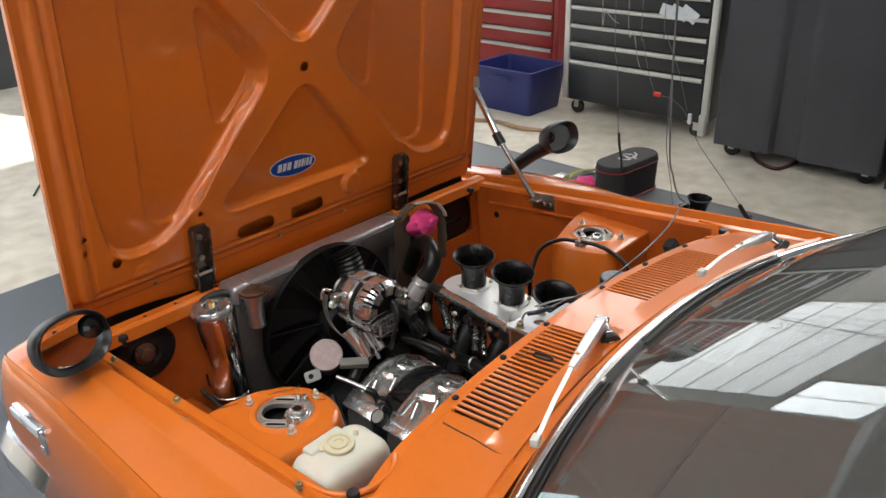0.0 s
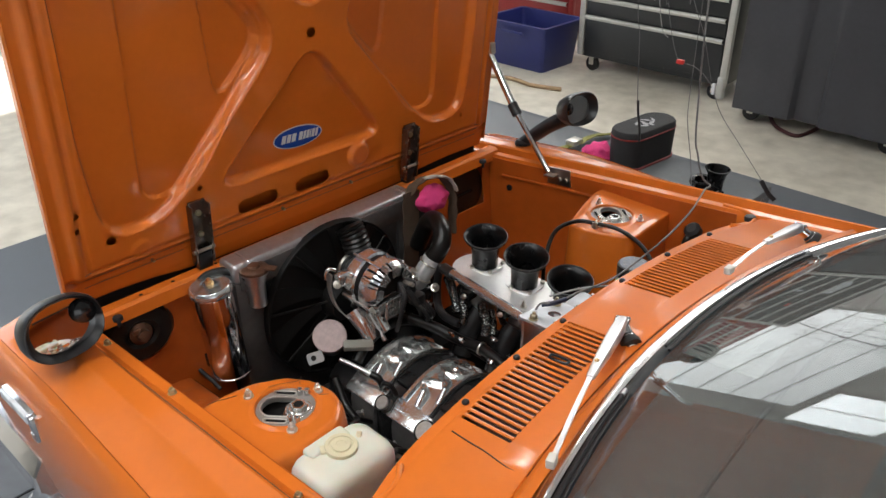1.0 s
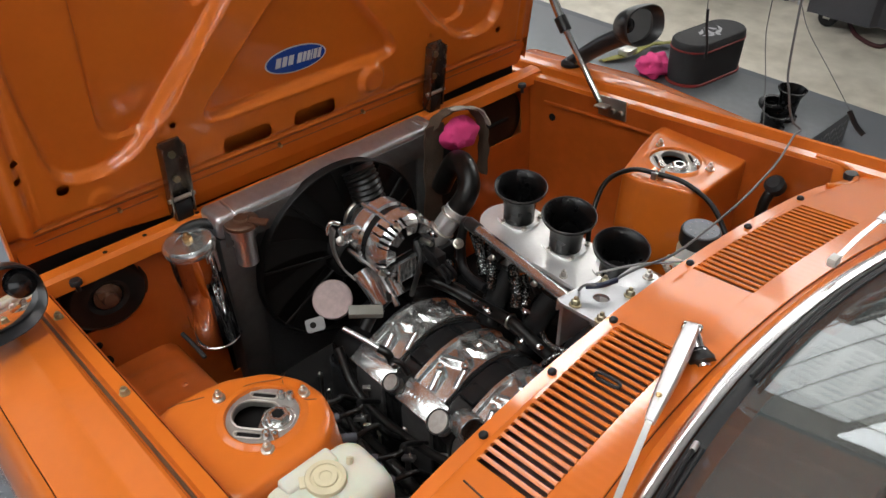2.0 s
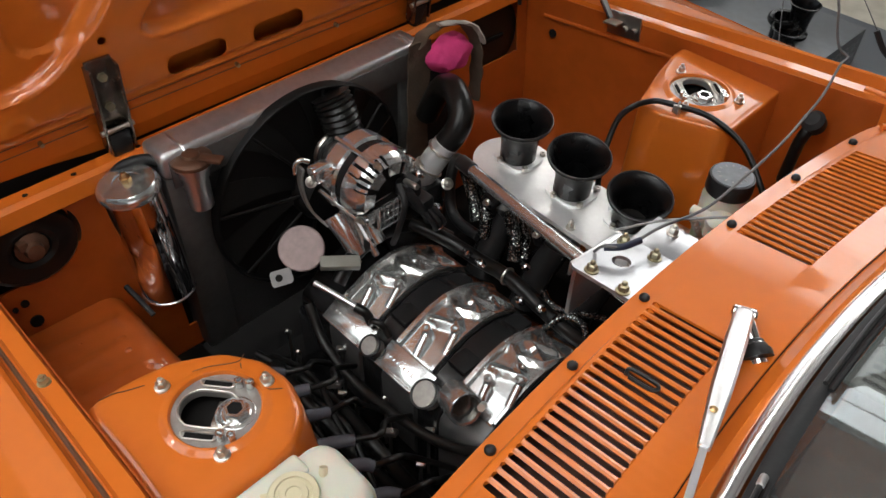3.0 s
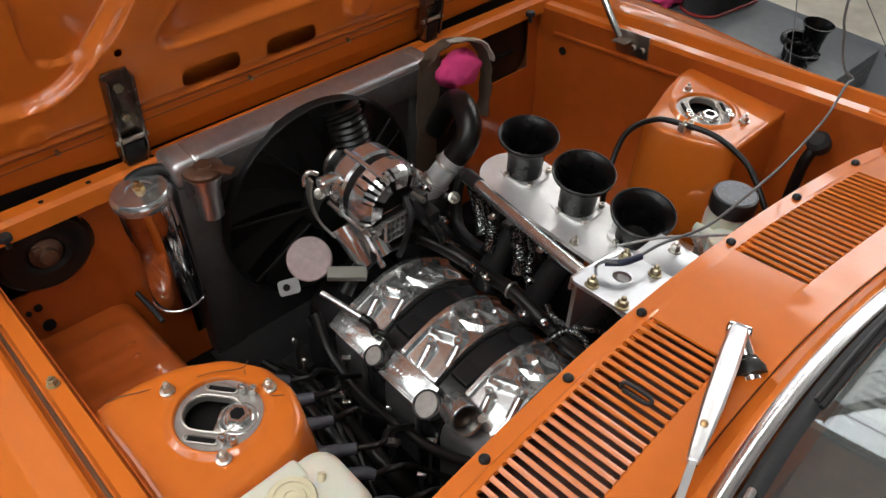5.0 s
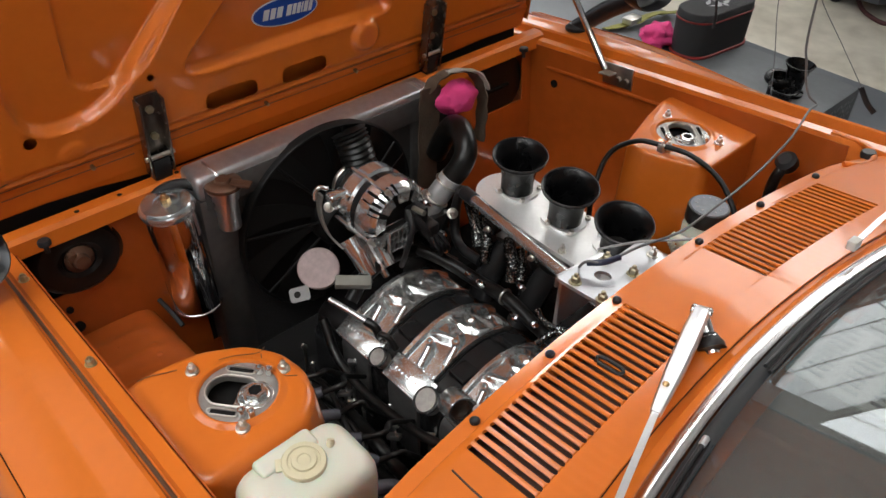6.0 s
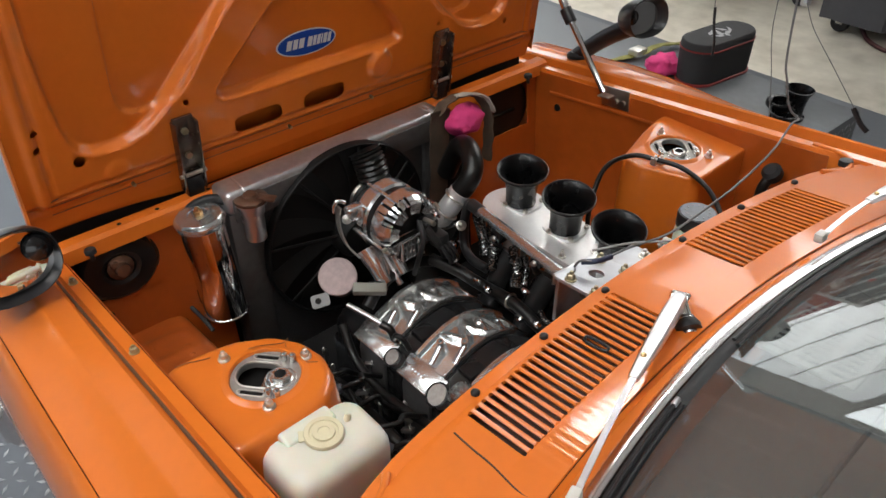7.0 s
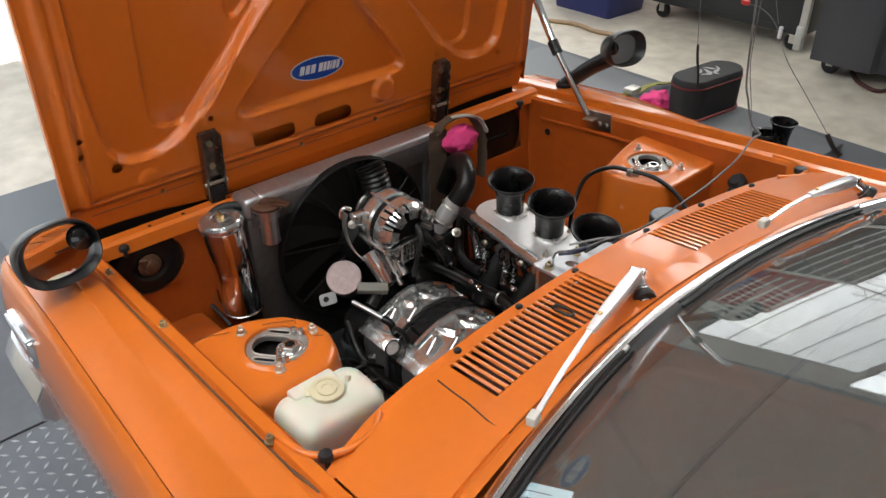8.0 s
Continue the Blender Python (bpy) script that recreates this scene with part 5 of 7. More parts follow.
for n_h, x0 in enumerate((0.305, 0.436, 0.567)):
    house = part("rotor_housing", slab(x0, x0 + 0.081, -0.004, 0.003), DULL_ALLOY, engine, "polished rotor housing")
    part("crown", crown(x0, n_h), POLISHED, house, "polished crown with cast pockets and rims", 24)
    for y, x in ((-0.098, x0 + 0.030), (-0.072, x0 + 0.066)):
        bm = new_bm()
        z = crest(y) + 0.004
        lathe(bm, [(0.0095, -0.008), (0.0075, 0.003), (0.0068, 0.012), (0.0040, 0.012), (0.0038, 0.004)], along((x, y, z), (0, -0.25, 1)), 16)
        part("stud_boss", bm, POLISHED, house)
        hb = new_bm()
        hose(hb, [(x + 0.004, y - 0.006, z + 0.001), (x + 0.012, y - 0.035, crest(y - 0.035) + 0.001)], 0.007, 10, smooth_line=False)
        part("rib", hb, POLISHED, house)
    if n_h < 2:
        # name-plate flange along the foot of the housing, with its ribs and round plug
        ang = math.degrees(math.atan2(0.030, 0.046))
        mfl = Matrix.Translation((x0 + 0.045, -0.156, 0.580)) @ pose(0, 0, 0, ang, 0, 0)
        bm = new_bm()
        box(bm, -0.050, 0.052, -0.024, 0.022, -0.010, 0.006, 0.002, mfl)
        fl = part("flange", bm, POLISHED, house, "flat cast flange")
        for yy in (-0.021, -0.0175):
            part("ridge", box(new_bm(), -0.048, 0.036, yy - 0.0012, yy + 0.0012, 0.005, 0.0085, 0.0006, mfl), POLISHED, fl)
        for k in range(7):
            part("mark", box(new_bm(), -0.036 + 0.0085 * k, -0.031 + 0.0085 * k, -0.004, 0.002, 0.0055, 0.0068, 0.0004, mfl), POLISHED, fl)
        px = 0.062 if n_h == 0 else 0.056
        rr = 0.0155 if n_h == 0 else 0.0205
        part("core_plug", lathe(new_bm(), [(rr, -0.012), (rr, 0.009), (rr - 0.001, 0.0102), (rr * 0.5, 0.0103)], mfl @ Matrix.Translation((px, -0.008, 0.006)) @ pose(0, 0, 0, 4, -5, 0), 28), PLATE_GREY, fl, "round dull plug")
        part("plug_seat", torus(new_bm(), mfl @ Vector((px, -0.008, 0.014)), mfl.to_3x3() @ Vector((0, 0, 1)), rr + 0.001, 0.0022), BLACK_PAINT, fl)
# polished collar at the last housing
col = part("collar", lathe(new_bm(), [(0.0195, -0.030), (0.0255, -0.030), (0.0258, 0.014), (0.0245, 0.016), (0.0208, 0.015), (0.0195, 0.0)], along((0.600, -0.157, 0.612), (0.86, -0.30, 0.42)), 32, False), POLISHED, engine, "polished ring collar")
part("screw", cyl(new_bm(), (0.634, -0.150, 0.640), (0.640, -0.162, 0.652), 0.006, seg=6), STEEL, col)
part("core", cyl(new_bm(), (0.585, -0.152, 0.605), (0.600, -0.157, 0.612), 0.0160), STEEL_DARK, col)
bm = new_bm()
box(bm, 0.19, 0.80, -0.165, 0.115, 0.315, 0.50, 0.02)
part("sump", bm, BLACK_PAINT, engine)
part("bellhousing", cyl(new_bm(), (0.735, -0.03, 0.50), (0.79, -0.03, 0.50), 0.13, 0.115, 32), BLACK_PAINT, engine)
for x, y, z in ((0.25, 0.03, 0.60), (0.25, -0.05, 0.605), (0.245, 0.075, 0.585)):
    hex_bolt(engine, (x, y, z), 0.006)
BRIGHT_CAST = material("bright_outlet_alloy", (0.82, 0.83, 0.83), 0.22, 0.6, vary=0.06, grain=90, bump=0.04)
# water pump and its housing under the alternator
bm = new_bm()
box(bm, 0.215, 0.300, -0.02, 0.11, 0.56, 0.66, 0.015)
box(bm, 0.235, 0.300, 0.05, 0.10, 0.64, 0.705, 0.010)
part("water_pump", bm, BLACK_PAINT, engine, "black water pump housing")
bm = new_bm()
cyl(bm, (0.262, 0.062, 0.690), (0.290, 0.108, 0.772), 0.0225, bevel=0.001, seg=28)
outlet = part("water_outlet", bm, BRIGHT_CAST, engine, "bright alloy water outlet")
for k in (0.45, 0.85):
    p = Vector((0.262, 0.062, 0.690)).lerp(Vector((0.290, 0.108, 0.772)), k)
    part("hose_clamp", torus(new_bm(), p, (0.028, 0.046, 0.082), 0.0235, 0.0022), STEEL, outlet)
hex_bolt(engine, (0.315, 0.088, 0.712), 0.0075, (0.6, -0.3, 0.7))
hex_bolt(engine, (0.308, 0.045, 0.675), 0.006, (0.6, -0.3, 0.7))

# alternator, its rear towards the bulkhead
ALT_ALLOY = material("polished_alternator_alloy", (0.80, 0.80, 0.79), 0.15, 0.88, vary=0.12, grain=70, bump=0.08, bump_scale=90)
alt = thing("alternator", "polished alternator with a slotted end cover on cast brackets", "alternator", (0.26, -0.065, 0.66))
AC = Vector((0.210, -0.045, 0.758))
ma = along(AC, (1, 0.02, -0.02))
part("front_frame", lathe(new_bm(), [(0.030, -0.004), (0.058, 0.0), (0.066, 0.008), (0.0665, 0.034), (0.062, 0.038)], ma, 40), ALT_ALLOY, alt, "polished front frame")
part("stator", lathe(new_bm(), [(0.0615, 0.036), (0.0615, 0.056)], ma, 40), BLACK_PAINT, alt, "dark laminated stator ring")
bm = new_bm()
NS = 144
rows = []
for r, h in ((0.062, 0.054), (0.0665, 0.056), (0.0665, 0.082), (0.063, 0.092), (0.055, 0.100), (0.036, 0.103), (0.024, 0.104), (0.022, 0.098), (0.001, 0.098)):
    rows.append([ma @ Vector((r * math.cos(2 * math.pi * k / NS), r * math.sin(2 * math.pi * k / NS), h)) for k in range(NS)])
vs = [[bm.verts.new(p) for p in row] for row in rows]
for i in range(len(vs) - 1):
    for k in range(NS):
        if (i in (2, 3) and k % 4 in (1, 2) and k % 36 < 26) or (i == 1 and k % 6 in (1, 2) and 6 < k % 36 < 20) or (i == 4 and k % 18 in (3, 4, 5, 6, 7)) or i >= 5:
            continue
        bm.faces.new((vs[i][k], vs[i][(k + 1) % NS], vs[i + 1][(k + 1) % NS], vs[i + 1][k]))
part("rear_cover", thicken(bm, 0.003), ALT_ALLOY, alt, "polished slotted rear cover", 35)
part("winding", lathe(new_bm(), [(0.056, 0.040), (0.058, 0.080), (0.050, 0.092), (0.02, 0.092)], ma, 32), DARK, alt)
for a in (20, 110, 200, 290):
    c, s = math.cos(radians(a)), math.sin(radians(a))
    part("through_bolt", cyl(new_bm(), ma @ Vector((0.067 * c, 0.067 * s, 0.0)), ma @ Vector((0.067 * c, 0.067 * s, 0.094)), 0.0040, seg=10), ALT_ALLOY, alt)
    hex_bolt(alt, ma @ Vector((0.067 * c, 0.067 * s, 0.093)), 0.0042, (1, 0, 0))
# ribbed regulator block and terminal on the rear cover
for k in range(6):
    part("fin", box(new_bm(), 0.313, 0.322, -0.0765 + 0.0092 * k, -0.0740 + 0.0092 * k, 0.701, 0.745, 0.0008), ALT_ALLOY, alt)
for k in range(4):
    part("fin", box(new_bm(), 0.313, 0.3215, -0.0765, -0.0280, 0.702 + 0.0135 * k, 0.7042 + 0.0135 * k, 0.0008), ALT_ALLOY, alt)
part("regulator", box(new_bm(), 0.296, 0.314, -0.077, -0.027, 0.700, 0.746, 0.004), DARK, alt, "dark regulator under a bright grid")
part("end_shell", box(new_bm(), 0.268, 0.304, -0.080, -0.024, 0.690, 0.752, 0.010, None, 3), ALT_ALLOY, alt)
part("terminal_block", box(new_bm(), 0.302, 0.332, -0.030, 0.004, 0.728, 0.772, 0.006), BLACK_PLASTIC, alt, "black terminal block")
part("plug", box(new_bm(), 0.318, 0.350, -0.012, 0.014, 0.712, 0.742, 0.004), BLACK_PLASTIC, alt, "black wiring plug")
for k in range(3):
    part("lead", hose(new_bm(), [(0.345, -0.008 + 0.009 * k, 0.722), (0.362, 0.0 + 0.010 * k, 0.700), (0.352, 0.016 + 0.008 * k, 0.672), (0.33, 0.03, 0.652)], 0.0042, 10), BLACK_RUBBER, alt)
part("terminal", cyl(new_bm(), (0.318, -0.02, 0.772), (0.346, -0.02, 0.776), 0.005, seg=10), STEEL, alt)
part("lead", hose(new_bm(), [(0.330, -0.028, 0.765), (0.345, -0.015, 0.735), (0.335, 0.01, 0.695), (0.32, 0.03, 0.66)], 0.0075), BLACK_RUBBER, alt)
part("lead", hose(new_bm(), [(0.325, -0.040, 0.78), (0.35, -0.05, 0.76), (0.345, -0.06, 0.71), (0.32, -0.05, 0.66)], 0.005), BLACK_RUBBER, alt)
part("pulley", lathe(new_bm(), [(0.015, -0.05), (0.034, -0.05), (0.034, -0.045), (0.028, -0.036), (0.034, -0.027), (0.034, -0.022), (0.015, -0.02), (0.015, 0.0)], ma, 28), STEEL, alt)
bm = new_bm()
rows = []
for x, y, z in glide([(0.214, -0.140, 0.800), (0.212, -0.144, 0.775), (0.216, -0.143, 0.745), (0.228, -0.138, 0.718), (0.246, -0.128, 0.698)], 5):
    rows.append([(x - 0.007, y + 0.004, z), (x - 0.007, y, z), (x + 0.007, y - 0.002, z), (x + 0.007, y + 0.002, z)])
ends = sweep(bm, rows, True)
bm.faces.new(ends[0]), bm.faces.new(ends[-1])
part("adjusting_strap", bm, PLATE_GREY, alt, "bent flat alloy adjusting strap")
hex_bolt(alt, (0.228, -0.134, 0.778), 0.0065, (0.5, -0.6, 0.6))
part("strap_hook", hose(new_bm(), [(0.216, -0.126, 0.806), (0.211, -0.138, 0.812), (0.208, -0.146, 0.804), (0.209, -0.148, 0.790)], 0.0042, 10, 6), ALT_ALLOY, alt)
part("ear", box(new_bm(), 0.212, 0.236, -0.132, -0.096, 0.770, 0.800, 0.006, None, 3), ALT_ALLOY, alt)
for a in (150, 175, 205, 235):
    c, s_ = math.cos(radians(a)), math.sin(radians(a))
    part("rib", cyl(new_bm(), ma @ Vector((0.066 * c, 0.066 * s_, 0.006)), ma @ Vector((0.068 * c, 0.068 * s_, 0.034)), 0.0045, seg=8), ALT_ALLOY, alt)
part("foot_rib", hose(new_bm(), [(0.250, -0.112, 0.692), (0.276, -0.108, 0.664), (0.298, -0.105, 0.634)], 0.006, 8, 4), ALT_ALLOY, alt)
part("foot_rib", hose(new_bm(), [(0.262, -0.078, 0.692), (0.286, -0.076, 0.664), (0.306, -0.074, 0.638)], 0.006, 8, 4), ALT_ALLOY, alt)
bm = new_bm()
hose(bm, [(0.238, -0.100, 0.700), (0.262, -0.098, 0.675), (0.285, -0.095, 0.642)], 0.020, 14, 5, radii=(0.024, 0.017))
hose(bm, [(0.262, -0.060, 0.695), (0.300, -0.060, 0.655)], 0.012, 10, smooth_line=False)
part("mount_foot", bm, ALT_ALLOY, alt, "cast mounting foot")
for x, y, z, r in ((0.300, 0.004, 0.735, 0.010), (0.306, 0.012, 0.760, 0.008), (0.296, 0.018, 0.715, 0.009), (0.290, -0.008, 0.700, 0.008)):
    part("terminal_nut", lathe(new_bm(), [(r, -0.006), (r, 0.006), (r * 0.7, 0.008), (r * 0.5, 0.008), (r * 0.5, 0.016), (r * 0.3, 0.017)], along((x, y, z), (1, 0.3, 0.3)), 6), CHROME, alt)
    part("lug", box(new_bm(), x - 0.020, x - 0.002, y - r, y + r, z - r, z + r, 0.003), ALT_ALLOY, alt)
alt.location.y += 0.011
part("drive_belt", torus(new_bm(), AC + Vector((-0.036, 0, 0)), (1, 0, 0), 0.033, 0.005), BLACK_RUBBER, alt)

# round cover with its tab beside the alternator
dn = Vector((0.52, -0.42, 0.74)).normalized()
DC = Vector((0.232, -0.158, 0.662))
cap = thing("sensor_cover", "round dull pinkish alloy cover on a black sensor body", "cover", DC)
PINKISH = material("anodised_alloy", (0.24, 0.18, 0.175), 0.45, 0.4, vary=0.25, grain=90, bump=0.1)
part("disc", lathe(new_bm(), [(0.034, -0.007), (0.0375, -0.005), (0.0378, 0.003), (0.0360, 0.005), (0.001, 0.0052)], along(DC, dn), 48), PINKISH, cap, "scratched round cover")
part("body", lathe(new_bm(), [(0.030, -0.07), (0.033, -0.05), (0.033, -0.007)], along(DC, dn), 24), BLACK_PLASTIC, cap)
for a in (60, 180, 300):
    p = along(DC, dn) @ Vector((0.030 * math.cos(radians(a)), 0.030 * math.sin(radians(a)), 0.005))
    part("screw", cyl(new_bm(), p, p + dn * 0.0008, 0.0026, seg=10), PINKISH, cap)
mt = along((0.238, -0.205, 0.632), (0.45, -0.5, 0.74)) @ pose(0, 0, 0, 0, 0, 20)
part("tab", prism(new_bm(), rounded(-0.018, 0.018, -0.013, 0.013, 0.006), 0.003, mt), DULL_ALLOY, cap, "alloy tab with a bolt hole")
part("tab_hole", cyl(new_bm(), mt @ Vector((-0.004, 0, 0.003)), mt @ Vector((-0.004, 0, 0.0036)), 0.006), DARK, cap)
bm = new_bm()
box(bm, -0.032, 0.032, -0.0105, 0.0105, -0.008, 0.008, 0.002, Matrix.Translation((0.290, -0.126, 0.650)) @ pose(0, 0, 0, 20, 6, 55))
GREY_PLUG = material("grey_plastic_plug", (0.23, 0.23, 0.20), 0.5, vary=0.08)
solid("wiring_plug", bm, GREY_PLUG, "pale grey wiring connector beside the alternator", "connector", (0.288, -0.128, 0.648))
stick = thing("breather_pipe", "thin alloy breather pipe with a black elbow", "pipe", (0.33, -0.165, 0.61))
part("pipe", hose(new_bm(), [(0.290, -0.178, 0.640), (0.335, -0.165, 0.634), (0.372, -0.155, 0.628)], 0.0052), BRUSHED, stick)
part("elbow", hose(new_bm(), [(0.365, -0.157, 0.629), (0.382, -0.151, 0.624), (0.390, -0.148, 0.606)], 0.0080), LEAD_BLACK, stick)

# intake: plate, throttle bodies, trumpets
intake = thing("intake_manifold", "alloy intake plate with three black trumpets over throttle bodies", "intake manifold", (0.50, 0.155, 0.60))
MILLED = material("milled_aluminium", (0.88, 0.885, 0.88), 0.30, 0.55, vary=0.05, grain=140, bump=0.02, bump_scale=400)
outline = []
for k in range(25):
    a = radians(90 + 180 * k / 24)
    outline.append((0.380 + 0.064 * math.cos(a), 0.171 + 0.064 * math.sin(a)))
for k in range(25):
    a = radians(-90 + 180 * k / 24)
    outline.append((0.640 + 0.060 * math.cos(a), 0.170 + 0.060 * math.sin(a)))
mp = Matrix.Translation((0.5, 0, 0.744)) @ pose(0, 0, 0, 0, 1.8, 0) @ Matrix.Translation((-0.5, 0, 0))
part("base_plate", prism(new_bm(), outline, 0.008, mp, 0.0015), MILLED, intake, "milled oval alloy plate")
TRUMPETS = (((0.382, 0.184, 0.757), (0.389, 0.177, 0.838)), ((0.497, 0.184, 0.753), (0.506, 0.176, 0.832)), ((0.604, 0.196, 0.750), (0.613, 0.189, 0.812)))
for b, t in TRUMPETS:
    b, t = Vector(b), Vector(t)
    L = (t - b).length
    bm = new_bm()
    prof = [(0.0275, 0.0), (0.0280, 0.35 * L), (0.0300, 0.62 * L), (0.0350, 0.84 * L), (0.0420, 0.955 * L), (0.0465, L), (0.0480, L + 0.0005), (0.0488, L - 0.002), (0.0482, L - 0.0045), (0.0450, L - 0.0035), (0.0405, 0.90 * L), (0.0330, 0.72 * L), (0.0300, 0.40 * L), (0.0296, 0.0)]
    inner = prof[:6]
    lathe(bm, prof, along(b, t - b), 56, False)
    tr = part("trumpet", bm, TRUMPET_BLACK, intake, "flared black intake trumpet")
    part("rim", torus(new_bm(), t + (t - b).normalized() * 0.0005, t - b, 0.0482, 0.0016, 56, 8), BLACK_PLASTIC, tr, "rolled glossy rim")
    part("bore", lathe(new_bm(), [(0.0275, -0.05), (0.0275, 0.0)], along(b, t - b), 32), DARK, tr)
    bm = new_bm()
    turn = [radians(d) for d in range(0, 360, 10)]
    fo = [(b.x + 0.038 * math.copysign(abs(math.cos(a)) ** 0.6, math.cos(a)), b.y + 0.033 * math.copysign(abs(math.sin(a)) ** 0.6, math.sin(a))) for a in turn]
    fi = [(b.x + 0.029 * math.cos(a), b.y + 0.029 * math.sin(a)) for a in turn]
    sweep(bm, [[(x, y, b.z + h) for x, y in ring] for ring, h in ((fi, -0.004), (fi, 0.0035), (fo, 0.0035), (fo, -0.004), (fi, -0.004))], True)
    part("base_flange", bm, MILLED, tr, "alloy trumpet flange")
    for dx, dy in ((0.034, -0.022), (-0.010, -0.033), (-0.034, 0.022), (0.028, 0.030)):
        p = b + Vector((dx, dy, 0.003))
        part("screw", lathe(new_bm(), [(0.005, 0), (0.005, 0.006), (0.0028, 0.0062), (0.0026, 0.003)], Matrix.Translation(p), 12), STEEL, tr)
    bm = new_bm()
    lathe(bm, [(0.031, 0.0), (0.034, -0.02), (0.034, -0.06), (0.030, -0.10)], Matrix.Translation(b - Vector((0, 0, 0.010))), 28)
    box(bm, b.x - 0.045, b.x + 0.045, b.y - 0.042, b.y + 0.03, b.z - 0.072, b.z - 0.020, 0.006)
    part("throttle_body", bm, CAST, tr, "cast throttle body")
for x, y in ((0.345, 0.20), (0.455, 0.206), (0.565, 0.204), (0.55, 0.118), (0.66, 0.125)):
    hex_bolt(intake, (x, y, 0.7535 - 0.0314 * (x - 0.5)), 0.0052)
part("tall_nut", lathe(new_bm(), [(0.007, 0), (0.007, 0.016), (0.004, 0.017)], Matrix.Translation((0.566, 0.200, 0.750)), 6), BRUSHED, intake)
RAIL0, RAIL1 = Vector((0.372, 0.083, 0.777)), Vector((0.716, 0.034, 0.783))
rail = part("fuel_rail", cyl(new_bm(), RAIL0, RAIL1, 0.0105, bevel=0.001), DULL_RAIL, intake, "dull steel fuel rail")
d = (RAIL1 - RAIL0).normalized()
part("end_fitting", cyl(new_bm(), RAIL0 - d * 0.030, RAIL0 + d * 0.004, 0.0125, seg=12, bevel=0.002), BLACK_PLASTIC, rail)
part("fuel_hose", hose(new_bm(), [RAIL0 - d * 0.026, (0.322, 0.100, 0.760), (0.306, 0.105, 0.710), (0.318, 0.095, 0.662), (0.35, 0.085, 0.650), (0.40, 0.08, 0.655)], 0.0095), BLACK_RUBBER, rail)
# braided lines and studded runners below the rail
BRAID = material("braided_steel", (0.10, 0.10, 0.10), 0.25, 0.8, vary=0.6, grain=420, bump=0.2, bump_scale=520, stain=90)
n, l = BRAID.node_tree.nodes, BRAID.node_tree.links
cells = n.new("ShaderNodeTexVoronoi")
cells.inputs["Scale"].default_value = 300
l.new(n["Texture Coordinate"].outputs["Object"], cells.inputs["Vector"])
ramp = n.new("ShaderNodeValToRGB")
ramp.color_ramp.elements[0].position, ramp.color_ramp.elements[1].position = 0.30, 0.42
ramp.color_ramp.elements[0].color, ramp.color_ramp.elements[1].color = (0.50, 0.50, 0.48, 1), (0.012, 0.012, 0.012, 1)
l.new(cells.outputs["Distance"], ramp.inputs["Fac"]), l.new(ramp.outputs["Color"], n["Principled BSDF"].inputs["Base Color"])


def braided(bm, points, r, steps=10, seg=16):
    """A tube with the raised weave of braided steel."""
    path = glide(points, steps)
    rings, side = [], None
    for i, p in enumerate(path):
        d = (path[min(i + 1, len(path) - 1)] - path[max(i - 1, 0)]).normalized()
        side = d.orthogonal() if side is None else side - d * side.dot(d)
        side.normalize()
        up = d.cross(side)
        rings.append([bm.verts.new(p + r * (1.0 if (i + k) % 2 else 0.92) * (math.cos(2 * math.pi * k / seg) * side + math.sin(2 * math.pi * k / seg) * up)) for k in range(seg)])
    for a, b in zip(rings, rings[1:]):
        for k in range(seg):
            bm.faces.new((a[k], a[(k + 1) % seg], b[(k + 1) % seg], b[k]))
    bm.faces.new(rings[0]), bm.faces.new(rings[-1])
    return bm


for pts, r in (([(0.318, 0.128, 0.722), (0.345, 0.112, 0.716), (0.372, 0.096, 0.702), (0.392, 0.082, 0.682)], 0.0115),
               ([(0.352, 0.136, 0.706), (0.380, 0.112, 0.706), (0.402, 0.094, 0.690), (0.412, 0.080, 0.660)], 0.0105),
               ([(0.440, 0.110, 0.712), (0.462, 0.090, 0.710), (0.482, 0.076, 0.700), (0.492, 0.064, 0.676)], 0.0115),
               ([(0.462, 0.116, 0.698), (0.486, 0.094, 0.694), (0.500, 0.078, 0.676)], 0.0095),
               ([(0.560, 0.060, 0.660), (0.580, 0.052, 0.656), (0.606, 0.056, 0.654), (0.634, 0.078, 0.652), (0.650, 0.100, 0.640)], 0.0055)):
    part("braided_line", braided(new_bm(), pts, r, int(26 / len(pts)) + 2), BRAID, intake, "braided steel line", 20)
for x in (0.405, 0.510, 0.600):
    rod = part("linkage_lug", box(new_bm(), x - 0.012, x + 0.012, 0.092, 0.122, 0.716, 0.738, 0.003), BLACK_PAINT, intake)
    part("nut", lathe(new_bm(), [(0.006, 0), (0.006, 0.006), (0.003, 0.007), (0.003, 0.014)], along((x, 0.092, 0.726), (0.1, -1, 0.5)), 6), STEEL, rod)
for k, (x, y, z) in enumerate(((0.330, 0.052, 0.690), (0.352, 0.036, 0.672), (0.425, 0.030, 0.664), (0.545, 0.022, 0.655), (0.580, 0.030, 0.660), (0.455, 0.030, 0.664), (0.512, 0.070, 0.672))):
    part("clamp_screw", lathe(new_bm(), [(0.0065, -0.004), (0.0065, 0.004), (0.004, 0.006), (0.0035, 0.012)], along((x, y, z), (math.sin(k * 2.0), -0.5, 0.8)), 8), CHROME, intake)
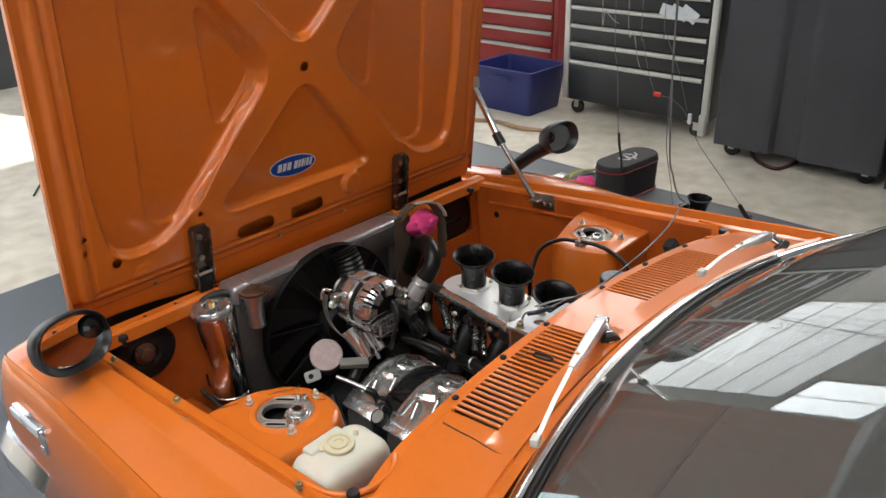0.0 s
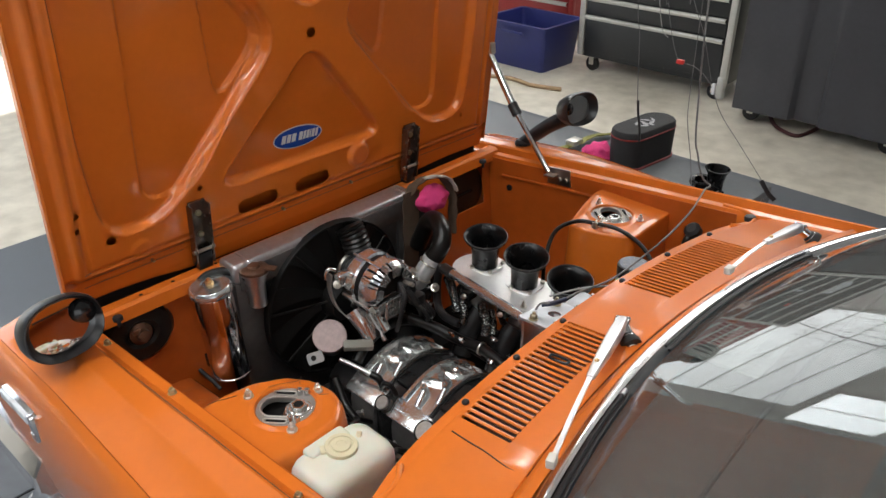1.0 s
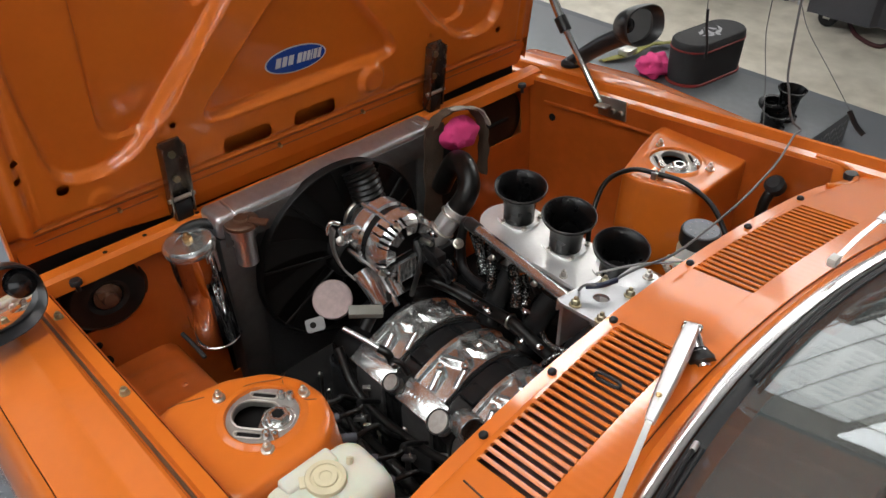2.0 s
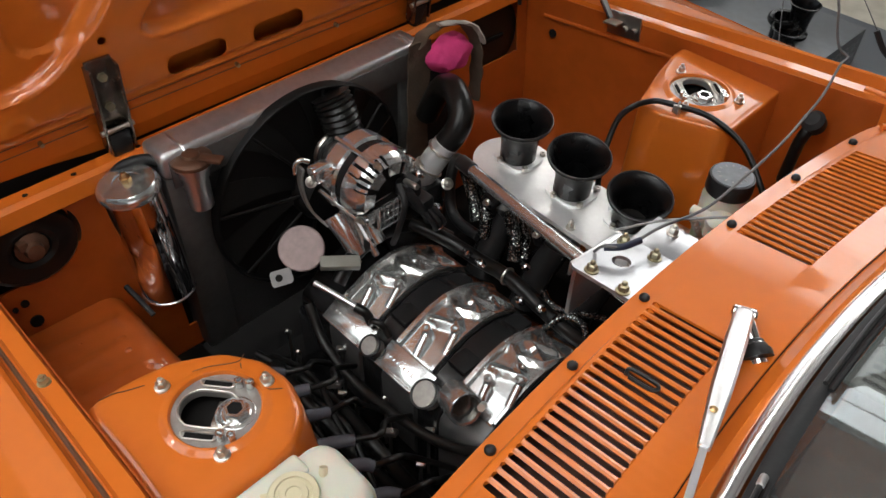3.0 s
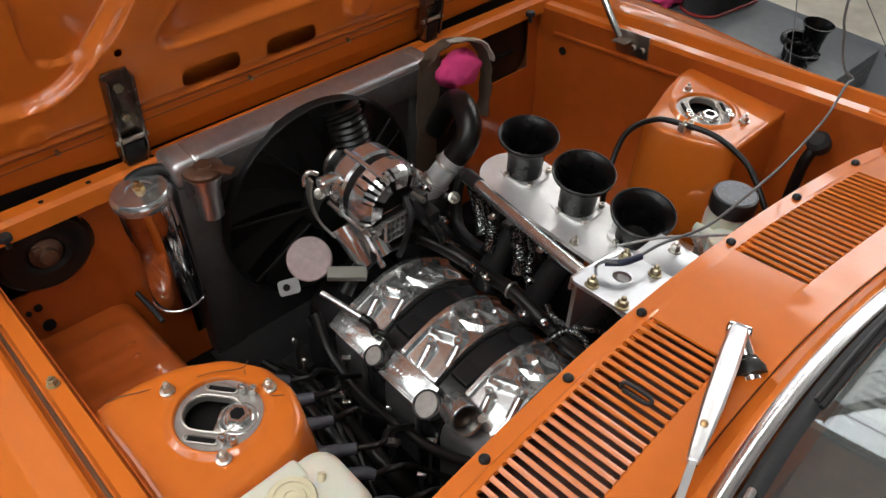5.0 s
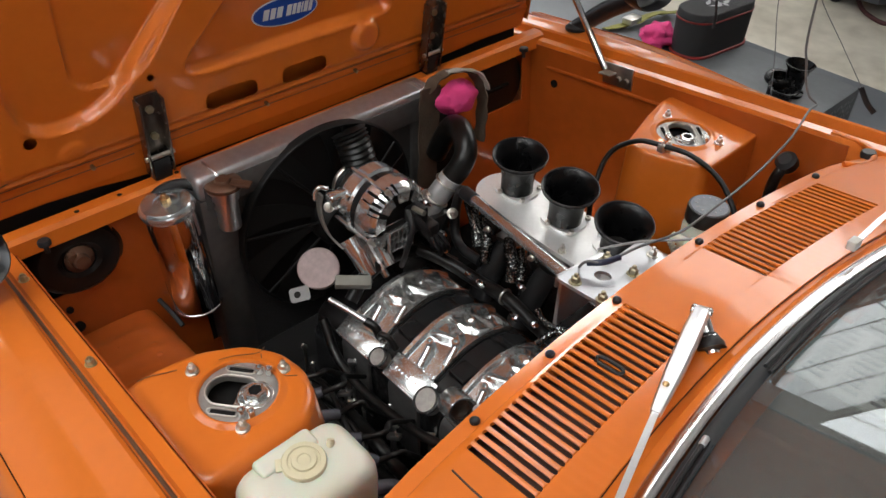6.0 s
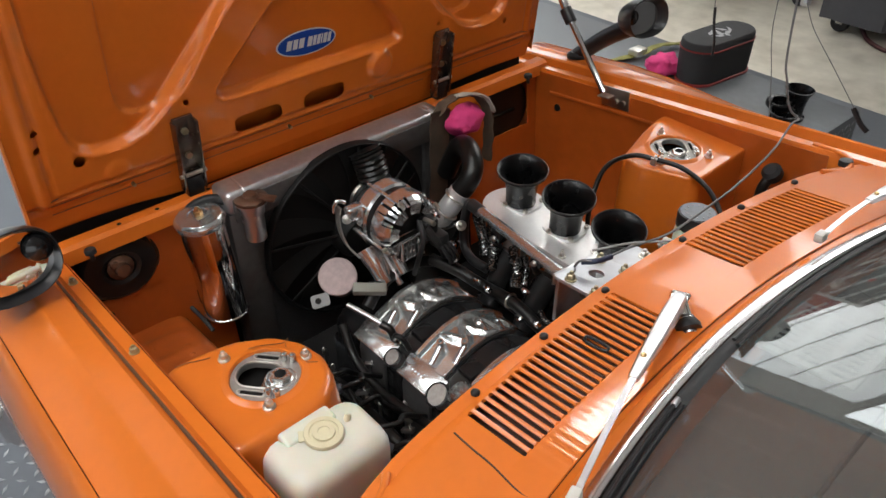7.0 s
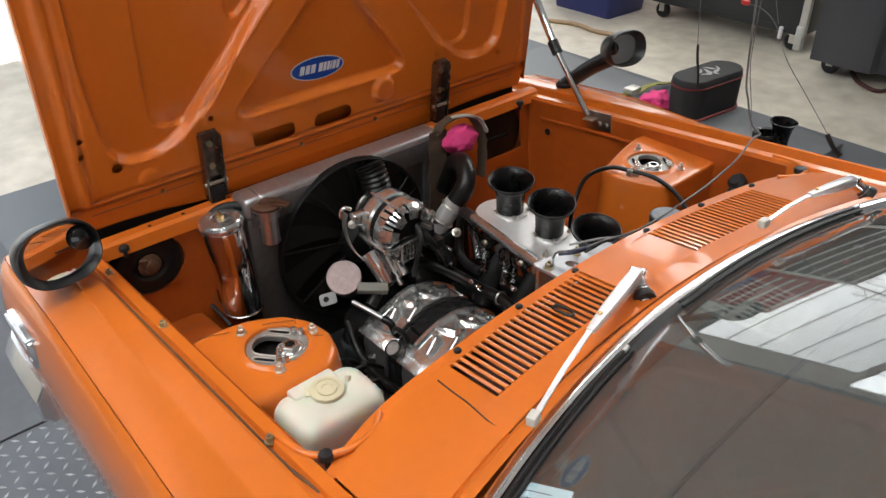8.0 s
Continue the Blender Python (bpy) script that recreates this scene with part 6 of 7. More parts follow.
for x in (0.42, 0.52, 0.615):
    bm = new_bm()
    hose(bm, [(x, 0.130, 0.680), (x - 0.004, 0.100, 0.640), (x - 0.006, 0.075, 0.585)], 0.026, 18, 6)
    part("runner", bm, BLACK_PAINT, intake)
    part("injector", cyl(new_bm(), (x - 0.02, 0.098, 0.725), (x - 0.02, 0.112, 0.690), 0.0075, seg=12), BLACK_PLASTIC, intake)

# throttle linkage bracket near the bulkhead
lb = thing("linkage_bracket", "bright alloy bracket plate with bolts and a round hole", "bracket", (0.69, 0.02, 0.80))
mb = Matrix.Translation((0.690, 0.024, 0.846)) @ pose(0, 0, 0, -7.5, -3, 1)
bm = new_bm()
o = []
for (ax, ay), (bx, by) in zip(*(lambda c: (c, c[1:] + c[:1]))(rounded(-0.036, 0.062, -0.058, 0.054, 0.008, 3))):
    n = max(1, int(math.hypot(bx - ax, by - ay) / 0.006))
    o += [(ax + (bx - ax) * k / n, ay + (by - ay) * k / n) for k in range(n)]
ang = [math.atan2(y, x - 0.004) for x, y in o]
hole = [(0.004 + 0.0125 * math.cos(a), 0.0125 * math.sin(a)) for a in ang]
sweep(bm, [[mb @ Vector((x, y, z)) for x, y in ring] for ring, z in ((hole, -0.005), (hole, 0.0), (o, 0.0), (o, -0.005), (hole, -0.005))], True)
part("plate", bm, BRACKET_ALLOY, lb, "bright bracket plate")
part("fold", box(new_bm(), -0.0385, -0.0345, -0.054, 0.050, -0.020, 0.0005, 0.001, mb), BRUSHED, lb)
for x, y in ((-0.018, 0.038), (0.028, 0.040), (-0.010, -0.046), (0.040, -0.050)):
    p = mb @ Vector((x, y, 0.0))
    hex_bolt(lb, p, 0.0068, mb.to_3x3() @ Vector((0, 0, 1)), RUST_ZINC_DULL)
bm = new_bm()
box(bm, 0.66, 0.735, 0.095, 0.165, 0.812, 0.818, 0.001, None)
part("second_plate", bm, BRACKET_ALLOY, lb)
hex_bolt(lb, (0.695, 0.150, 0.818), 0.007)
part("leg", box(new_bm(), 0.655, 0.662, -0.025, 0.07, 0.755, 0.842, 0.001), BRUSHED, lb)
part("spring", hose(new_bm(), [(0.70, 0.185, 0.83), (0.715, 0.19, 0.80), (0.72, 0.195, 0.76)], 0.006, 10, 12, ribs=0.0014), STEEL, lb)

# fluid reservoirs
res = thing("brake_reservoir", "white plastic fluid reservoir with a black screw cap", "reservoir", (0.688, 0.311, 0.70))
part("bottle", lathe(new_bm(), [(0.030, -0.13), (0.034, -0.12), (0.035, -0.02), (0.032, -0.006), (0.032, 0.0)], Matrix.Translation((0.688, 0.311, 0.808)), 32), WHITE_PLASTIC, res)
bm = new_bm()
lathe(bm, [(0.0335, -0.006), (0.0345, -0.004), (0.0345, 0.018), (0.0330, 0.0215), (0.027, 0.0220), (0.026, 0.0205), (0.010, 0.0225)], Matrix.Translation((0.688, 0.311, 0.808)), 40)
rc = part("screw_cap", bm, BLACK_PLASTIC, res, "black screw cap")
part("cap_top", lathe(new_bm(), [(0.0305, 0.0215), (0.030, 0.0232), (0.012, 0.0238)], Matrix.Translation((0.688, 0.311, 0.808)), 36), CAP_GREY, rc, "dusty grey cap top")
for k in range(12):
    a = 2 * math.pi * k / 12
    part("cap_mark", box(new_bm(), -0.0025, 0.0025, -0.001, 0.001, 0, 0.0007, 0, Matrix.Translation((0.688 + 0.021 * math.cos(a), 0.311 + 0.021 * math.sin(a), 0.8317)) @ pose(0, 0, 0, 0, 0, math.degrees(a))), PALE_CABLE, rc)
res2 = thing("clutch_reservoir", "small white plastic fluid reservoir", "reservoir", (0.722, 0.243, 0.70))
part("bottle", lathe(new_bm(), [(0.020, -0.10), (0.023, -0.09), (0.023, -0.012), (0.020, -0.004)], Matrix.Translation((0.722, 0.243, 0.798)), 28), WHITE_PLASTIC, res2)
part("lid", lathe(new_bm(), [(0.0235, -0.008), (0.0245, -0.006), (0.0245, 0.003), (0.021, 0.006), (0.006, 0.0065)], Matrix.Translation((0.722, 0.243, 0.798)), 28), WHITE_PLASTIC, res2)
part("pipe", cyl(new_bm(), (0.700, 0.243, 0.795), (0.672, 0.243, 0.793), 0.008, seg=12), WHITE_PLASTIC, res2)
mcyl = thing("master_cylinder", "dark cast master cylinders on the bulkhead", "master cylinder", (0.69, 0.28, 0.62))
part("body", cyl(new_bm(), (0.60, 0.311, 0.665), (0.775, 0.311, 0.675), 0.022, bevel=0.003), CAST, mcyl)
part("body", cyl(new_bm(), (0.64, 0.243, 0.685), (0.775, 0.243, 0.69), 0.016, bevel=0.003), CAST, mcyl)

# washer bottle
WB = Matrix.Translation((0.676, -0.472, 0.70)) @ pose(0, 0, 0, 0, 3, 1.5)
wash = thing("washer_bottle", "milky white plastic washer bottle, part full", "bottle", (0.687, -0.475, 0.60))
bm = new_bm()
levels = ((-0.10, -0.014, 0.014), (-0.095, -0.006, 0.018), (0.0, 0.0, 0.018), (0.100, 0.0, 0.018), (0.118, -0.001, 0.019), (0.128, -0.004, 0.020), (0.134, -0.010, 0.021), (0.1375, -0.019, 0.020), (0.1385, -0.030, 0.014))
rows = [[WB @ Vector((x, y, z - 0.06 * max(0.0, y - 0.01) * max(0.0, z) / 0.14)) for x, y in rounded(-0.053 - g, 0.044 + g, -0.077 - g, 0.072 + g, r + 0.004)] for z, g, r in levels]
r = sweep(bm, rows, True)
bm.faces.new(r[0]), bm.faces.new(r[-1])
part("body", bm, WHITE_PLASTIC, wash, "", 60)
part("shoulder", box(new_bm(), -0.050, -0.022, -0.046, 0.030, 0.128, 0.1415, 0.006, WB, 3), WHITE_PLASTIC, wash)
mcap = WB @ Matrix.Translation((-0.012, 0.000, 0.1390)) @ Matrix.Scale(0.84, 4)
bm = new_bm()
lathe(bm, [(0.030, -0.003), (0.0305, 0.003), (0.029, 0.0055), (0.0225, 0.0060), (0.0215, 0.0040), (0.0175, 0.0038), (0.0165, 0.0068), (0.0095, 0.0074), (0.0085, 0.0060), (0.003, 0.0060)], mcap, 44)
box(bm, -0.010, 0.010, -0.038, -0.024, 0.000, 0.0036, 0.0015, mcap @ pose(0, 0, 0, 0, 0, -30))
CAPW = material("ivory_cap", (0.62, 0.56, 0.38), 0.45, vary=0.08)
part("cap", bm, CAPW, wash, "yellowed ivory snap cap")
part("nipple", cyl(new_bm(), WB @ Vector((-0.010, 0.034, 0.130)), WB @ Vector((-0.016, 0.040, 0.141)), 0.0055, 0.0042, 12), CAPW, wash)
part("support", box(new_bm(), 0.64, 0.74, -0.56, -0.40, 0.578, 0.600, 0.002), ORANGE_SHADED, wash)

# ---- hoses, leads and cables of the bay ----


def line(name, label, cat, pts, r, mat=None, **k):
    return solid(name, hose(new_bm(), pts, r, **k), mat or LEAD_BLACK, label, cat, pts[0])


line("radiator_hose", "thick black rubber radiator hose", "hose", [(0.283, 0.100, 0.757), (0.296, 0.119, 0.788), (0.294, 0.136, 0.812), (0.272, 0.152, 0.828), (0.238, 0.170, 0.828), (0.200, 0.188, 0.806), (0.170, 0.198, 0.765), (0.145, 0.200, 0.715)], 0.0215, seg=20)
line("air_duct", "black ribbed air duct hose in front of the fan", "hose", [(0.146, -0.015, 0.850), (0.158, -0.013, 0.826), (0.168, -0.010, 0.790), (0.180, -0.01, 0.74), (0.19, -0.02, 0.66)], 0.033, seg=24, steps=7, ribs=0.004)
line("heater_hose", "black rubber heater hose", "hose", [(0.292, -0.135, 0.612), (0.286, -0.100, 0.640), (0.286, -0.050, 0.656), (0.290, 0.000, 0.652), (0.300, 0.050, 0.630), (0.33, 0.085, 0.60)], 0.0125)
line("wiring_loom", "thick taped black wiring loom", "loom", [(0.300, 0.020, 0.655), (0.36, 0.040, 0.648), (0.43, 0.052, 0.640), (0.50, 0.052, 0.648), (0.57, 0.046, 0.640), (0.64, 0.040, 0.640), (0.72, 0.03, 0.66)], 0.0120)
line("wiring_loom", "thin black wiring loom beside the housings", "loom", [(0.30, 0.055, 0.625), (0.38, 0.075, 0.612), (0.46, 0.080, 0.606), (0.55, 0.078, 0.600), (0.63, 0.070, 0.61), (0.70, 0.05, 0.63)], 0.010)
line("oil_hose", "black rubber hose along the housings' foot", "hose", [(0.275, -0.185, 0.585), (0.33, -0.198, 0.540), (0.42, -0.205, 0.528), (0.51, -0.203, 0.536), (0.59, -0.196, 0.552), (0.655, -0.18, 0.58), (0.70, -0.15, 0.62)], 0.0085)
line("coolant_pipe", "curved bright pipe ring behind the housings", "pipe", [(0.600, 0.015, 0.640), (0.612, 0.045, 0.655), (0.640, 0.055, 0.655), (0.664, 0.035, 0.650)], 0.006, BRAID, seg=10)
line("vacuum_hose", "thin black vacuum hose over the side plate", "hose", [(0.390, -0.150, 0.606), (0.402, -0.152, 0.622), (0.416, -0.146, 0.618), (0.424, -0.140, 0.596)], 0.0052)
line("vacuum_hose", "black vacuum hose clipped to the strut tower", "hose", [(0.520, 0.225, 0.720), (0.508, 0.240, 0.79), (0.487, 0.300, 0.836), (0.500, 0.360, 0.846), (0.540, 0.383, 0.846), (0.594, 0.400, 0.842), (0.660, 0.390, 0.828), (0.715, 0.360, 0.800), (0.74, 0.35, 0.77)], 0.0048)
bm = new_bm()
torus(bm, (0.540, 0.383, 0.846), (1, 0.35, -0.05), 0.0070, 0.0018, 20, 8)
box(bm, 0.534, 0.546, 0.376, 0.384, 0.835, 0.850, 0.001)
solid("hose_clip", bm, STEEL, "steel clip that holds a black hose", "clip", (0.54, 0.383, 0.84))
bm = new_bm()
torus(bm, (0.492, 0.052, 0.648), (1, 0, 0.1), 0.0135, 0.0022, 24, 8)
solid("hose_clip", bm, STEEL, "bright steel clamp round the wiring loom", "clip", (0.492, 0.052, 0.63))
line("throttle_cable", "thin black sensor cable hanging from the ceiling into the bay", "cable", [(0.640, 0.030, 0.800), (0.668, 0.010, 0.862), (0.692, 0.030, 0.868), (0.700, 0.095, 0.866), (0.720, 0.168, 0.868), (0.722, 0.256, 0.872), (0.722, 0.348, 0.880), (0.715, 0.434, 0.886), (0.708, 0.505, 0.897), (0.693, 0.580, 0.911), (0.690, 0.612, 0.911), (0.672, 0.607, 0.926), (0.655, 0.602, 0.975), (0.638, 0.600, 1.07), (0.620, 0.600, 1.5), (0.60, 0.62, 2.8), (0.60, 0.65, 4.19)], 0.0021, SLEEVE)
line("throttle_cable", "thin grey cable from the bracket to the bulkhead", "cable", [(0.655, 0.060, 0.852), (0.690, 0.108, 0.862), (0.724, 0.150, 0.864), (0.755, 0.190, 0.862), (0.79, 0.23, 0.850)], 0.0019, PALE_CABLE)
part("tape", hose(new_bm(), [(0.672, 0.012, 0.863), (0.690, 0.026, 0.868), (0.698, 0.052, 0.868)], 0.0046), TAPE_BLUE, thing("cable_tape", "dark blue tape wound round the throttle cable", "tape", (0.69, 0.03, 0.86)))
bm = new_bm()
lathe(bm, [(0.011, 0), (0.019, 0.006), (0.019, 0.022), (0.012, 0.028)], along((0.705, 0.545, 0.815), (-0.2, -0.6, 0.8)), 20)
solid("grommet_plug", bm, BLACK_RUBBER, "black rubber grommet plug in the inner wing", "grommet", (0.705, 0.55, 0.82))
line("wing_loom", "short black cable below the grommet plug", "cable", [(0.703, 0.536, 0.826), (0.698, 0.52, 0.80), (0.694, 0.525, 0.76), (0.69, 0.535, 0.70)], 0.010)
# ignition coils on the inner wing and their leads
coil = thing("coil_pack", "black ignition coil pack with grey lead boots", "coil pack", (0.49, -0.33, 0.45))
part("body", box(new_bm(), 0.34, 0.66, -0.375, -0.325, 0.50, 0.585, 0.008), BLACK_PLASTIC, coil)
for k, x in enumerate((0.352, 0.405, 0.452, 0.515, 0.566, 0.620)):
    z = 0.592 + 0.004 * math.sin(k * 2.1)
    q = Vector((x + 0.012 + 0.006 * (k % 2), -0.298 + 0.008 * math.sin(k), z - 0.006 + 0.01 * (k % 2)))
    part("lead_boot", hose(new_bm(), [(x - 0.012, -0.345, z + 0.002), (x + 0.002, -0.317, z + 0.001), q], 0.011, 12, 5, radii=(0.0110, 0.0085)), BOOT_GREY, coil, "grey rubber lead boot")
    end = Vector((0.36 + 0.131 * (k // 2) + 0.03 * (k % 2), -0.185, 0.50 + 0.03 * (k % 2)))
    part("plug_lead", hose(new_bm(), [q, q + Vector((0.02, 0.028, 0.008 + 0.008 * (k % 3))), (q + end) / 2 + Vector((0.012 * math.sin(k * 3), 0, 0.02)), end], 0.0048, 10), LEAD_BLACK, coil)
rng = random.Random(4)
# small metal fittings added where glints show among the leads
for k, (x, y, big) in enumerate(((0.366, -0.204, 1.0), (0.391, -0.228, 1.5), (0.412, -0.230, 0.8), (0.499, -0.206, 1.0), (0.518, -0.223, 1.4), (0.556, -0.177, 0.9), (0.253, -0.218, 0.6), (0.341, -0.175, 1.0), (0.446, -0.269, 0.7), (0.300, -0.232, 0.5), (0.468, -0.190, 0.6), (0.330, -0.262, 0.6), (0.540, -0.250, 0.7), (0.590, -0.226, 0.8), (0.440, -0.225, 0.5))):
    bm = new_bm()
    m = Matrix.Translation((x, y, 0.52)) @ pose(0, 0, 0, rng.uniform(-25, 10), rng.uniform(-20, 20), rng.uniform(20, 60))
    box(bm, -0.0085 * big, 0.0085 * big, -0.005 * big, 0.005 * big, -0.004, 0.004, 0.0015, m)
    cyl(bm, m @ Vector((0, 0, -0.004)), (x, y, 0.40), 0.003, seg=8)
    cyl(bm, m @ Vector((0.004 * big, 0, 0.002)), m @ Vector((0.004 * big, -0.004, 0.011)), 0.0022, seg=8)
    solid("glint_fitting", bm, (STEEL, CAST, STEEL)[k % 3], "small metal fitting placed for a glint among the dark leads", "fitting", (x, y, 0.40))
for k in range(5):
    y0 = rng.uniform(-0.30, -0.22)
    pts = [(0.24 + 0.02 * k, y0, 0.50), (0.34 + 0.03 * k, y0 + rng.uniform(-0.03, 0.03), 0.50 + rng.uniform(0, 0.05)), (0.46 + 0.03 * k, y0 + rng.uniform(-0.03, 0.04), 0.48 + rng.uniform(0, 0.06)), (0.58 + 0.02 * k, y0 + 0.02, 0.44)]
    line("bay_lead", "black lead in the shade beside the engine", "lead", pts, rng.choice((0.005, 0.007, 0.011)))
rail_frame = thing("front_subframe", "black painted front crossmember and chassis rails", "subframe", (0.4, 0, 0.315))
for s in (-1, 1):
    part("chassis_rail", box(new_bm(), 0.05, 0.80, s * 0.345 - 0.04, s * 0.345 + 0.04, 0.315, 0.42, 0.008), DARK, rail_frame)
part("crossmember", box(new_bm(), 0.16, 0.215, -0.345, 0.345, 0.32, 0.38, 0.01), DARK, rail_frame)

# rags by the radiator
bm = new_bm()
bmesh.ops.create_icosphere(bm, subdivisions=4, radius=1.0)
for v in bm.verts:
    d = v.co.normalized()
    k = 1 + 0.22 * noise.noise(d * 1.5 + Vector((3, 1, 7))) - 0.16 * abs(noise.noise(Vector((d.x * 1.2, d.y * 3.4, d.z * 1.6)) + Vector((1, 5, 2)))) + 0.03 - 0.07 * abs(noise.noise(d * 3.6 + Vector((4, 4, 1))))
    v.co = Vector((0.165, 0.235, 0.838)) + Vector((d.x * 0.030 * k, d.y * 0.047 * k, d.z * 0.034 * k))
solid("rag", bm, PINK, "crumpled bright pink rag stuffed beside the radiator", "rag", (0.165, 0.235, 0.81))


def ribbon(pts, w, across, thick=0.003, waves=0.002):
    bm = new_bm()
    a = Vector(across).normalized()
    rows = []
    for i, p in enumerate(glide(pts, 8)):
        t = a * w
        rows.append([p - t + Vector((waves * math.sin(i * 0.9), 0, 0)), p - t * 0.4 + Vector((waves * math.sin(i * 0.7 + 2), 0, waves)), p + t * 0.4 + Vector((waves * math.sin(i * 0.8 + 4), 0, -waves)), p + t + Vector((waves * math.sin(i + 5), 0, 0))])
    sweep(bm, rows)
    return thicken(bm, thick)


solid("brown_rag", ribbon([(0.128, 0.190, 0.60), (0.133, 0.190, 0.70), (0.136, 0.188, 0.80), (0.138, 0.190, 0.862)], 0.024, (0.1, 1, 0)), BROWN_CLOTH, "dark brown cloth hanging over the radiator's end", "rag", (0.13, 0.19, 0.6))
solid("brown_rag", ribbon([(0.128, 0.185, 0.850), (0.140, 0.205, 0.882), (0.155, 0.240, 0.892), (0.168, 0.272, 0.878), (0.176, 0.290, 0.840), (0.180, 0.292, 0.790), (0.182, 0.285, 0.730)], 0.013, (1, 0.2, 0.1)), BROWN_CLOTH, "dark brown twisted cloth looped over a pink rag", "rag", (0.15, 0.24, 0.73))
solid("pale_rag", ribbon([(0.158, 0.215, 0.898), (0.172, 0.245, 0.898), (0.184, 0.276, 0.884), (0.194, 0.290, 0.850)], 0.007, (1, 0.1, 0.2)), PALE_CLOTH, "pale cloth edge folded over the brown cloth", "rag", (0.17, 0.25, 0.85))

# ---- round the car ----
block = solid("ramp_block", box(new_bm(), -1.30, 0.296, 1.30, 2.105, 0.15, 0.28, 0.006), TREAD, "low dark steel block with a raised tread pattern", "platform")


def lozenges(name, x0, x1, y0, y1, z, parent_at, step=0.034, face=None):
    """Raised lozenges of tread plate, alternately turned."""
    verts, faces = [], []
    nx, ny = int((x1 - x0) / step), int((y1 - y0) / step)
    for i in range(nx):
        for j in range(ny):
            cx, cy = x0 + (i + 0.5) * step, y0 + (j + 0.5) * step
            a = radians(45 if (i + j) % 2 else -45)
            c, s = math.cos(a), math.sin(a)
            base = len(verts)
            for lx, ly, h in ((-0.0135, 0, 0), (0, -0.0042, 0), (0.0135, 0, 0), (0, 0.0042, 0), (-0.006, 0, 0.0020), (0.006, 0, 0.0020)):
                p = (cx + lx * c - ly * s, cy + lx * s + ly * c, z + h)
                if face:
                    p = face(*p)
                verts.append(p)
            faces += [tuple(base + k for k in f) for f in ((0, 1, 5, 4), (1, 2, 5), (2, 3, 4, 5), (3, 0, 4))]
    me = bpy.data.meshes.new(name)
    me.from_pydata(verts, [], faces)
    me.materials.append(TREAD_TOP)
    return me


me = lozenges("tread_pattern", -0.383, 0.90, -1.60, -0.60, 0.1505, None)
tagged(new("tread_pattern", me), "raised lozenge pattern of the steel deck plate", "tread plate", kind="stuff")
ob = new("end_tread", lozenges("end_tread", 1.32, 2.09, 0.155, 0.275, 0.0, None, 0.026, lambda a, b, h: (0.2965 + h, a, b)))
ob.parent = block
ob.matrix_parent_inverse = block.matrix_world.inverted()
ob["kind"] = "stuff"
bm = new_bm()
box(bm, -1.70, -0.387, -1.60, -0.55, 0.1505, 0.1545, 0.001)
solid("rubber_mat", bm, DECK, "plain dark grey mat lying on the deck", "mat", (-1.0, -1.1, 0.15))
bm = new_bm()
box(bm, -0.387, -0.383, -1.60, -0.55, 0.150, 0.1512)
solid("deck_seam", bm, DARK, "dark seam between the deck plates", "seam", (-0.385, -1.0, 0.15), kind="structure")

# oval air filter
FLT = thing("air_filter", "long oval black foam air filter with red seams and pale marks", "air filter", (-0.27, 1.98, 0.28))
FOAM = material("black_filter_mesh", (0.020, 0.020, 0.021), 0.8, vary=0.3, grain=260, bump=0.8, bump_scale=420)
RED_SEAM = material("red_seam", (0.20, 0.012, 0.010), 0.5)


def oval(h, g=0.0, L=0.096, R=0.081):
    out = []
    m = Matrix.Translation((-0.262, 1.985, h)) @ pose(0, 0, 0, 0, 0, 84)
    for k in range(20):
        a = radians(-90 + 180 * k / 19)
        out.append(m @ Vector((L + (R + g) * math.cos(a), (R + g) * math.sin(a), 0)))
    for k in range(20):
        a = radians(90 + 180 * k / 19)
        out.append(m @ Vector((-L + (R + g) * math.cos(a), (R + g) * math.sin(a), 0)))
    return out


def oval_body(levels):
    bm = new_bm()
    r = sweep(bm, [oval(h, g) for h, g in levels], True)
    bm.faces.new(r[0]), bm.faces.new(r[-1])
    return bm


part("filter_body", oval_body([(0.281, -0.008), (0.284, -0.004), (0.418, 0.0), (0.422, 0.0)]), FOAM, FLT)
part("base_seam", oval_body([(0.2805, -0.002), (0.283, 0.002), (0.289, 0.002), (0.292, -0.002)]), RED_SEAM, FLT, "red rubber seam")
part("top_seam", oval_body([(0.416, -0.001), (0.4175, 0.0022), (0.4225, 0.0022), (0.424, -0.001)]), RED_SEAM, FLT, "red rubber seam")
top = part("lid", oval_body([(0.422, 0.0), (0.444, -0.002), (0.450, -0.007), (0.451, -0.014)]), FOAM, FLT, "black lid with pale marks")
PALE_MARK = material("pale_print", (0.34, 0.34, 0.35), 0.6)
for k, (a, b, rot, la, lb_) in enumerate(((-0.03, 0.018, 30, 0.030, 0.010), (-0.005, 0.0, 70, 0.036, 0.012), (0.03, 0.020, 120, 0.028, 0.010), (0.035, -0.015, 20, 0.034, 0.011), (-0.035, -0.020, 150, 0.028, 0.009), (0.005, -0.028, 95, 0.020, 0.009), (0.062, 0.004, 60, 0.022, 0.008))):
    bm = new_bm()
    m = Matrix.Translation((-0.262, 1.985, 0.4512)) @ pose(0, 0, 0, 0, 0, 84) @ Matrix.Translation((a, b, 0)) @ pose(0, 0, 0, 0, 0, rot)
    prism(bm, [(la * x, lb_ * y) for x, y in ((-1, 0), (-0.4, -0.9), (0.5, -0.5), (1, 0.3), (0.2, 0.4), (-0.3, 1))], 0.0006, m)
    part("print_mark", bm, PALE_MARK, top)

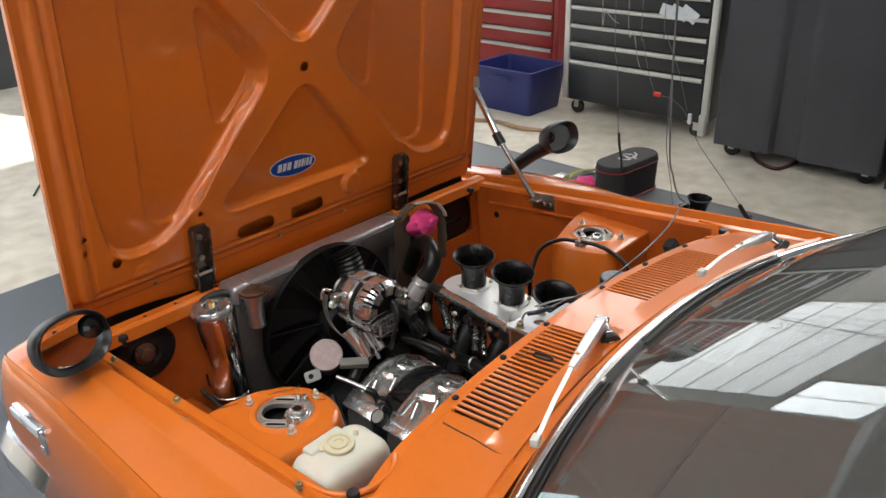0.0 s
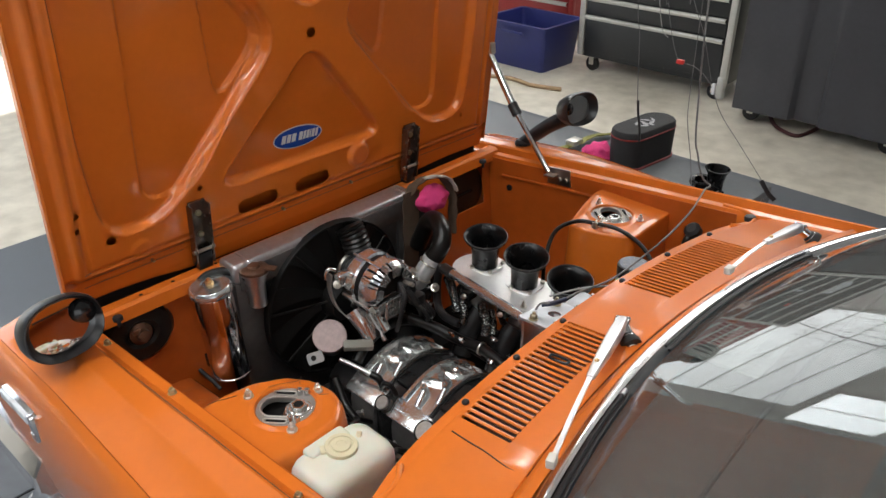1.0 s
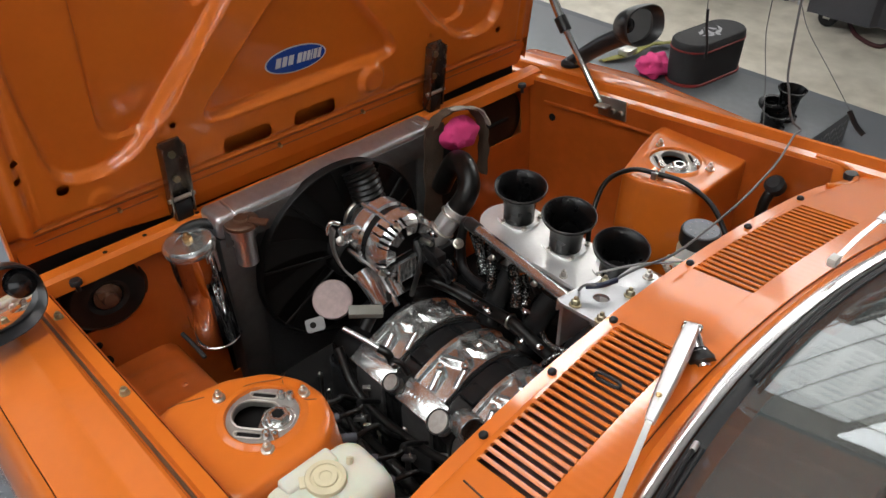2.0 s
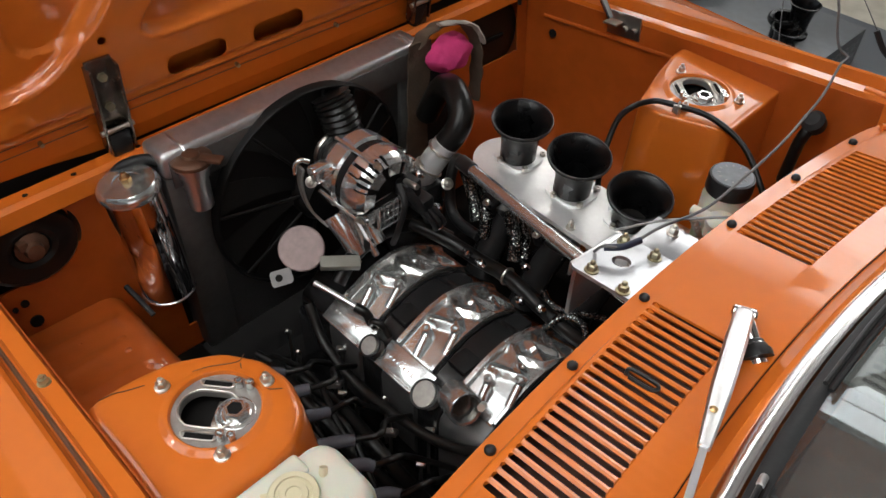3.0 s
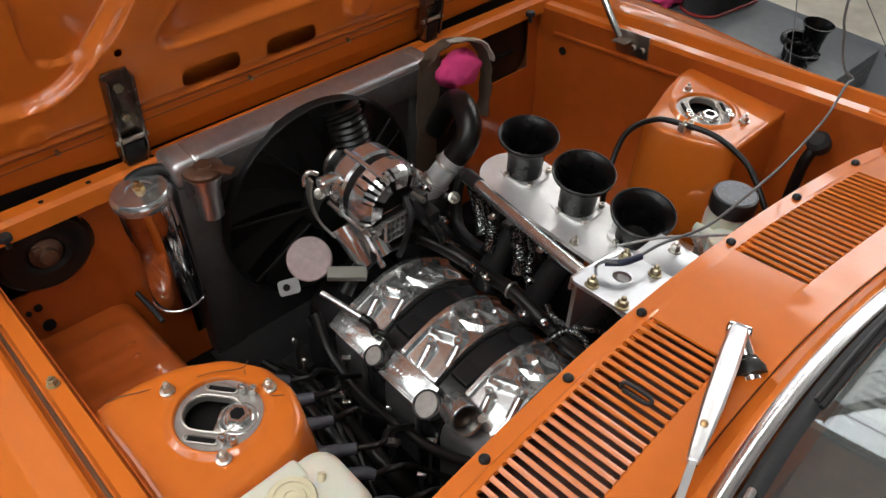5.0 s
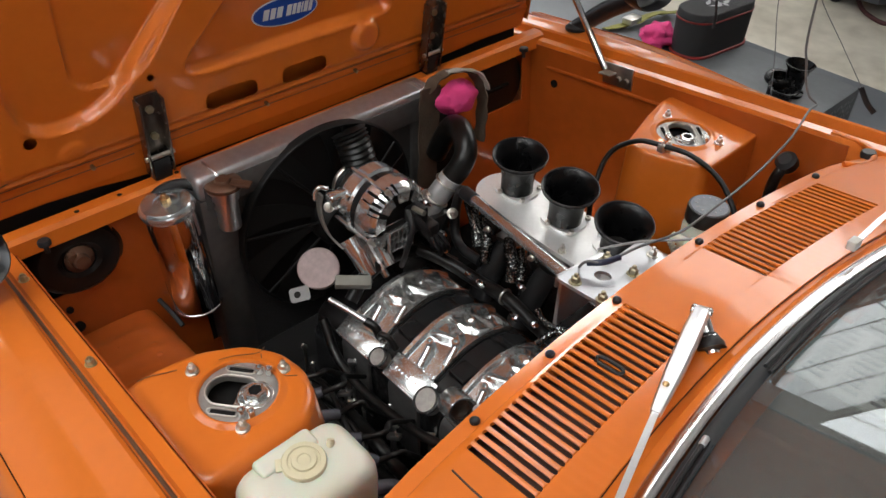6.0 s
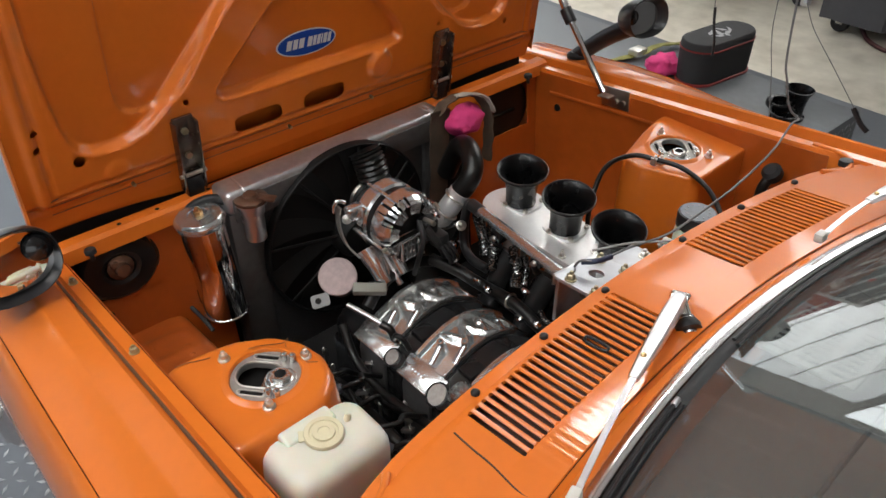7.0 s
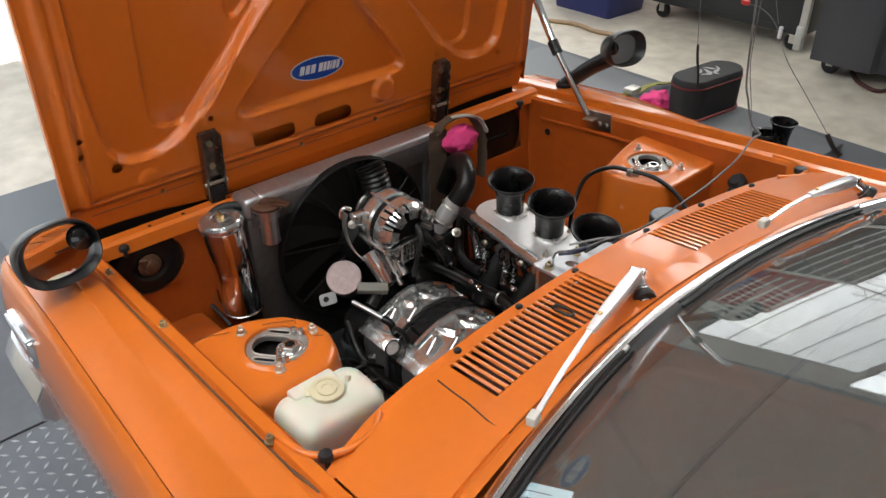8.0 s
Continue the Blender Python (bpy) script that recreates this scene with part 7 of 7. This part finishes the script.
# spare trumpets beside it
for b, t in (((0.150, 1.868, 0.281), (0.155, 1.868, 0.395)), ((0.158, 1.765, 0.281), (0.164, 1.765, 0.345))):
    b, t = Vector(b), Vector(t)
    L = (t - b).length
    bm = new_bm()
    lathe(bm, [(0.030, 0.003), (0.029, 0.45 * L), (0.034, 0.75 * L), (0.047, L), (0.0505, L - 0.001), (0.0485, L - 0.006), (0.038, 0.80 * L), (0.033, 0.45 * L), (0.033, 0.012), (0.043, 0.010), (0.043, 0.0), (0.030, 0.0)], along(b, t - b), 44, False)
    solid("spare_trumpet", bm, TRUMPET_BLACK, "spare black intake trumpet standing on the block", "trumpet", b, group="spare trumpets")
bm = new_bm()
lathe(bm, [(0.030, 0.052), (0.046, 0.054), (0.050, 0.062), (0.048, 0.072), (0.042, 0.076), (0.031, 0.074), (0.031, 0.0), (0.027, 0.0), (0.027, 0.052), (0.030, 0.052)], along((0.120, 1.822, 0.281), (0.0, -0.1, 1)), 36, False)
solid("spare_ring", bm, TRUMPET_BLACK, "spare black spacer ring on a short tube", "ring", (0.120, 1.822, 0.28))

# strap and rag on the block
STRAP = material("olive_strap", (0.26, 0.25, 0.07), 0.85, vary=0.35, grain=120, bump=0.5)
solid("ratchet_strap", ribbon([(-0.60, 1.78, 0.290), (-0.552, 1.90, 0.300), (-0.540, 2.00, 0.312), (-0.520, 2.08, 0.304), (-0.500, 2.17, 0.290)], 0.024, (1, -0.2, 0.3), 0.004, 0.004), STRAP, "crumpled olive webbing strap lying on the block", "strap", (-0.54, 1.98, 0.28))
bm = new_bm()
box(bm, -0.58, -0.53, 1.85, 1.92, 0.300, 0.325, 0.005, None)
solid("strap_buckle", bm, STEEL, "steel ratchet buckle on the olive strap", "buckle", (-0.55, 1.88, 0.30))
bm = new_bm()
bmesh.ops.create_icosphere(bm, subdivisions=4, radius=1.0)
for v in bm.verts:
    d = v.co.normalized()
    k = 1 + 0.35 * noise.noise(d * 2.0 + Vector((9, 2, 1))) + 0.15 * abs(noise.noise(d * 5))
    v.co = Vector((-0.395, 1.835, 0.318)) + Vector((d.x * 0.060 * k, d.y * 0.075 * k, max(-0.036, d.z * 0.045 * k)))
solid("rag", bm, PINK, "crumpled bright pink rag lying on the steel block", "rag", (-0.395, 1.835, 0.28))

# cables that hang down from the ceiling
RED_CLIP = material("red_clip_plastic", (0.60, 0.030, 0.025), 0.4)


def hanging(pts, r, mat, label, steps=6):
    top = Vector(pts[0])
    full = [(top.x - 0.03, top.y + 0.05, 4.19), (top.x - 0.02, top.y + 0.02, 2.6)] + list(pts)
    return solid("hanging_cable", hose(new_bm(), full, r, 8, steps), mat, label, "cable", full[0], group="hanging cables")


hanging([(-0.02, 1.40, 1.25), (0.006, 1.40, 0.98), (0.022, 1.40, 0.80), (0.03, 1.40, 0.745)], 0.0012, SLEEVE, "thin grey sensor cable hanging from the ceiling")
part("connector", hose(new_bm(), [(0.028, 1.40, 0.765), (0.034, 1.40, 0.72), (0.050, 1.395, 0.665), (0.054, 1.395, 0.62)], 0.0052, 8, 8, ribs=0.0015), BLACK_PLASTIC, thing("cable_end", "black twisted cable end hanging in the air", "connector", (0.04, 1.40, 0.62)))
hanging([(0.085, 1.40, 1.26), (0.10, 1.40, 1.10), (0.140, 1.40, 0.97), (0.168, 1.40, 0.931), (0.215, 1.40, 0.925), (0.262, 1.40, 0.900), (0.297, 1.40, 0.857), (0.34, 1.395, 0.79), (0.42, 1.39, 0.71), (0.50, 1.385, 0.63), (0.555, 1.38, 0.575)], 0.0012, SLEEVE, "thin grey sensor cable hanging in a long curve")
bm = new_bm()
box(bm, 0.155, 0.181, 1.393, 1.407, 0.923, 0.937, 0.003)
solid("cable_clip", bm, RED_CLIP, "red plastic clip on a hanging cable", "clip", (0.168, 1.40, 0.92))
bm = new_bm()
box(bm, 0.2915, 0.3025, 1.3945, 1.4055, 0.848, 0.884, 0.002)
solid("cable_plug", bm, PALE_STICKER, "pale plug on a hanging cable", "connector", (0.297, 1.40, 0.84))
part("probe", hose(new_bm(), [(0.515, 1.384, 0.613), (0.545, 1.381, 0.580), (0.572, 1.380, 0.562)], 0.0075, 8, 6), BLACK_PLASTIC, thing("cable_probe", "black probe at the end of a hanging cable", "probe", (0.55, 1.38, 0.56)))
hanging([(0.17, 1.40, 1.25), (0.182, 1.40, 1.14), (0.236, 1.40, 1.03), (0.285, 1.40, 0.89)], 0.0011, SLEEVE, "thin grey sensor cable hanging from the ceiling")
hanging([(0.02, 1.42, 1.25), (0.05, 1.42, 1.12), (0.075, 1.42, 1.02), (0.10, 1.42, 0.995)], 0.0015, PALE_CABLE, "pale cable with a bent end hanging from the ceiling")
hanging([(-0.085, 1.42, 1.25), (-0.07, 1.42, 1.19), (-0.03, 1.42, 1.155), (-0.015, 1.42, 1.15)], 0.0015, PALE_CABLE, "pale cable with a bent end hanging from the ceiling")
hanging([(0.215, 1.40, 1.10), (0.219, 1.40, 0.80), (0.228, 1.40, 0.72), (0.243, 1.40, 0.66), (0.258, 1.40, 0.60), (0.30, 1.36, 0.50), (0.36, 1.30, 0.40), (0.42, 1.285, 0.20), (0.44, 1.28, 0.155)], 0.0013, SLEEVE, "thin black cable hanging down to the deck")

# ---- tool chests along the wall ----


def caster(parent, x, y):
    bm = new_bm()
    cyl(bm, (x, y - 0.018, 0.05), (x, y + 0.018, 0.05), 0.05, seg=24, bevel=0.006)
    w = part("caster", bm, BLACK_RUBBER, parent, "black rubber caster")
    bm = new_bm()
    box(bm, x - 0.035, x + 0.035, y - 0.030, y + 0.030, 0.098, 0.112, 0.002)
    for s in (-1, 1):
        box(bm, x - 0.018, x + 0.018, y + s * 0.024 - 0.003, y + s * 0.024 + 0.003, 0.045, 0.10, 0.001)
    part("fork", bm, STEEL, w)


def tool_chest(x0, x1, y0, y1, base, heights, paint, trim, label, frame_mat):
    chest = thing("tool_chest", label, "tool chest", ((x0 + x1) / 2, (y0 + y1) / 2, 0))
    top = base + sum(heights) + 0.05
    part("carcass", box(new_bm(), x0, x1, y0 + 0.02, y1, base - 0.03, top, 0.006), paint, chest)
    for s, x in ((-1, x0), (1, x1)):
        part("corner_post", box(new_bm(), x - 0.022, x + 0.022, y0 - 0.004, y0 + 0.03, base - 0.02, top, 0.004), frame_mat, chest, "pale alloy corner post")
    z = base + 0.01
    for h in heights:
        d = part("drawer", box(new_bm(), x0 + 0.03, x1 - 0.03, y0, y0 + 0.03, z + 0.004, z + h - 0.004, 0.003), paint, chest)
        bm = new_bm()
        sweep(bm, [[(x, y0 - 0.001, z + h - 0.006), (x, y0 - 0.014, z + h - 0.008), (x, y0 - 0.020, z + h - 0.018), (x, y0 - 0.016, z + h - 0.030), (x, y0 - 0.001, z + h - 0.033)] for x in (x0 + 0.035, x1 - 0.035)])
        part("drawer_pull", thicken(bm, 0.002), trim, d, "pale alloy drawer pull")
        z += h
    for x in (x0 + 0.07, x1 - 0.07):
        for y in (y0 + 0.07, y1 - 0.07):
            caster(chest, x, y)
    return chest


black_chest = tool_chest(-1.80, -0.715, 3.70, 4.25, 0.135, (0.26, 0.125, 0.125, 0.125, 0.125, 0.14), CHEST_BLACK, LIGHT_TRIM, "black roller tool chest with pale drawer pulls and corner posts", LIGHT_TRIM)
part("bumper_foot", box(new_bm(), -0.745, -0.700, 3.690, 3.74, 0.03, 0.17, 0.006), LIGHT_TRIM, black_chest, "pale corner bumper")
for k in range(3):
    bm = new_bm()
    m = Matrix.Translation((-1.02 + 0.07 * k, 3.685, 0.80 - 0.004 * k)) @ pose(0, 0, 0, 80, 12 + 9 * k, 0)
    prism(bm, rounded(-0.06, 0.06, -0.035, 0.035, 0.004, 2), 0.0012, m)
    solid("paper_tag", bm, PALE_STICKER, "white paper tag tucked behind a drawer pull", "tag", (-1.02 + 0.07 * k, 3.685, 0.78))
tool_chest(-3.10, -2.22, 4.15, 4.70, 0.12, (0.21, 0.13, 0.13, 0.13, 0.15), CHEST_RED, LIGHT_TRIM, "red roller tool chest with pale drawer pulls", CHEST_RED)
# blue bin
bm = new_bm()
rows = [[(x, y, z) for x, y in rounded(-2.46 - g, -1.91 + g, 3.42 - g, 3.86 + g, 0.03, 3)] for z, g in ((0.0, -0.03), (0.003, -0.028), (0.30, 0.0), (0.30, 0.018), (0.325, 0.02), (0.325, -0.006), (0.02, -0.035))]
r = sweep(bm, rows, True)
bm.faces.new(r[-1])
sbin = thing("storage_bin", "blue plastic storage bin standing on the concrete", "bin", (-2.18, 3.64, 0))
part("tub", bm, BLUE, sbin)
part("rim", torus(new_bm(), (-2.18, 3.64, 0.02), (0, 0, 1), 0.15, 0.004), BLUE, sbin)
part("grip", box(new_bm(), -2.28, -2.08, 3.375, 3.392, 0.255, 0.275, 0.004), BLUE, sbin)
# grey cabinets on casters
for x0, x1, y0, y1, lab in ((-0.52, 0.42, 3.46, 4.1, "tall dark grey covered cabinet on casters"), (0.50, 1.75, 3.30, 4.1, "wide dark grey covered cabinet on casters")):
    cab = thing("covered_cabinet", lab, "cabinet", ((x0 + x1) / 2, (y0 + y1) / 2, 0))
    bm = new_bm()
    NXC = 40
    rows = []
    for k in range(NXC + 1):
        x = x0 + (x1 - x0) * k / NXC
        fold = 0.006 * math.sin(k * 0.7) * math.sin(k * 0.23 + 1) + (0.035 if 14 < k < 22 else 0)
        rows.append([(x, y0 + fold * (1.2 - z), z) for z in (0.085, 0.4, 0.8, 1.2, 1.5)])
    sweep(bm, rows)
    part("cover", thicken(bm, 0.006), GREYBOX, cab, "dark grey fabric front")
    part("carcass", box(new_bm(), x0, x1, y0 + 0.06, y1, 0.08, 1.5, 0.01), GREYBOX, cab)
    for x in (x0 + 0.08, x1 - 0.08):
        for y in (y0 + 0.1, y1 - 0.1):
            caster(cab, x, y)
bm = new_bm()
hose(bm, [(-0.36, 3.66, 0.012), (-0.27, 3.53, 0.012), (-0.18, 3.46, 0.014), (-0.12, 3.45, 0.012), (-0.09, 3.50, 0.012), (-0.07, 3.66, 0.012)], 0.011)
solid("air_line", bm, RED_CLIP_DARK, "dark red air line lying under the cabinets", "hose", (-0.15, 3.46, 0))
bm = new_bm()
hose(bm, [(-2.2, 3.1, 0.014), (-2.0, 3.18, 0.014), (-1.8, 3.16, 0.014), (-1.6, 3.22, 0.014)], 0.014)
solid("broom_handle", bm, WOODISH, "pale wooden handle lying on the floor", "handle", (-2, 3.15, 0))
line("floor_cable", "thin black cable lying on the concrete", "cable", [(-5.6, 1.6, 0.008), (-4.6, 1.15, 0.008), (-4.0, 0.9, 0.008), (-3.2, 0.4, 0.008)], 0.006)
# speaker grille on the dashboard and a card behind the glass
gr = thing("dash_grille", "grey slotted speaker grille on the dashboard", "grille", (1.06, 0.0, 0.896), BODY)
part("plate", box(new_bm(), 0.995, 1.115, -0.055, 0.06, 0.892, 0.899, 0.002), DASH_GREY, gr)
for a in range(3):
    for b in range(9):
        part("slot", box(new_bm(), 1.008 + 0.036 * a, 1.032 + 0.036 * a, -0.046 + 0.0115 * b, -0.041 + 0.0115 * b, 0.8985, 0.8996), DARK, gr)

card = thing("paper_card", "pale blue paper card with handwriting behind the windscreen", "card", (1.035, -0.47, 0.893), BODY)
PAPER = material("pale_blue_paper", (0.55, 0.68, 0.76), 0.7, vary=0.04, bump=0)
mcard = Matrix.Translation((1.078, -0.470, 0.8955)) @ pose(0, 0, 0, 0, 0, 28) @ Matrix.Scale(0.72, 4)
part("sheet", box(new_bm(), -0.03, 0.05, -0.035, 0.035, 0, 0.001, 0, mcard), PAPER, card)
for k in range(4):
    part("ink_bar", box(new_bm(), -0.022, 0.030 - 0.008 * (k % 2), -0.024 + 0.014 * k, -0.0225 + 0.014 * k, 0.001, 0.0014, 0, mcard), TAPE_BLUE, card)
